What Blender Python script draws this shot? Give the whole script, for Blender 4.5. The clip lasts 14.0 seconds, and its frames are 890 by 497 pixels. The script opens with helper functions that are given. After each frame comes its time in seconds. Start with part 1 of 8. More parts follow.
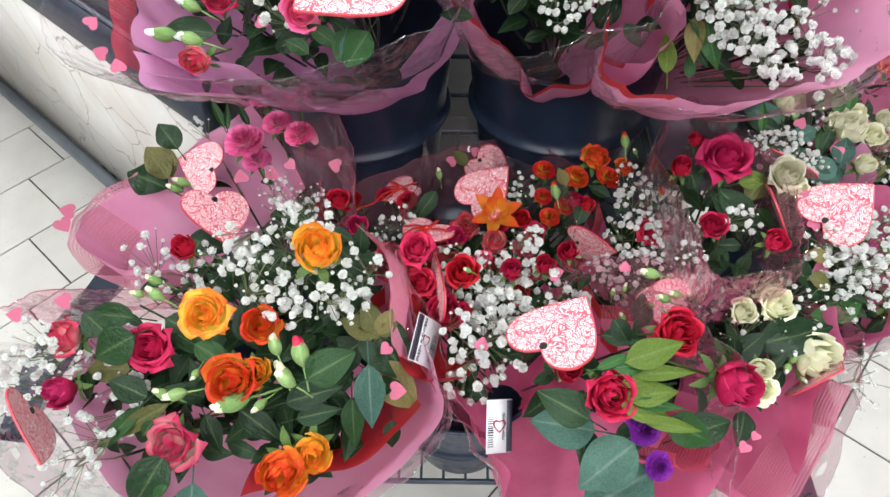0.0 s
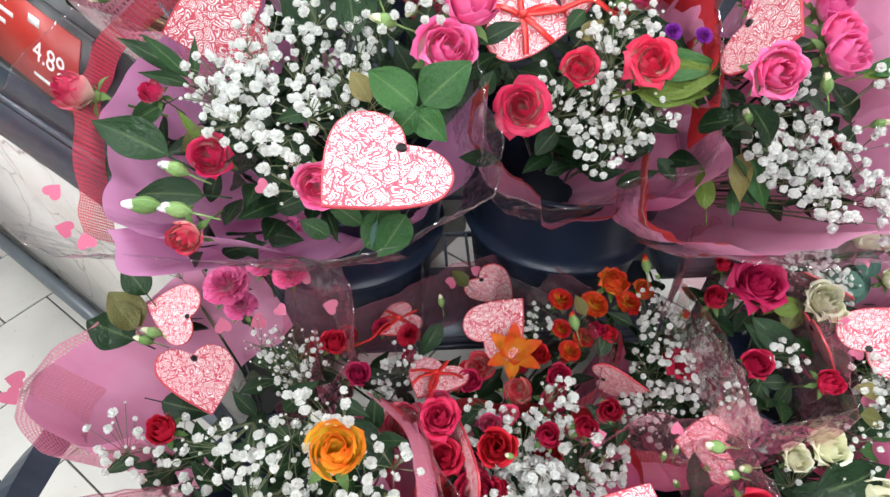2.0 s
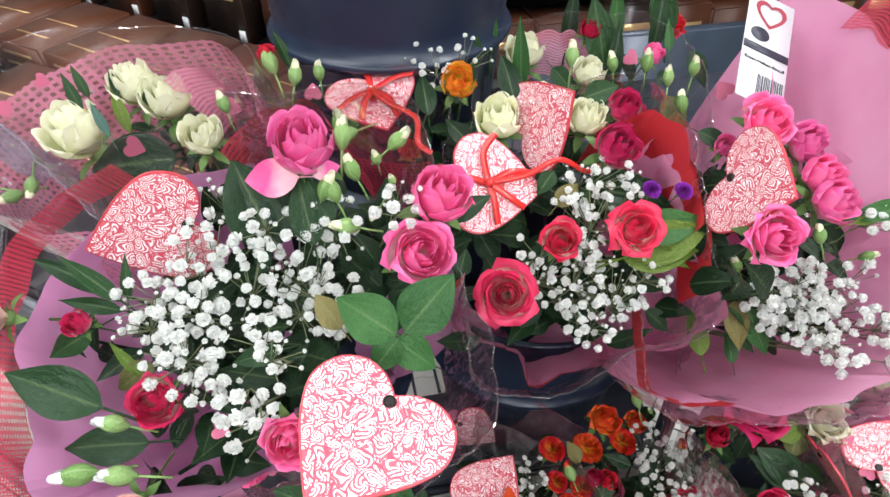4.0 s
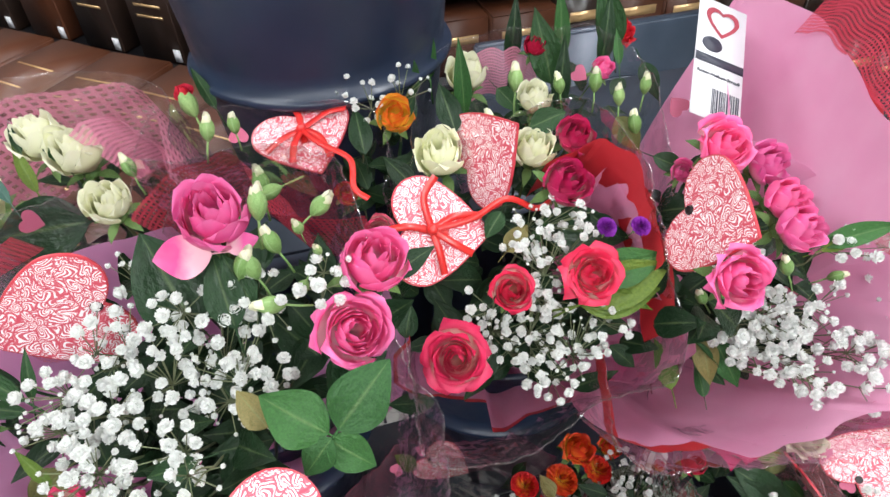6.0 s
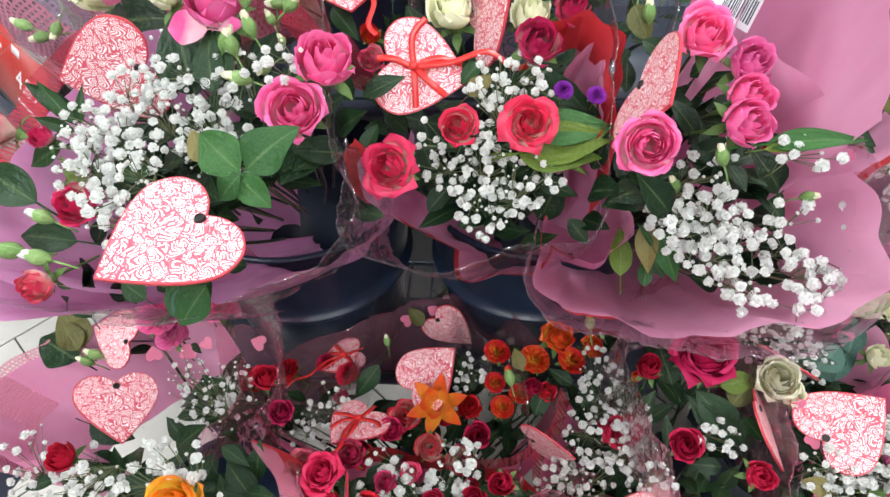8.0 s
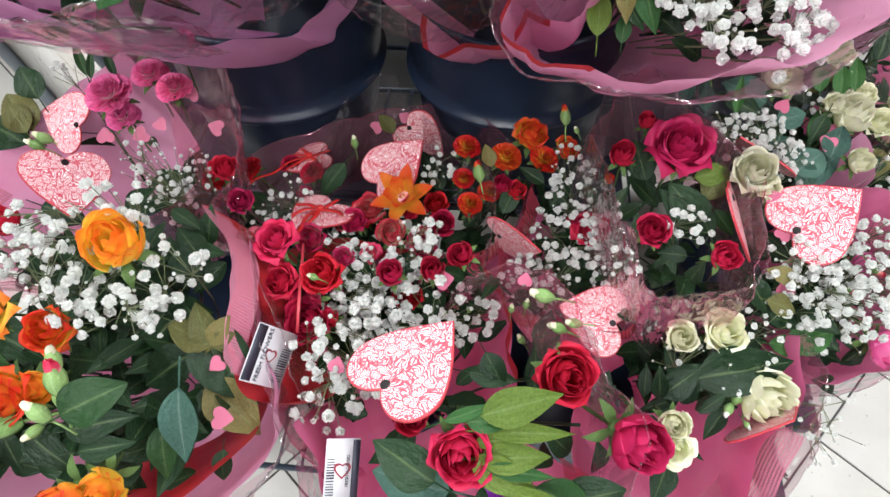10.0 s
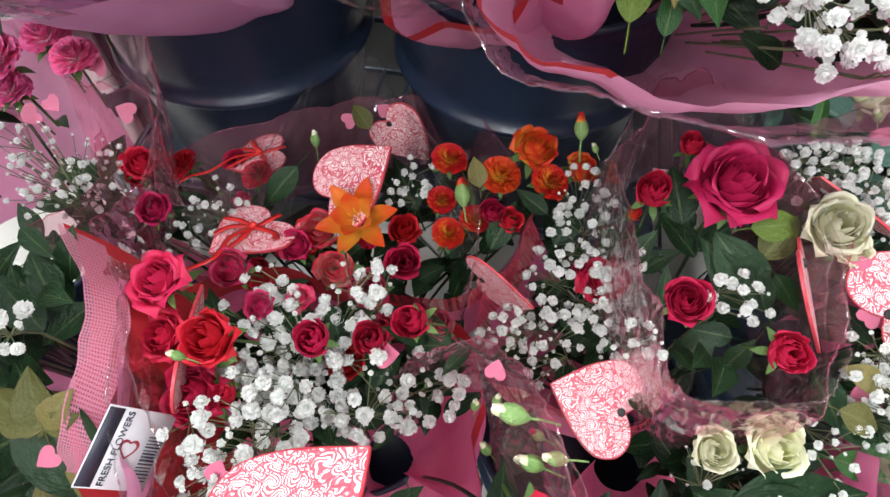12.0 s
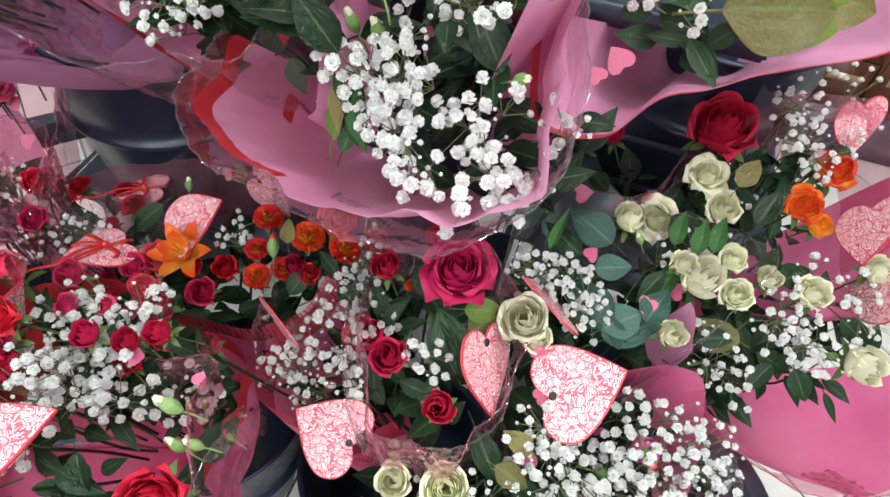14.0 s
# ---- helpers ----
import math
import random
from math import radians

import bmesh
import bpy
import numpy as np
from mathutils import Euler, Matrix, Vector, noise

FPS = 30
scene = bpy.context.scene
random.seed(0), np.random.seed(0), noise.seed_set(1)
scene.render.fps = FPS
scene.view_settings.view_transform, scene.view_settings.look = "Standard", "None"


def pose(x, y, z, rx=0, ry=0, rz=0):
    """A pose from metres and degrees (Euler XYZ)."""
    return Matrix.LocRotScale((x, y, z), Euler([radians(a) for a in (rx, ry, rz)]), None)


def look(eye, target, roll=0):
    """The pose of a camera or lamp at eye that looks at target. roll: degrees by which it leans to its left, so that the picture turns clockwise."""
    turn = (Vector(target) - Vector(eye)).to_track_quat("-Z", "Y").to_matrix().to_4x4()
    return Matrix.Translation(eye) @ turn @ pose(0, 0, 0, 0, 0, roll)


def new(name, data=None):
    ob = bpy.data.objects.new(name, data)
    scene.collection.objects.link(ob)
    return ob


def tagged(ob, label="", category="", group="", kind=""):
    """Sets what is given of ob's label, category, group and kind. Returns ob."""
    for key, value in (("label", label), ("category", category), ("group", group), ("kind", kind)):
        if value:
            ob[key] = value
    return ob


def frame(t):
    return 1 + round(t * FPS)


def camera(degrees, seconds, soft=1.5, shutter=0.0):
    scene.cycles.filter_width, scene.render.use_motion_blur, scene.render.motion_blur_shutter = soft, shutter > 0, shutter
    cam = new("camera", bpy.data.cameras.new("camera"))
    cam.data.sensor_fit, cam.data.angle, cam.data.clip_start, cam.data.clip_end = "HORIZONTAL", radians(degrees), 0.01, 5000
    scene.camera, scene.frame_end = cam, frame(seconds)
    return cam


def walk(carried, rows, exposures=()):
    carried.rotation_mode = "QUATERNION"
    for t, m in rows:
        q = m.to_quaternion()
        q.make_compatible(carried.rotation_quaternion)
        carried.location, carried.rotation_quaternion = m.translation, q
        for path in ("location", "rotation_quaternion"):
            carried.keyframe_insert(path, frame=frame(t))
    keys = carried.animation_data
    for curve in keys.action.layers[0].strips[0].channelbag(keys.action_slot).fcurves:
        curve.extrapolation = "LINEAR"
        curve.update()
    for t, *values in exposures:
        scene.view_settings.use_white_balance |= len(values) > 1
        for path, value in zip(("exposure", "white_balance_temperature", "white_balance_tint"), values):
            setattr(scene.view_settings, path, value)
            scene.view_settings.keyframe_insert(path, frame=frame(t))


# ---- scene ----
cam = camera(68.3, 14.0)
PATH = [
    (0, (0.0229, 0.0442, 1.5088), (-0.0127, 1.1407, 0.2099), -1.0),
    (0.5, (0.0272, 0.0544, 1.5096), (-0.0298, 1.1772, 0.2337), -0.8),
    (1, (0.0051, 0.0842, 1.5062), (-0.0051, 1.2257, 0.2456), 0.4),
    (1.5, (-0.0306, 0.1496, 1.5079), (0.0331, 1.3209, 0.2771), 0.1),
    (2, (-0.0510, 0.1946, 1.5172), (0.0425, 1.3829, 0.3051), 1.3),
    (2.5, (-0.0748, 0.2363, 1.5283), (0.0450, 1.4748, 0.3697), 0.5),
    (3, (-0.0850, 0.2686, 1.5402), (0.0723, 1.5640, 0.4505), -0.2),
    (3.5, (-0.0850, 0.2907, 1.5487), (0.0714, 1.5853, 0.4581), -1.1),
    (4, (-0.0663, 0.3213, 1.5563), (0.1845, 1.5963, 0.4607), -0.5),
    (4.2, (-0.0612, 0.3272, 1.5699), (0.2006, 1.6218, 0.4998), -1.4),
    (6.3, (-0.0136, 0.3851, 1.5665), (0.2924, 1.6022, 0.4199), -2.4),
    (6.5, (-0.0026, 0.3765, 1.5606), (0.2873, 1.5853, 0.4012), -2.9),
    (7, (0.0493, 0.3426, 1.5657), (0.2150, 1.5938, 0.4267), -2.8),
    (7.5, (0.1037, 0.3034, 1.5529), (0.1020, 1.5495, 0.3969), -2.0),
    (8, (0.1411, 0.2482, 1.5342), (0.0043, 1.4416, 0.3315), -3.2),
    (8.5, (0.1573, 0.1904, 1.5139), (0.0433, 1.3549, 0.2797), -2.5),
    (9, (0.1505, 0.1028, 1.5062), (0.0688, 1.2300, 0.2363), -2.2),
    (9.2, (0.1538, 0.0952, 1.5003), (0.0952, 1.1968, 0.2065), -1.8),
    (11.3, (0.1861, 0.3519, 1.2937), (0.0085, 1.2231, -0.1555), 1.4),
    (11.5, (0.1853, 0.3519, 1.2912), (0.0093, 1.2181, -0.1606), 1.3),
    (12, (0.2074, 0.3392, 1.3124), (0.0459, 1.2767, -0.0960), 0.3),
    (12.5, (0.2159, 0.2958, 1.3456), (0.1793, 1.3370, 0.0026), 5.2),
    (13, (0.2720, 0.2856, 1.3685), (0.2338, 1.3362, 0.0323), 7.8),
    (13.5, (0.3680, 0.3000, 1.4000), (0.1955, 1.3447, 0.0697), 7.4),
    (14, (0.4547, 0.3230, 1.4288), (0.1904, 1.3608, 0.1088), 6.1),
]
walk(cam, [(t, look(eye, target, roll)) for t, eye, target, roll in PATH], ((0, 0.0), (9.2, 0.0), (11.3, 0.08), (14, 0.14)))

# ---- light ----
world = bpy.data.worlds.new("world")
scene.world = world
world.use_nodes = True
world.node_tree.nodes["Background"].inputs[0].default_value = (0.8, 0.88, 1.0, 1)
world.node_tree.nodes["Background"].inputs[1].default_value = 0.25


def ceiling_lamp(x, y, w, d, watts):
    data = bpy.data.lights.new("light_panel", "AREA")
    data.shape, data.size, data.size_y, data.energy = "RECTANGLE", w, d, watts
    data.color = (0.905, 0.955, 1.0)
    ob = new("light_panel", data)
    ob.matrix_world = pose(x, y, 3.36)
    tagged(ob, kind="structure")


# assumed panels, all out of view; the last four are added for frontal light
LAMPS = ((-1.6, 0.2), (-1.6, 2.6), (1.4, 0.2), (1.4, 2.6), (-1.6, -2.2), (1.4, -2.2), (-0.1, -1.6), (-0.1, -3.8))
for lx, ly in LAMPS:
    ceiling_lamp(lx, ly, 0.35, 1.5, 51)


# ---- materials ----
def mat(name, rough=0.5, metal=0.0, spec=0.5):
    m = bpy.data.materials.new(name)
    m.use_nodes = True
    b = m.node_tree.nodes["Principled BSDF"]
    b.inputs["Roughness"].default_value = rough
    b.inputs["Metallic"].default_value = metal
    b.inputs["Specular IOR Level"].default_value = spec
    return m, m.node_tree.nodes, m.node_tree.links, b


def ramp(nodes, links, source, stops, out=None):
    r = nodes.new("ShaderNodeValToRGB")
    while len(r.color_ramp.elements) < len(stops):
        r.color_ramp.elements.new(0.5)
    for e, (p, c) in zip(r.color_ramp.elements, stops):
        e.position, e.color = p, (*c, 1)
    links.new(source, r.inputs[0])
    if out is not None:
        links.new(r.outputs[0], out)
    return r


def coords(nodes, kind="Object"):
    return nodes.new("ShaderNodeTexCoord").outputs[kind]


def noise_tex(nodes, links, vec, scale, detail=3.0):
    n = nodes.new("ShaderNodeTexNoise")
    n.inputs["Scale"].default_value, n.inputs["Detail"].default_value = scale, detail
    if vec is not None:
        links.new(vec, n.inputs["Vector"])
    return n


def bump(nodes, links, height, b, strength=0.3, dist=0.002):
    n = nodes.new("ShaderNodeBump")
    n.inputs["Strength"].default_value, n.inputs["Distance"].default_value = strength, dist
    links.new(height, n.inputs["Height"])
    links.new(n.outputs[0], b.inputs["Normal"])


def math_node(nodes, links, op, a, c=None):
    n = nodes.new("ShaderNodeMath")
    n.operation = op
    for i, v in enumerate((a, c)):
        if v is None:
            continue
        if isinstance(v, (int, float)):
            n.inputs[i].default_value = v
        else:
            links.new(v, n.inputs[i])
    return n.outputs[0]


def mixed(nodes, links, fac, a, c, mode="MIX"):
    n = nodes.new("ShaderNodeMix")
    n.data_type, n.blend_type = "RGBA", mode
    for sock, v in ((n.inputs[0], fac), (n.inputs[6], a), (n.inputs[7], c)):
        if isinstance(v, (int, float)):
            sock.default_value = v
        elif isinstance(v, tuple):
            sock.default_value = (*v, 1)
        else:
            links.new(v, sock)
    return n.outputs[2]


def petal_mat(name, base, mid, tip, rough=0.5):
    """Petal: three colours from claw to lip, veined and slightly uneven."""
    m, n, l, b = mat(name, rough, spec=0.3)
    uv = n.new("ShaderNodeUVMap")
    sep = n.new("ShaderNodeSeparateXYZ")
    l.new(uv.outputs[0], sep.inputs[0])
    ob = coords(n)
    ns = noise_tex(n, l, ob, 2.5, 3)
    v = math_node(n, l, "ADD", sep.outputs[1], math_node(n, l, "MULTIPLY", math_node(n, l, "SUBTRACT", ns.outputs[0], 0.5), 0.5))
    geo = n.new("ShaderNodeNewGeometry")
    v = math_node(n, l, "ADD", v, math_node(n, l, "MULTIPLY", math_node(n, l, "SUBTRACT", geo.outputs["Random Per Island"], 0.5), 0.34))
    col = ramp(n, l, v, ((0.25, base), (0.58, mid), (0.92, tip))).outputs[0]
    hs = n.new("ShaderNodeHueSaturation")
    info = n.new("ShaderNodeObjectInfo")
    l.new(math_node(n, l, "ADD", math_node(n, l, "MULTIPLY", info.outputs["Random"], 0.25), 0.88), hs.inputs["Value"])
    l.new(math_node(n, l, "ADD", math_node(n, l, "MULTIPLY", info.outputs["Random"], 0.016), 0.492), hs.inputs["Hue"])
    l.new(col, hs.inputs["Color"])
    l.new(hs.outputs[0], b.inputs["Base Color"])
    w = n.new("ShaderNodeTexWave")
    w.inputs["Scale"].default_value, w.inputs["Distortion"].default_value = 9, 2
    l.new(uv.outputs[0], w.inputs["Vector"])
    bump(n, l, w.outputs["Fac"], b, 0.12, 0.02)
    tr = n.new("ShaderNodeBsdfTranslucent")
    l.new(hs.outputs[0], tr.inputs[0])
    mx = n.new("ShaderNodeMixShader")
    mx.inputs[0].default_value = 0.3
    l.new(b.outputs[0], mx.inputs[1])
    l.new(tr.outputs[0], mx.inputs[2])
    l.new(mx.outputs[0], n["Material Output"].inputs[0])
    return m


def leaf_mat(name, dark, light, rough=0.42, vein=(0.16, 0.22, 0.09)):
    m, n, l, b = mat(name, rough, spec=0.2)
    uv = n.new("ShaderNodeUVMap")
    sep = n.new("ShaderNodeSeparateXYZ")
    l.new(uv.outputs[0], sep.inputs[0])
    ns = noise_tex(n, l, coords(n), 30, 4)
    info = n.new("ShaderNodeObjectInfo")
    v = math_node(n, l, "ADD", math_node(n, l, "MULTIPLY", ns.outputs[0], 0.7), math_node(n, l, "MULTIPLY", info.outputs["Random"], 0.4))
    col = ramp(n, l, v, ((0.25, dark), (0.8, light))).outputs[0]
    mid = math_node(n, l, "ABSOLUTE", math_node(n, l, "SUBTRACT", sep.outputs[0], 0.5))
    rib = ramp(n, l, mid, ((0.0, (1, 1, 1)), (0.05, (0, 0, 0)))).outputs[0]
    l.new(mixed(n, l, math_node(n, l, "MULTIPLY", rib, 0.35), col, vein), b.inputs["Base Color"])
    bump(n, l, noise_tex(n, l, uv.outputs[0], 9, 4).outputs[0], b, 0.25, 0.02)
    return m


M = {}
M["hot_pink"] = petal_mat("hot_pink_petal", (0.86, 0.46, 0.54), (0.87, 0.11, 0.36), (0.89, 0.21, 0.46))
M["red"] = petal_mat("red_petal", (0.42, 0.012, 0.03), (0.50, 0.010, 0.035), (0.58, 0.018, 0.06))
M["magenta"] = petal_mat("crimson_petal", (0.40, 0.02, 0.06), (0.52, 0.012, 0.075), (0.60, 0.025, 0.12))
M["coral"] = petal_mat("coral_red_petal", (0.80, 0.50, 0.44), (0.66, 0.07, 0.16), (0.62, 0.020, 0.10))
M["blush"] = petal_mat("blush_petal", (0.82, 0.60, 0.50), (0.70, 0.22, 0.24), (0.56, 0.03, 0.09))
M["orange"] = petal_mat("orange_red_petal", (0.86, 0.50, 0.06), (0.78, 0.17, 0.025), (0.62, 0.025, 0.015))
M["yellow"] = petal_mat("yellow_orange_petal", (0.88, 0.66, 0.09), (0.90, 0.55, 0.06), (0.82, 0.19, 0.025))
M["cream"] = petal_mat("cream_petal", (0.73, 0.76, 0.45), (0.80, 0.80, 0.55), (0.82, 0.81, 0.63))
M["white"] = petal_mat("white_petal", (0.62, 0.66, 0.50), (0.80, 0.81, 0.78), (0.82, 0.83, 0.82))
M["lily"] = petal_mat("orange_lily_petal", (0.86, 0.42, 0.04), (0.84, 0.27, 0.03), (0.76, 0.12, 0.015))
M["purple"] = petal_mat("purple_petal", (0.30, 0.05, 0.36), (0.20, 0.015, 0.30), (0.26, 0.03, 0.38))
M["leaf"] = leaf_mat("green_leaf", (0.009, 0.027, 0.009), (0.022, 0.066, 0.018))
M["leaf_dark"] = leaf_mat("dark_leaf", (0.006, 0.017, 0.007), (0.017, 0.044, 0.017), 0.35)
M["leaf_bright"] = leaf_mat("bright_leaf", (0.018, 0.060, 0.018), (0.040, 0.12, 0.030), 0.48)
M["eucalyptus"] = leaf_mat("eucalyptus_leaf", (0.025, 0.065, 0.05), (0.065, 0.135, 0.105), 0.55, (0.22, 0.28, 0.24))
M["leaf_yellow"] = leaf_mat("yellow_green_leaf", (0.05, 0.095, 0.012), (0.13, 0.18, 0.03), 0.45)
M["leaf_olive"] = leaf_mat("olive_brown_leaf", (0.06, 0.07, 0.02), (0.17, 0.14, 0.05), 0.45)
M["bud"] = leaf_mat("green_bud", (0.10, 0.20, 0.05), (0.25, 0.38, 0.14), 0.45, (0.4, 0.5, 0.3))
M["stem"] = leaf_mat("green_stem", (0.05, 0.10, 0.025), (0.12, 0.20, 0.06), 0.5)

# baby's breath: white florets with slightly grey shaded folds, and thin stems
m, n, l, b = mat("gypsophila_white", 0.75, spec=0.2)
info = n.new("ShaderNodeNewGeometry")
ramp(n, l, info.outputs["Random Per Island"], ((0.0, (0.72, 0.74, 0.70)), (0.4, (0.84, 0.85, 0.83)), (1.0, (0.89, 0.89, 0.88))), b.inputs["Base Color"])
tr = n.new("ShaderNodeBsdfTranslucent")
tr.inputs[0].default_value = (0.86, 0.87, 0.84, 1)
mx = n.new("ShaderNodeMixShader")
mx.inputs[0].default_value = 0.35
l.new(b.outputs[0], mx.inputs[1])
l.new(tr.outputs[0], mx.inputs[2])
l.new(mx.outputs[0], n["Material Output"].inputs[0])
M["floret"] = m
m, n, l, b = mat("gypsophila_stem", 0.6)
ramp(n, l, noise_tex(n, l, coords(n), 40).outputs[0], ((0.3, (0.10, 0.13, 0.06)), (0.7, (0.20, 0.22, 0.12))), b.inputs["Base Color"])
M["twig"] = m

# printed card hearts: white blossoms and scrolls on red
m, n, l, b = mat("printed_heart_card", 0.38, spec=0.4)
ob = coords(n)
ns = noise_tex(n, l, ob, 3.2, 2)
wob = n.new("ShaderNodeVectorMath")
wob.operation = "MULTIPLY_ADD"
l.new(ns.outputs["Color"], wob.inputs[0])
wob.inputs[1].default_value = (0.34, 0.34, 0.0)
l.new(ob, wob.inputs[2])
vo = n.new("ShaderNodeTexVoronoi")
vo.feature = "DISTANCE_TO_EDGE"
vo.inputs["Scale"].default_value = 10.5
l.new(wob.outputs[0], vo.inputs["Vector"])
cell = ramp(n, l, vo.outputs["Distance"], ((0.022, (0.0, 0.0, 0.0)), (0.075, (1, 1, 1)))).outputs[0]
vd = n.new("ShaderNodeTexVoronoi")
vd.inputs["Scale"].default_value = 10.5
l.new(wob.outputs[0], vd.inputs["Vector"])
sub = n.new("ShaderNodeVectorMath")
sub.operation = "SUBTRACT"
l.new(wob.outputs[0], sub.inputs[0])
l.new(vd.outputs["Position"], sub.inputs[1])
spx = n.new("ShaderNodeSeparateXYZ")
l.new(sub.outputs[0], spx.inputs[0])
ang = math_node(n, l, "ARCTAN2", spx.outputs[1], spx.outputs[0])
swirl = math_node(n, l, "SINE", math_node(n, l, "ADD", math_node(n, l, "MULTIPLY", ang, 5.0), math_node(n, l, "MULTIPLY", vd.outputs["Distance"], 26.0)))
petals = ramp(n, l, swirl, ((0.02, (0.05, 0.05, 0.05)), (0.24, (1, 1, 1)))).outputs[0]
fine = math_node(n, l, "MINIMUM", cell, math_node(n, l, "MAXIMUM", petals, ramp(n, l, vd.outputs["Distance"], ((0.10, (1, 1, 1)), (0.2, (0.0, 0.0, 0.0)))).outputs[0]))
l.new(mixed(n, l, fine, (0.62, 0.07, 0.11), (0.90, 0.86, 0.87)), b.inputs["Base Color"])
M["heart"] = m
m, n, l, b = mat("red_card_edge", 0.4)
ramp(n, l, noise_tex(n, l, coords(n), 12).outputs[0], ((0.3, (0.48, 0.03, 0.05)), (0.7, (0.56, 0.06, 0.08))), b.inputs["Base Color"])
M["heart_edge"] = m
m, n, l, b = mat("dark_eyelet", 0.4, 0.3)
b.inputs["Base Color"].default_value = (0.02, 0.018, 0.018, 1)
M["eyelet"] = m
m, n, l, b = mat("red_satin_ribbon", 0.3, spec=0.6)
ramp(n, l, noise_tex(n, l, coords(n), 60).outputs[0], ((0.3, (0.52, 0.012, 0.012)), (0.7, (0.68, 0.035, 0.03))), b.inputs["Base Color"])
M["ribbon"] = m


def paper_mat(name, a, c, rough=0.42):
    """Thin coated wrapping paper, lightly translucent, creased."""
    m, n, l, b = mat(name, rough, spec=0.35)
    ob = coords(n)
    ns = noise_tex(n, l, ob, 14, 4)
    ramp(n, l, ns.outputs[0], ((0.3, a), (0.7, c)), b.inputs["Base Color"])
    vo = n.new("ShaderNodeTexVoronoi")
    vo.feature = "DISTANCE_TO_EDGE"
    vo.inputs["Scale"].default_value = 16
    l.new(ob, vo.inputs["Vector"])
    bump(n, l, math_node(n, l, "ADD", math_node(n, l, "MULTIPLY", vo.outputs[0], 0.6), ns.outputs[0]), b, 0.3, 0.008)
    tr = n.new("ShaderNodeBsdfTranslucent")
    l.new(b.inputs["Base Color"].links[0].from_socket, tr.inputs[0])
    mx = n.new("ShaderNodeMixShader")
    mx.inputs[0].default_value = 0.34
    l.new(b.outputs[0], mx.inputs[1])
    l.new(tr.outputs[0], mx.inputs[2])
    l.new(mx.outputs[0], n["Material Output"].inputs[0])
    return m


M["pink_paper"] = paper_mat("pink_paper", (0.80, 0.33, 0.53), (0.84, 0.41, 0.60))
M["lilac_paper"] = paper_mat("lilac_paper", (0.70, 0.31, 0.57), (0.76, 0.38, 0.63))
M["rose_paper"] = paper_mat("rose_paper", (0.74, 0.15, 0.33), (0.80, 0.23, 0.40))
M["red_paper"] = paper_mat("red_paper", (0.52, 0.025, 0.035), (0.60, 0.05, 0.06))


def net_mat(name, colour):
    """Woven net ribbon: crossing threads with holes between."""
    m, n, l, b = mat(name, 0.6)
    b.inputs["Base Color"].default_value = (*colour, 1)
    uv = n.new("ShaderNodeUVMap")
    fac = None
    for d, sc in (("X", 24.0), ("Y", 5.0)):
        w = n.new("ShaderNodeTexWave")
        w.bands_direction = d
        w.inputs["Scale"].default_value, w.inputs["Distortion"].default_value, w.inputs["Detail Scale"].default_value = sc, 0.5, 1.5
        l.new(uv.outputs[0], w.inputs["Vector"])
        v = ramp(n, l, w.outputs["Fac"], ((0.45, (0, 0, 0)), (0.6, (1, 1, 1)))).outputs[0]
        fac = v if fac is None else math_node(n, l, "MAXIMUM", fac, v)
    t = n.new("ShaderNodeBsdfTransparent")
    mx = n.new("ShaderNodeMixShader")
    l.new(math_node(n, l, "ADD", math_node(n, l, "MULTIPLY", fac, 0.55), 0.2), mx.inputs[0])
    l.new(t.outputs[0], mx.inputs[1])
    l.new(b.outputs[0], mx.inputs[2])
    l.new(mx.outputs[0], n["Material Output"].inputs[0])
    return m


M["pink_net"] = net_mat("pink_net", (0.70, 0.25, 0.36))
M["red_net"] = net_mat("red_net", (0.58, 0.05, 0.09))


def film_mat(name, tint, body, haze=(0.85, 0.64, 0.70)):
    """Clear cellophane: mostly see-through, glossy, creased."""
    m, n, l, b = mat(name, 0.08)
    ob = coords(n)
    vo = n.new("ShaderNodeTexVoronoi")
    vo.feature = "DISTANCE_TO_EDGE"
    vo.inputs["Scale"].default_value = 9
    l.new(ob, vo.inputs["Vector"])
    ns = noise_tex(n, l, ob, 11, 3)
    bp = n.new("ShaderNodeBump")
    bp.inputs["Strength"].default_value, bp.inputs["Distance"].default_value = 0.9, 0.014
    l.new(math_node(n, l, "ADD", vo.outputs[0], ns.outputs[0]), bp.inputs["Height"])
    g = n.new("ShaderNodeBsdfGlossy")
    g.inputs["Roughness"].default_value = 0.09
    l.new(bp.outputs[0], g.inputs["Normal"])
    fr = n.new("ShaderNodeFresnel")
    fr.inputs["IOR"].default_value = 1.5
    l.new(bp.outputs[0], fr.inputs["Normal"])
    t = n.new("ShaderNodeBsdfTransparent")
    t.inputs[0].default_value = (*tint, 1)
    d = n.new("ShaderNodeBsdfDiffuse")
    d.inputs[0].default_value = (*haze, 1)
    a = n.new("ShaderNodeMixShader")
    a.inputs[0].default_value = body
    l.new(t.outputs[0], a.inputs[1])
    l.new(d.outputs[0], a.inputs[2])
    mx = n.new("ShaderNodeMixShader")
    l.new(math_node(n, l, "MINIMUM", fr.outputs[0], 0.4), mx.inputs[0])
    l.new(a.outputs[0], mx.inputs[1])
    l.new(g.outputs[0], mx.inputs[2])
    l.new(mx.outputs[0], n["Material Output"].inputs[0])
    return m


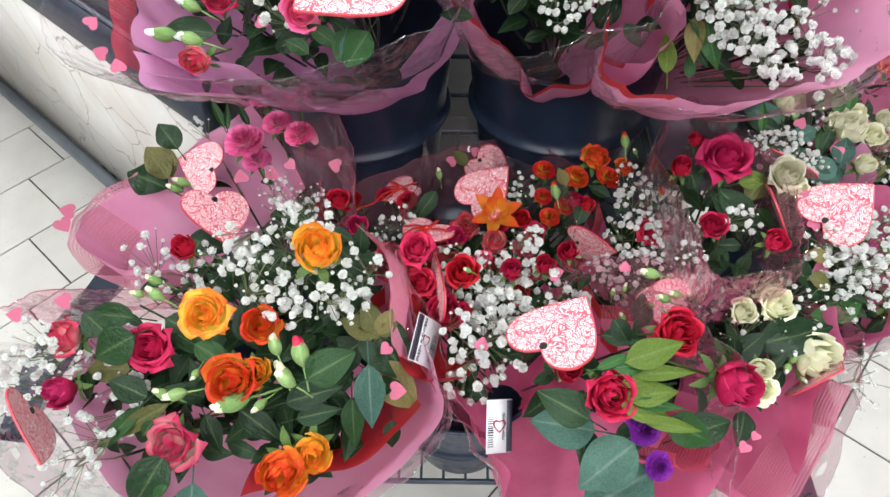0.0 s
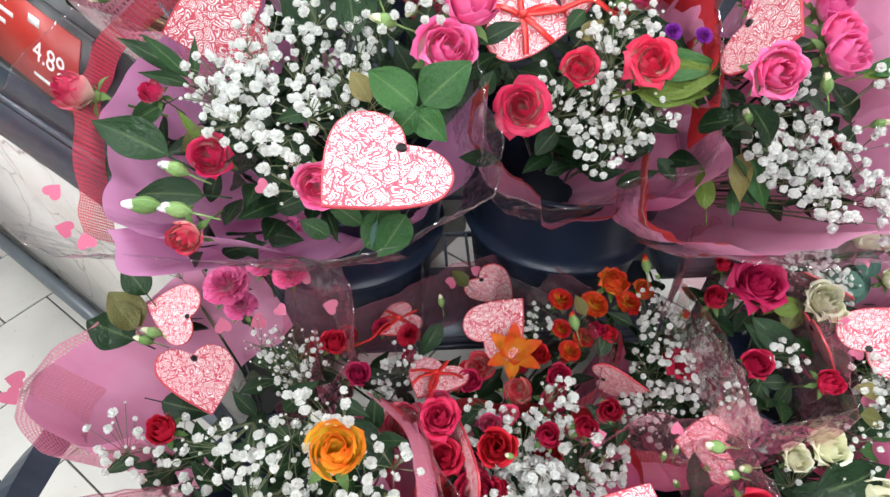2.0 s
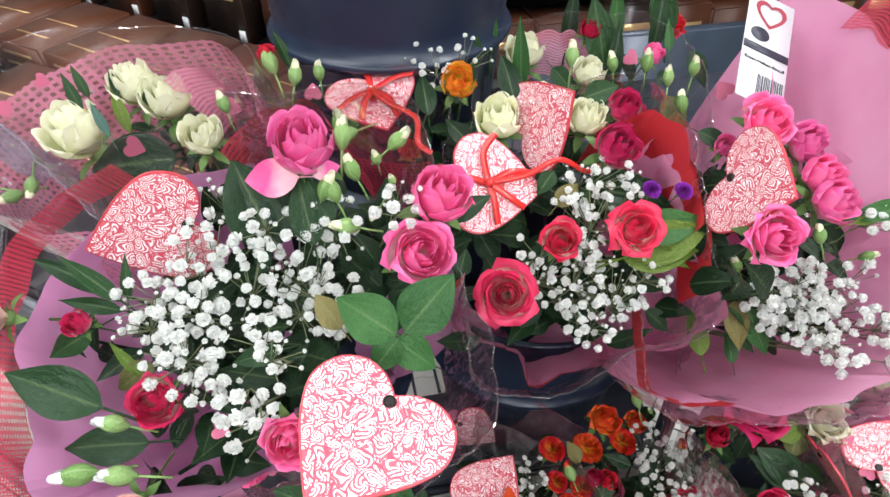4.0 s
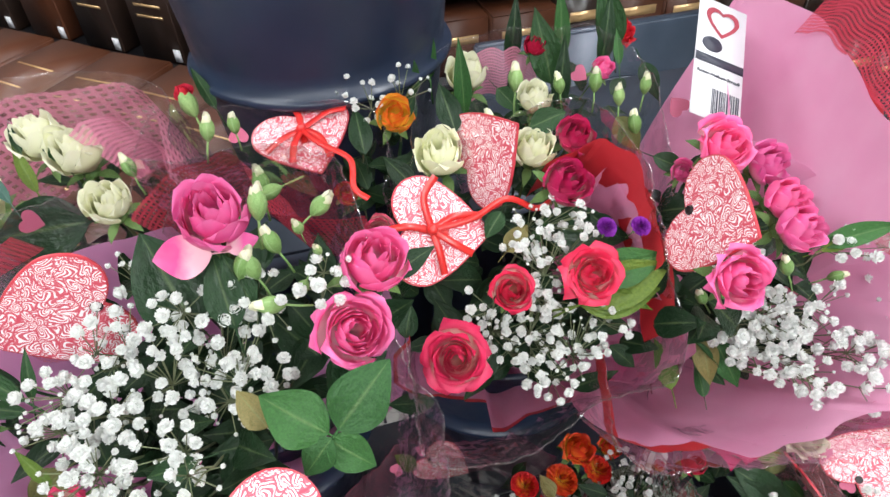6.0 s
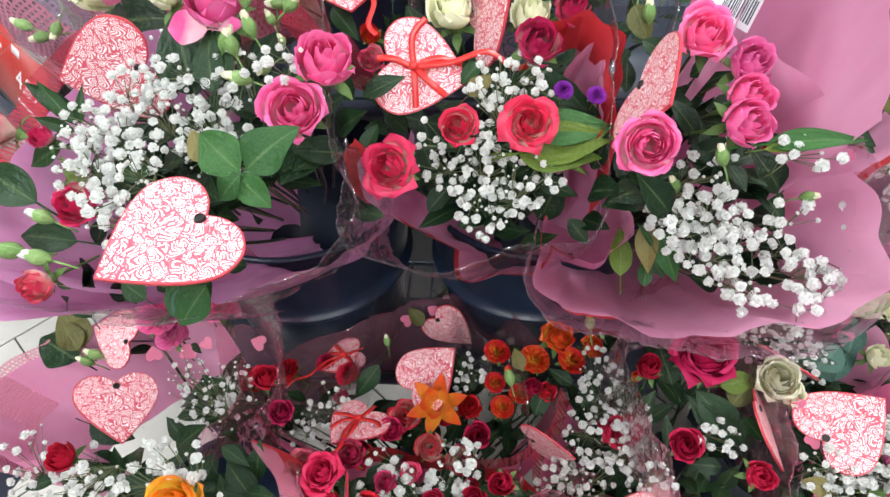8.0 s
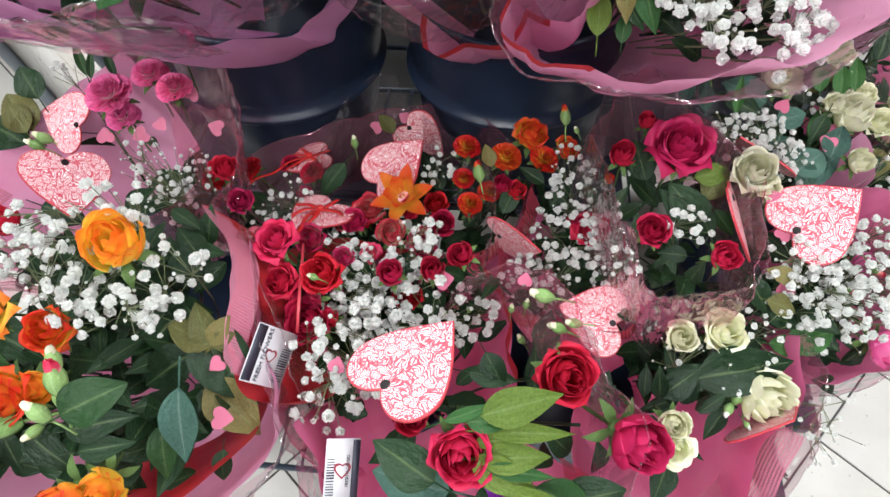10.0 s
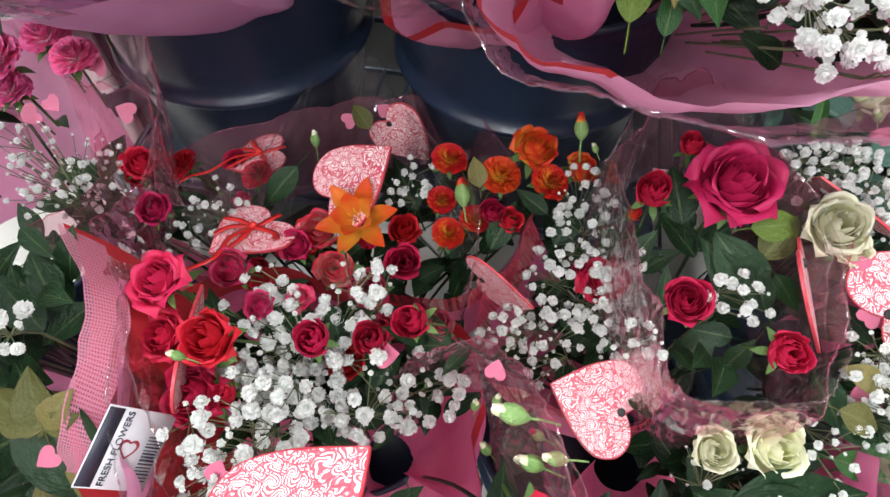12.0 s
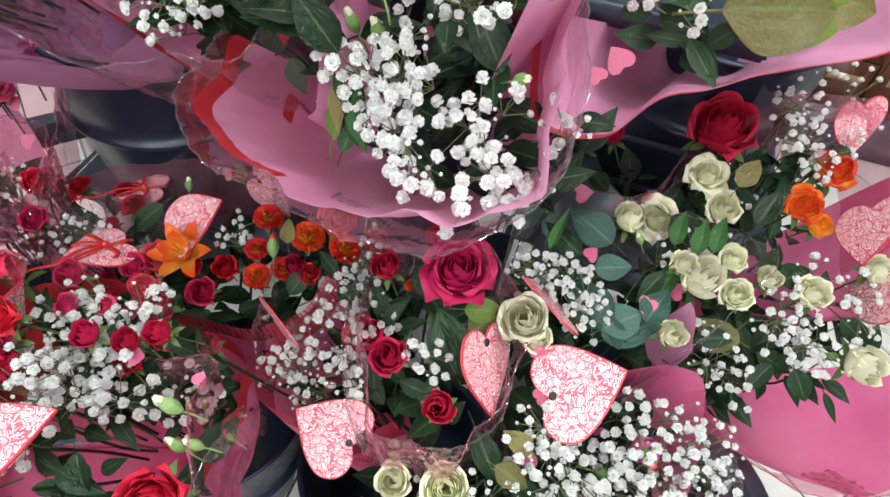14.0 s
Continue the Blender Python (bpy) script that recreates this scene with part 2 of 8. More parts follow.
M["film"] = film_mat("clear_cellophane", (0.985, 0.97, 0.978), 0.022, (0.80, 0.72, 0.76))
M["pink_film"] = film_mat("pink_cellophane", (0.97, 0.72, 0.79), 0.09, (0.84, 0.36, 0.47))

# dark blue-black plastic of the buckets, scuffed
m, n, l, b = mat("dark_bucket_plastic", 0.42, spec=0.45)
ob = coords(n)
ns = noise_tex(n, l, ob, 7, 5)
ramp(n, l, ns.outputs[0], ((0.3, (0.010, 0.017, 0.036)), (0.7, (0.019, 0.032, 0.062))), b.inputs["Base Color"])
ramp(n, l, noise_tex(n, l, ob, 50, 4).outputs[0], ((0.3, (0.28, 0.28, 0.28)), (0.7, (0.46, 0.46, 0.46))), b.inputs["Roughness"])
bump(n, l, ns.outputs[0], b, 0.08, 0.01)
M["bucket"] = m
m, n, l, b = mat("grey_blue_steel_paint", 0.35, 0.2)
ob = coords(n)
ramp(n, l, noise_tex(n, l, ob, 9, 5).outputs[0], ((0.3, (0.030, 0.042, 0.062)), (0.7, (0.055, 0.072, 0.10))), b.inputs["Base Color"])
M["steel"] = m
m, n, l, b = mat("light_grey_rail", 0.4, 0.3)
ramp(n, l, noise_tex(n, l, coords(n), 9, 5).outputs[0], ((0.3, (0.13, 0.15, 0.17)), (0.7, (0.20, 0.22, 0.24))), b.inputs["Base Color"])
M["rail"] = m

# floor tile: pale terrazzo
m, n, l, b = mat("pale_terrazzo", 0.32, spec=0.45)
ob = coords(n)
info = n.new("ShaderNodeObjectInfo")
big = ramp(n, l, noise_tex(n, l, ob, 5, 4).outputs[0], ((0.3, (0.55, 0.53, 0.49)), (0.7, (0.66, 0.64, 0.60)))).outputs[0]
vo = n.new("ShaderNodeTexVoronoi")
vo.inputs["Scale"].default_value = 75
l.new(ob, vo.inputs["Vector"])
sp = ramp(n, l, vo.outputs["Distance"], ((0.10, (1, 1, 1)), (0.2, (0, 0, 0)))).outputs[0]
pick = ramp(n, l, noise_tex(n, l, ob, 28, 2).outputs[0], ((0.52, (0, 0, 0)), (0.6, (1, 1, 1)))).outputs[0]
col = mixed(n, l, math_node(n, l, "MULTIPLY", math_node(n, l, "MULTIPLY", sp, pick), 0.6), big, (0.30, 0.26, 0.21))
hs = n.new("ShaderNodeHueSaturation")
l.new(math_node(n, l, "ADD", math_node(n, l, "MULTIPLY", info.outputs["Random"], 0.12), 0.93), hs.inputs["Value"])
l.new(col, hs.inputs["Color"])
l.new(hs.outputs[0], b.inputs["Base Color"])
M["tile"] = m
m, n, l, b = mat("dark_joint", 0.8)
ramp(n, l, noise_tex(n, l, coords(n), 30).outputs[0], ((0.3, (0.05, 0.048, 0.045)), (0.7, (0.10, 0.095, 0.09))), b.inputs["Base Color"])
M["joint"] = m

# pale stone-look board with wandering cracks
m, n, l, b = mat("crazed_stone_board", 0.35)
ob = coords(n)
ns = noise_tex(n, l, ob, 4, 4)
wob = n.new("ShaderNodeVectorMath")
wob.operation = "MULTIPLY_ADD"
l.new(ns.outputs["Color"], wob.inputs[0])
wob.inputs[1].default_value = (0.2, 0.2, 0.2)
l.new(ob, wob.inputs[2])
vo = n.new("ShaderNodeTexVoronoi")
vo.feature = "DISTANCE_TO_EDGE"
vo.inputs["Scale"].default_value = 5
l.new(wob.outputs[0], vo.inputs["Vector"])
crack = ramp(n, l, vo.outputs[0], ((0.004, (1, 1, 1)), (0.012, (0, 0, 0)))).outputs[0]
col = ramp(n, l, noise_tex(n, l, ob, 3, 5).outputs[0], ((0.35, (0.62, 0.58, 0.53)), (0.55, (0.72, 0.70, 0.67)), (0.75, (0.58, 0.48, 0.38)))).outputs[0]
l.new(mixed(n, l, math_node(n, l, "MULTIPLY", crack, 0.7), col, (0.20, 0.17, 0.14)), b.inputs["Base Color"])
M["stone"] = m


def plain_mat(name, a, c, rough=0.5, scale=12, metal=0.0):
    m, n, l, b = mat(name, rough, metal)
    ns = noise_tex(n, l, coords(n), scale, 4)
    ramp(n, l, ns.outputs[0], ((0.3, a), (0.7, c)), b.inputs["Base Color"])
    bump(n, l, ns.outputs[0], b, 0.1, 0.003)
    return m


M["black"] = plain_mat("black_plastic", (0.010, 0.010, 0.012), (0.022, 0.022, 0.026), 0.4)
M["label_red"] = plain_mat("red_price_card", (0.36, 0.022, 0.016), (0.42, 0.035, 0.025), 0.4)
M["print_white"] = plain_mat("white_print", (0.76, 0.76, 0.76), (0.82, 0.82, 0.82), 0.5)
M["print_dark"] = plain_mat("dark_print", (0.02, 0.02, 0.035), (0.04, 0.04, 0.06), 0.5)
M["print_red"] = plain_mat("wine_print", (0.25, 0.02, 0.04), (0.32, 0.03, 0.05), 0.5)
M["tag_white"] = plain_mat("white_label_stock", (0.60, 0.58, 0.62), (0.66, 0.65, 0.67), 0.35)
M["choc"] = plain_mat("copper_brown_carton", (0.065, 0.019, 0.008), (0.125, 0.038, 0.015), 0.5, 6)
M["choc_dark"] = plain_mat("dark_chocolate_carton", (0.02, 0.012, 0.01), (0.05, 0.028, 0.02), 0.3, 6)
M["gold"] = plain_mat("gold_print", (0.55, 0.35, 0.16), (0.68, 0.46, 0.24), 0.3, 20, 0.5)
M["wall"] = plain_mat("shop_wall_paint", (0.50, 0.48, 0.45), (0.56, 0.54, 0.51), 0.7, 3)
M["ceiling"] = plain_mat("ceiling_board", (0.70, 0.70, 0.68), (0.76, 0.76, 0.74), 0.8, 5)
M["small_heart"] = plain_mat("pink_print", (0.40, 0.055, 0.13), (0.50, 0.11, 0.20), 0.5, 200)
M["blue_film"] = film_mat("blue_tinted_foil", (0.45, 0.66, 0.78), 0.22)
m, n, l, b = mat("lit_diffuser", 0.5)
b.inputs["Emission Color"].default_value = (1, 0.96, 0.9, 1)
b.inputs["Emission Strength"].default_value = 6.0
M["diffuser"] = m


# ---- builders ----
def mesh_of(name, bm, material, smooth=True):
    me = bpy.data.meshes.new(name)
    bm.to_mesh(me)
    bm.free()
    me.materials.append(material)
    if smooth:
        me.polygons.foreach_set("use_smooth", [True] * len(me.polygons))
    return me


def part(name, data, parent, m=None, label="", material=None):
    """Links a mesh (or a bmesh with its material) as one part under a thing or part; m is its pose in the parent."""
    if isinstance(data, bmesh.types.BMesh):
        data = mesh_of(name, data, material)
    ob = new(name, data)
    ob.parent = parent
    if m is not None:
        ob.matrix_local = m
    return tagged(ob, label)


def grid_mesh(bm, fn, nu, nv, uv=None, closed=False):
    """A grid of faces from fn(u, v), u and v from 0 to 1."""
    layer = bm.loops.layers.uv.verify()
    rows = [[bm.verts.new(fn(i / nu, j / nv)) for i in range(nu if closed else nu + 1)] for j in range(nv + 1)]
    for j in range(nv):
        for i in range(nu):
            k = (i + 1) % nu if closed else i + 1
            f = bm.faces.new((rows[j][i], rows[j][k], rows[j + 1][k], rows[j + 1][i]))
            for loop, (a, c) in zip(f.loops, ((i, j), (i + 1, j), (i + 1, j + 1), (i, j + 1))):
                loop[layer].uv = (a / nu, c / nv)
    return rows


def box(bm, x0, x1, y0, y1, z0, z1):
    v = [bm.verts.new((x, y, z)) for z in (z0, z1) for x, y in ((x0, y0), (x1, y0), (x1, y1), (x0, y1))]
    for f in ((3, 2, 1, 0), (4, 5, 6, 7), (0, 1, 5, 4), (1, 2, 6, 5), (2, 3, 7, 6), (3, 0, 4, 7)):
        bm.faces.new([v[i] for i in f])
    return v


def bevel_box(x0, x1, y0, y1, z0, z1, r=0.003):
    bm = bmesh.new()
    box(bm, x0, x1, y0, y1, z0, z1)
    bmesh.ops.bevel(bm, geom=list(bm.edges), offset=r, segments=2, affect="EDGES")
    return bm


def tube(bm, pts, radius, sides=8, taper=1.0):
    """A tube along points."""
    pts = [Vector(p) for p in pts]
    ring0 = None
    ref = Vector((0.3, 0.9, 0.2))
    for i, p in enumerate(pts):
        d = (pts[min(i + 1, len(pts) - 1)] - pts[max(i - 1, 0)]).normalized()
        a = d.cross(ref).normalized()
        c = d.cross(a)
        r = radius * (1 + (taper - 1) * i / max(1, len(pts) - 1))
        ring = [bm.verts.new(p + (a * math.cos(2 * math.pi * k / sides) + c * math.sin(2 * math.pi * k / sides)) * r) for k in range(sides)]
        if ring0:
            for k in range(sides):
                bm.faces.new((ring0[k], ring0[(k + 1) % sides], ring[(k + 1) % sides], ring[k]))
        elif sides > 4:
            bm.faces.new(ring[::-1])
        ring0 = ring
    if sides > 4:
        bm.faces.new(ring0)


def smooth_line(pts, n):
    """Catmull-Rom points through pts."""
    pts = [Vector(p) for p in pts]
    out = []
    for i in range(len(pts) - 1):
        a, b, c, d = pts[max(i - 1, 0)], pts[i], pts[i + 1], pts[min(i + 2, len(pts) - 1)]
        for k in range(n):
            t = k / n
            out.append(0.5 * (2 * b + (c - a) * t + (2 * a - 5 * b + 4 * c - d) * t * t + (3 * b - a - 3 * c + d) * t ** 3))
    return out + [pts[-1]]


def turn_to(direction, spin=0.0):
    return Vector(direction).to_track_quat("Z", "Y").to_matrix().to_4x4() @ Matrix.Rotation(spin, 4, "Z")


def rose_mesh(seed, openness):
    """A rose bloom of about unit radius: petals wound from a tall closed heart to an outer row with rolled, pointed lips."""
    rnd = random.Random(seed)
    bm = bmesh.new()
    count = 20 + round(8 * openness)
    for i in range(count):
        f = i / (count - 1)
        a0 = i * 2.32 + rnd.uniform(-0.25, 0.25)
        wide = 0.15 + (0.50 + 0.26 * openness) * f ** 0.9
        tall = 1.42 - 0.22 * openness - (0.10 + 0.42 * openness) * f ** 1.4 + rnd.uniform(-0.06, 0.06)
        half = 1.45 - 0.62 * f
        mouth = 0.62 + (0.22 + 0.42 * openness) * f
        roll = (0.05 + 0.26 * openness) * f ** 1.3 * rnd.uniform(0.5, 1.5) + (0.10 * rnd.random() if f > 0.6 else 0)
        lean, ph, notch = rnd.uniform(-0.12, 0.12), rnd.uniform(0, 6), rnd.uniform(0.0, 0.06)

        def fn(u, v):
            s = 2 * u - 1
            spread = 0.28 + 0.72 * math.sin(min(1.0, v * 1.35) * math.pi * 0.5)
            a = a0 + s * half * spread * (1 - 0.42 * max(0.0, v - 0.6) ** 1.2 / 0.4 ** 1.2)
            belly = math.sin(min(1.0, v / 0.58) * math.pi * 0.5)
            over = max(0.0, v - 0.50) / 0.50
            r = 0.05 + wide * (belly * (1 - over ** 1.5) + mouth * over ** 1.5)
            z = tall * v ** 0.92 - (0.42 * abs(s) ** 2.2) * v ** 3 * (0.45 + 0.55 * f) + notch * (1 - abs(s)) * over
            lip = max(0.0, v - 0.66) / 0.34
            edge = 0.75 + 0.25 * abs(s) ** 1.5
            r += roll * lip ** 1.7 * edge + 0.045 * s * (0.4 + 0.6 * f) + lean * f * 0.5 * v
            r += (0.018 * math.sin(5 * s + ph) + 0.010 * math.sin(11 * s + 2 * ph)) * lip
            z -= roll * 0.75 * lip ** 2.4 * edge
            return (r * math.cos(a), r * math.sin(a), z - 0.45)
        grid_mesh(bm, fn, 8, 9)
    return bm


def sepal_mesh():
    """Green cup, five narrow sepals and a length of stem under a bloom."""
    bm = bmesh.new()
    prof = ((0.05, -3.2), (0.055, -0.75), (0.12, -0.68), (0.22, -0.58), (0.26, -0.48), (0.16, -0.36))
    grid_mesh(bm, lambda u, v: (prof[round(v * 5)][0] * math.cos(u * 6.2832), prof[round(v * 5)][0] * math.sin(u * 6.2832), prof[round(v * 5)][1]), 8, 5, closed=True)
    for k in range(5):
        a = k * 1.2566

        def fn(u, v):
            wd = 0.16 * math.sin(math.pi * min(0.98, 0.2 + 0.8 * v)) * (2 * u - 1)
            r = 0.22 + 0.75 * v - 0.1 * v * v
            return (r * math.cos(a) - wd * math.sin(a), r * math.sin(a) + wd * math.cos(a), -0.5 + 0.25 * v - 0.45 * v * v)
        grid_mesh(bm, fn, 2, 5)
    return bm


def leaf_mesh(seed, width, tipness, fold, droop, wave=0.0, teeth=0.0):
    """A leaf blade of unit length along x with a midrib fold, a drooping tip and its stalk."""
    rnd = random.Random(seed)
    bm = bmesh.new()
    ph = rnd.uniform(0, 6)

    def fn(u, v):
        s = 2 * u - 1
        half = width * 0.5 * (math.sin(math.pi * v ** (0.85 - 0.25 * tipness)) ** (0.75 + 0.45 * tipness)) if 0 < v < 1 else 0.004
        half *= 1 + teeth * (0.5 - abs((v * 14) % 1 - 0.5)) * abs(s)
        z = fold * abs(s) * half - droop * v * v + wave * math.sin(7 * v + ph) * s * half + 0.03 * math.sin(4 * v + ph)
        return (v + 0.02 * abs(s), s * half, z)
    rows = grid_mesh(bm, fn, 6, 16)
    under = {v: bm.verts.new(v.co - Vector((0, 0, 0.012))) for r in rows for v in r}
    layer = bm.loops.layers.uv.verify()
    for f in list(bm.faces):
        g = bm.faces.new([under[v] for v in reversed(f.verts)])
        for lo, src in zip(g.loops, reversed(list(f.loops))):
            lo[layer].uv = src[layer].uv
    tube(bm, ((-0.35, 0, -0.06), (-0.15, 0, -0.02), (0.02, 0, -0.005)), 0.014, 5)
    return bm


def bud_mesh():
    """An oval bud in overlapping green scales, petals just showing at the tip; unit length along z."""
    bm = bmesh.new()
    for k in range(3):
        a0 = k * 2.094

        def fn(u, v):
            a = a0 + (2 * u - 1) * 1.25
            r = 0.28 * math.sin(math.pi * (0.06 + 0.80 * v)) ** 0.8 + 0.008 * (2 * u - 1)
            return (r * math.cos(a), r * math.sin(a), 0.86 * v - 0.10 * (2 * u - 1) ** 2 * v)
        grid_mesh(bm, fn, 6, 8)
    tube(bm, ((0.05, 0, -0.9), (0.04, 0.02, -0.4), (0, 0, 0.03)), 0.04, 6)
    return bm


def tip_mesh():
    bm = bmesh.new()
    for k in range(7):
        a0, tall = k * 2.4, 0.98 + 0.06 * ((k * 7) % 3)

        def fn(u, v):
            a = a0 + (2 * u - 1) * 0.9
            r = (0.03 + 0.17 * (k / 7) + 0.03) * math.sin(math.pi * (0.15 + 0.62 * v))
            return (r * math.cos(a), r * math.sin(a), 0.5 + (tall - 0.5) * v - 0.05 * (2 * u - 1) ** 2)
        grid_mesh(bm, fn, 4, 4)
    return bm


def carnation_mesh(seed):
    """A ruffled bloom: many frilled petals, unit radius."""
    rnd = random.Random(seed)
    bm = bmesh.new()
    for i in range(44):
        f = i / 43
        a0 = i * 2.4
        ph = rnd.uniform(0, 6)
        el = 1.5 - 1.45 * f + rnd.uniform(-0.15, 0.15)

        def fn(u, v):
            s = 2 * u - 1
            a = a0 + s * 0.62 * v
            ln = 0.80 + 0.20 * f
            fr = 0.10 * math.sin(9 * s + ph) * v * v
            rad = v * ln * math.cos(el) + 0.02
            return (rad * math.cos(a) - fr * math.sin(a), rad * math.sin(a) + fr * math.cos(a), v * ln * math.sin(el) + fr * 0.6 - 0.1)
        grid_mesh(bm, fn, 8, 4)
    return bm


def lily_mesh():
    """Two rows of pointed, half-raised petals round short stamens."""
    bm = bmesh.new()
    for k in range(11):
        inner = k >= 6
        a = k * (1.2566 if inner else 1.0472) + (0.5 if inner else 0.1 * (k % 2))
        reach, rise = (0.46, 0.95) if inner else (0.95, 0.62)

        def fn(u, v):
            s = 2 * u - 1
            w = 0.25 * math.sin(math.pi * (0.14 + 0.85 * v)) ** 0.8 * s
            r = 0.08 + reach * v * (0.8 + 0.2 * v)
            z = rise * math.sin(v * 1.7) - 0.14 * (1 - abs(s)) * math.sin(math.pi * v)
            return (r * math.cos(a) - w * math.sin(a), r * math.sin(a) + w * math.cos(a), z - 0.25)
        grid_mesh(bm, fn, 4, 8)
    for k in range(6):
        a = k * 1.0472 + 0.5
        tube(bm, ((0, 0, -0.2), (0.10 * math.cos(a), 0.10 * math.sin(a), 0.3), (0.18 * math.cos(a), 0.18 * math.sin(a), 0.5)), 0.02, 5)
    return bm


ROSES = [rose_mesh(3, 0.1), rose_mesh(8, 0.45), rose_mesh(15, 0.75)]
ROSE_BM = {}
for key in ("hot_pink", "red", "magenta", "coral", "blush", "orange", "yellow", "cream", "white"):
    for i, src in enumerate(ROSES):
        ROSE_BM[key, i] = mesh_of("rose", src.copy(), M[key])
SEPAL = mesh_of("calyx", sepal_mesh(), M["stem"])
LEAF_SHAPES = {"oval": (0.62, 0.35, 0.25, 0.12, 0.1, 0.12), "round": (0.85, 0.05, 0.12, 0.10, 0.05, 0.0), "lance": (0.24, 0.7, 0.5, 0.10, 0.1, 0.0),
               "broad": (0.46, 0.6, 0.3, 0.16, 0.12, 0.0), "wide": (0.72, 0.3, 0.2, 0.2, 0.25, 0.0)}
LEAF = {}
BUD, CARNATION = {}, {}


def leaf_data(shape, colour, k):
    if (shape, colour, k) not in LEAF:
        LEAF[shape, colour, k] = mesh_of("leaf", leaf_mesh(k, *LEAF_SHAPES[shape]), M[colour])
    return LEAF[shape, colour, k]


class Bouquet:
    """An empty at the foot of the stems, to which the parts of one bouquet belong."""

    def __init__(self, foot, label, group):
        self.foot = Vector(foot)
        self.ob = tagged(new("bouquet"), label, "bouquet", group)
        self.ob.location = self.foot
        self.rnd = random.Random(round(1000 * (foot[0] + 3 * foot[1] + 7 * foot[2])))

    def local(self, p):
        return Vector(p) - self.foot

    def facing(self, p, lean):
        d = self.local(p).normalized()
        return (d + Vector(lean)).normalized()


def rose(b, colour, p, size, lean=(0, -0.25, 0.35), shape=None, label=""):
    d = b.facing(p, lean)
    k = b.rnd.randrange(3) if shape is None else shape
    m = Matrix.Translation(b.local(p)) @ turn_to(d, b.rnd.uniform(0, 6.28)) @ Matrix.Scale(size * 1.0, 4)
    ob = part("rose", ROSE_BM[colour, k], b.ob, m, label)
    part("calyx", SEPAL, ob)
    return ob


def carnation(b, colour, p, size, lean=(0, -0.3, 0.4)):
    if colour not in CARNATION:
        CARNATION[colour] = mesh_of("carnation", carnation_mesh(5), M[colour])
    m = Matrix.Translation(b.local(p)) @ turn_to(b.facing(p, lean), b.rnd.uniform(0, 6)) @ Matrix.Scale(size, 4)
    ob = part("carnation", CARNATION[colour], b.ob, m)
    part("calyx", SEPAL, ob)


def lily(b, p, size, lean):
    m = Matrix.Translation(b.local(p)) @ turn_to(b.facing(p, lean), 0.4) @ Matrix.Scale(size, 4)
    part("lily", lily_mesh(), b.ob, m, "orange lily with pointed petals", M["lily"])


def leaf(b, shape, colour, p, q, normal=(0, -0.5, 0.8), label=""):
    """A leaf from its base p to its tip q, its face turned towards normal."""
    x = Vector(q) - Vector(p)
    size = x.length
    x.normalize()
    z = (Vector(normal) - x * x.dot(Vector(normal))).normalized()
    y = z.cross(x)
    rot = Matrix((x, y, z)).transposed().to_4x4()
    m = Matrix.Translation(b.local(p)) @ rot @ Matrix.Scale(size, 4)
    part("leaf", leaf_data(shape, colour, b.rnd.randrange(3)), b.ob, m, label)


def bud(b, p, q, tip="white"):
    d = Vector(q) - Vector(p)
    m = Matrix.Translation(b.local(p)) @ turn_to(d, b.rnd.uniform(0, 6)) @ Matrix.Scale(min(d.length * 1.25, max(d.length, 0.022)), 4)
    if "bud" not in BUD:
        BUD["bud"] = mesh_of("bud", bud_mesh(), M["bud"])
    if tip not in BUD:
        BUD[tip] = mesh_of("petal_tip", tip_mesh(), M[tip])
    ob = part("bud", BUD["bud"], b.ob, m)
    part("petal_tip", BUD[tip], ob)


def floret(verts, faces, c, d, r, rnd):
    """One double floret: a small rounded pompon of cupped, notched petals."""
    q = Vector(d).to_track_quat("Z", "Y")
    spin = rnd.uniform(0, 6.28)
    for ring, (count, el, ln) in enumerate(((7, -0.35, 0.86), (7, 0.15, 0.96), (7, 0.62, 0.98), (5, 1.05, 0.94), (3, 1.42, 0.9))):
        for k in range(count):
            a = spin + ring * 0.6 + k * 6.2832 / count + rnd.uniform(-0.2, 0.2)
            e = el + rnd.uniform(-0.15, 0.15)
            dirv = Vector((math.cos(a) * math.cos(e), math.sin(a) * math.cos(e), math.sin(e)))
            side = Vector((-math.sin(a), math.cos(a), 0))
            up = dirv.cross(side)
            n0 = len(verts)
            w, ln2 = 0.36 * r, ln * rnd.uniform(0.82, 1.08)
            for s, t, h in ((0, 0.05, 0), (-0.85, 0.62, 0.04), (0, 0.68, -0.12), (0.85, 0.62, 0.04), (-0.66, 0.98, 0.22), (0, 0.94, 0.06), (0.66, 0.98, 0.22)):
                verts.append(c + q @ (dirv * (t * r * ln2) + side * (s * w) + up * (h * r)))
            faces += [(n0, n0 + 2, n0 + 1), (n0, n0 + 3, n0 + 2), (n0 + 1, n0 + 2, n0 + 5, n0 + 4), (n0 + 2, n0 + 3, n0 + 6, n0 + 5)]


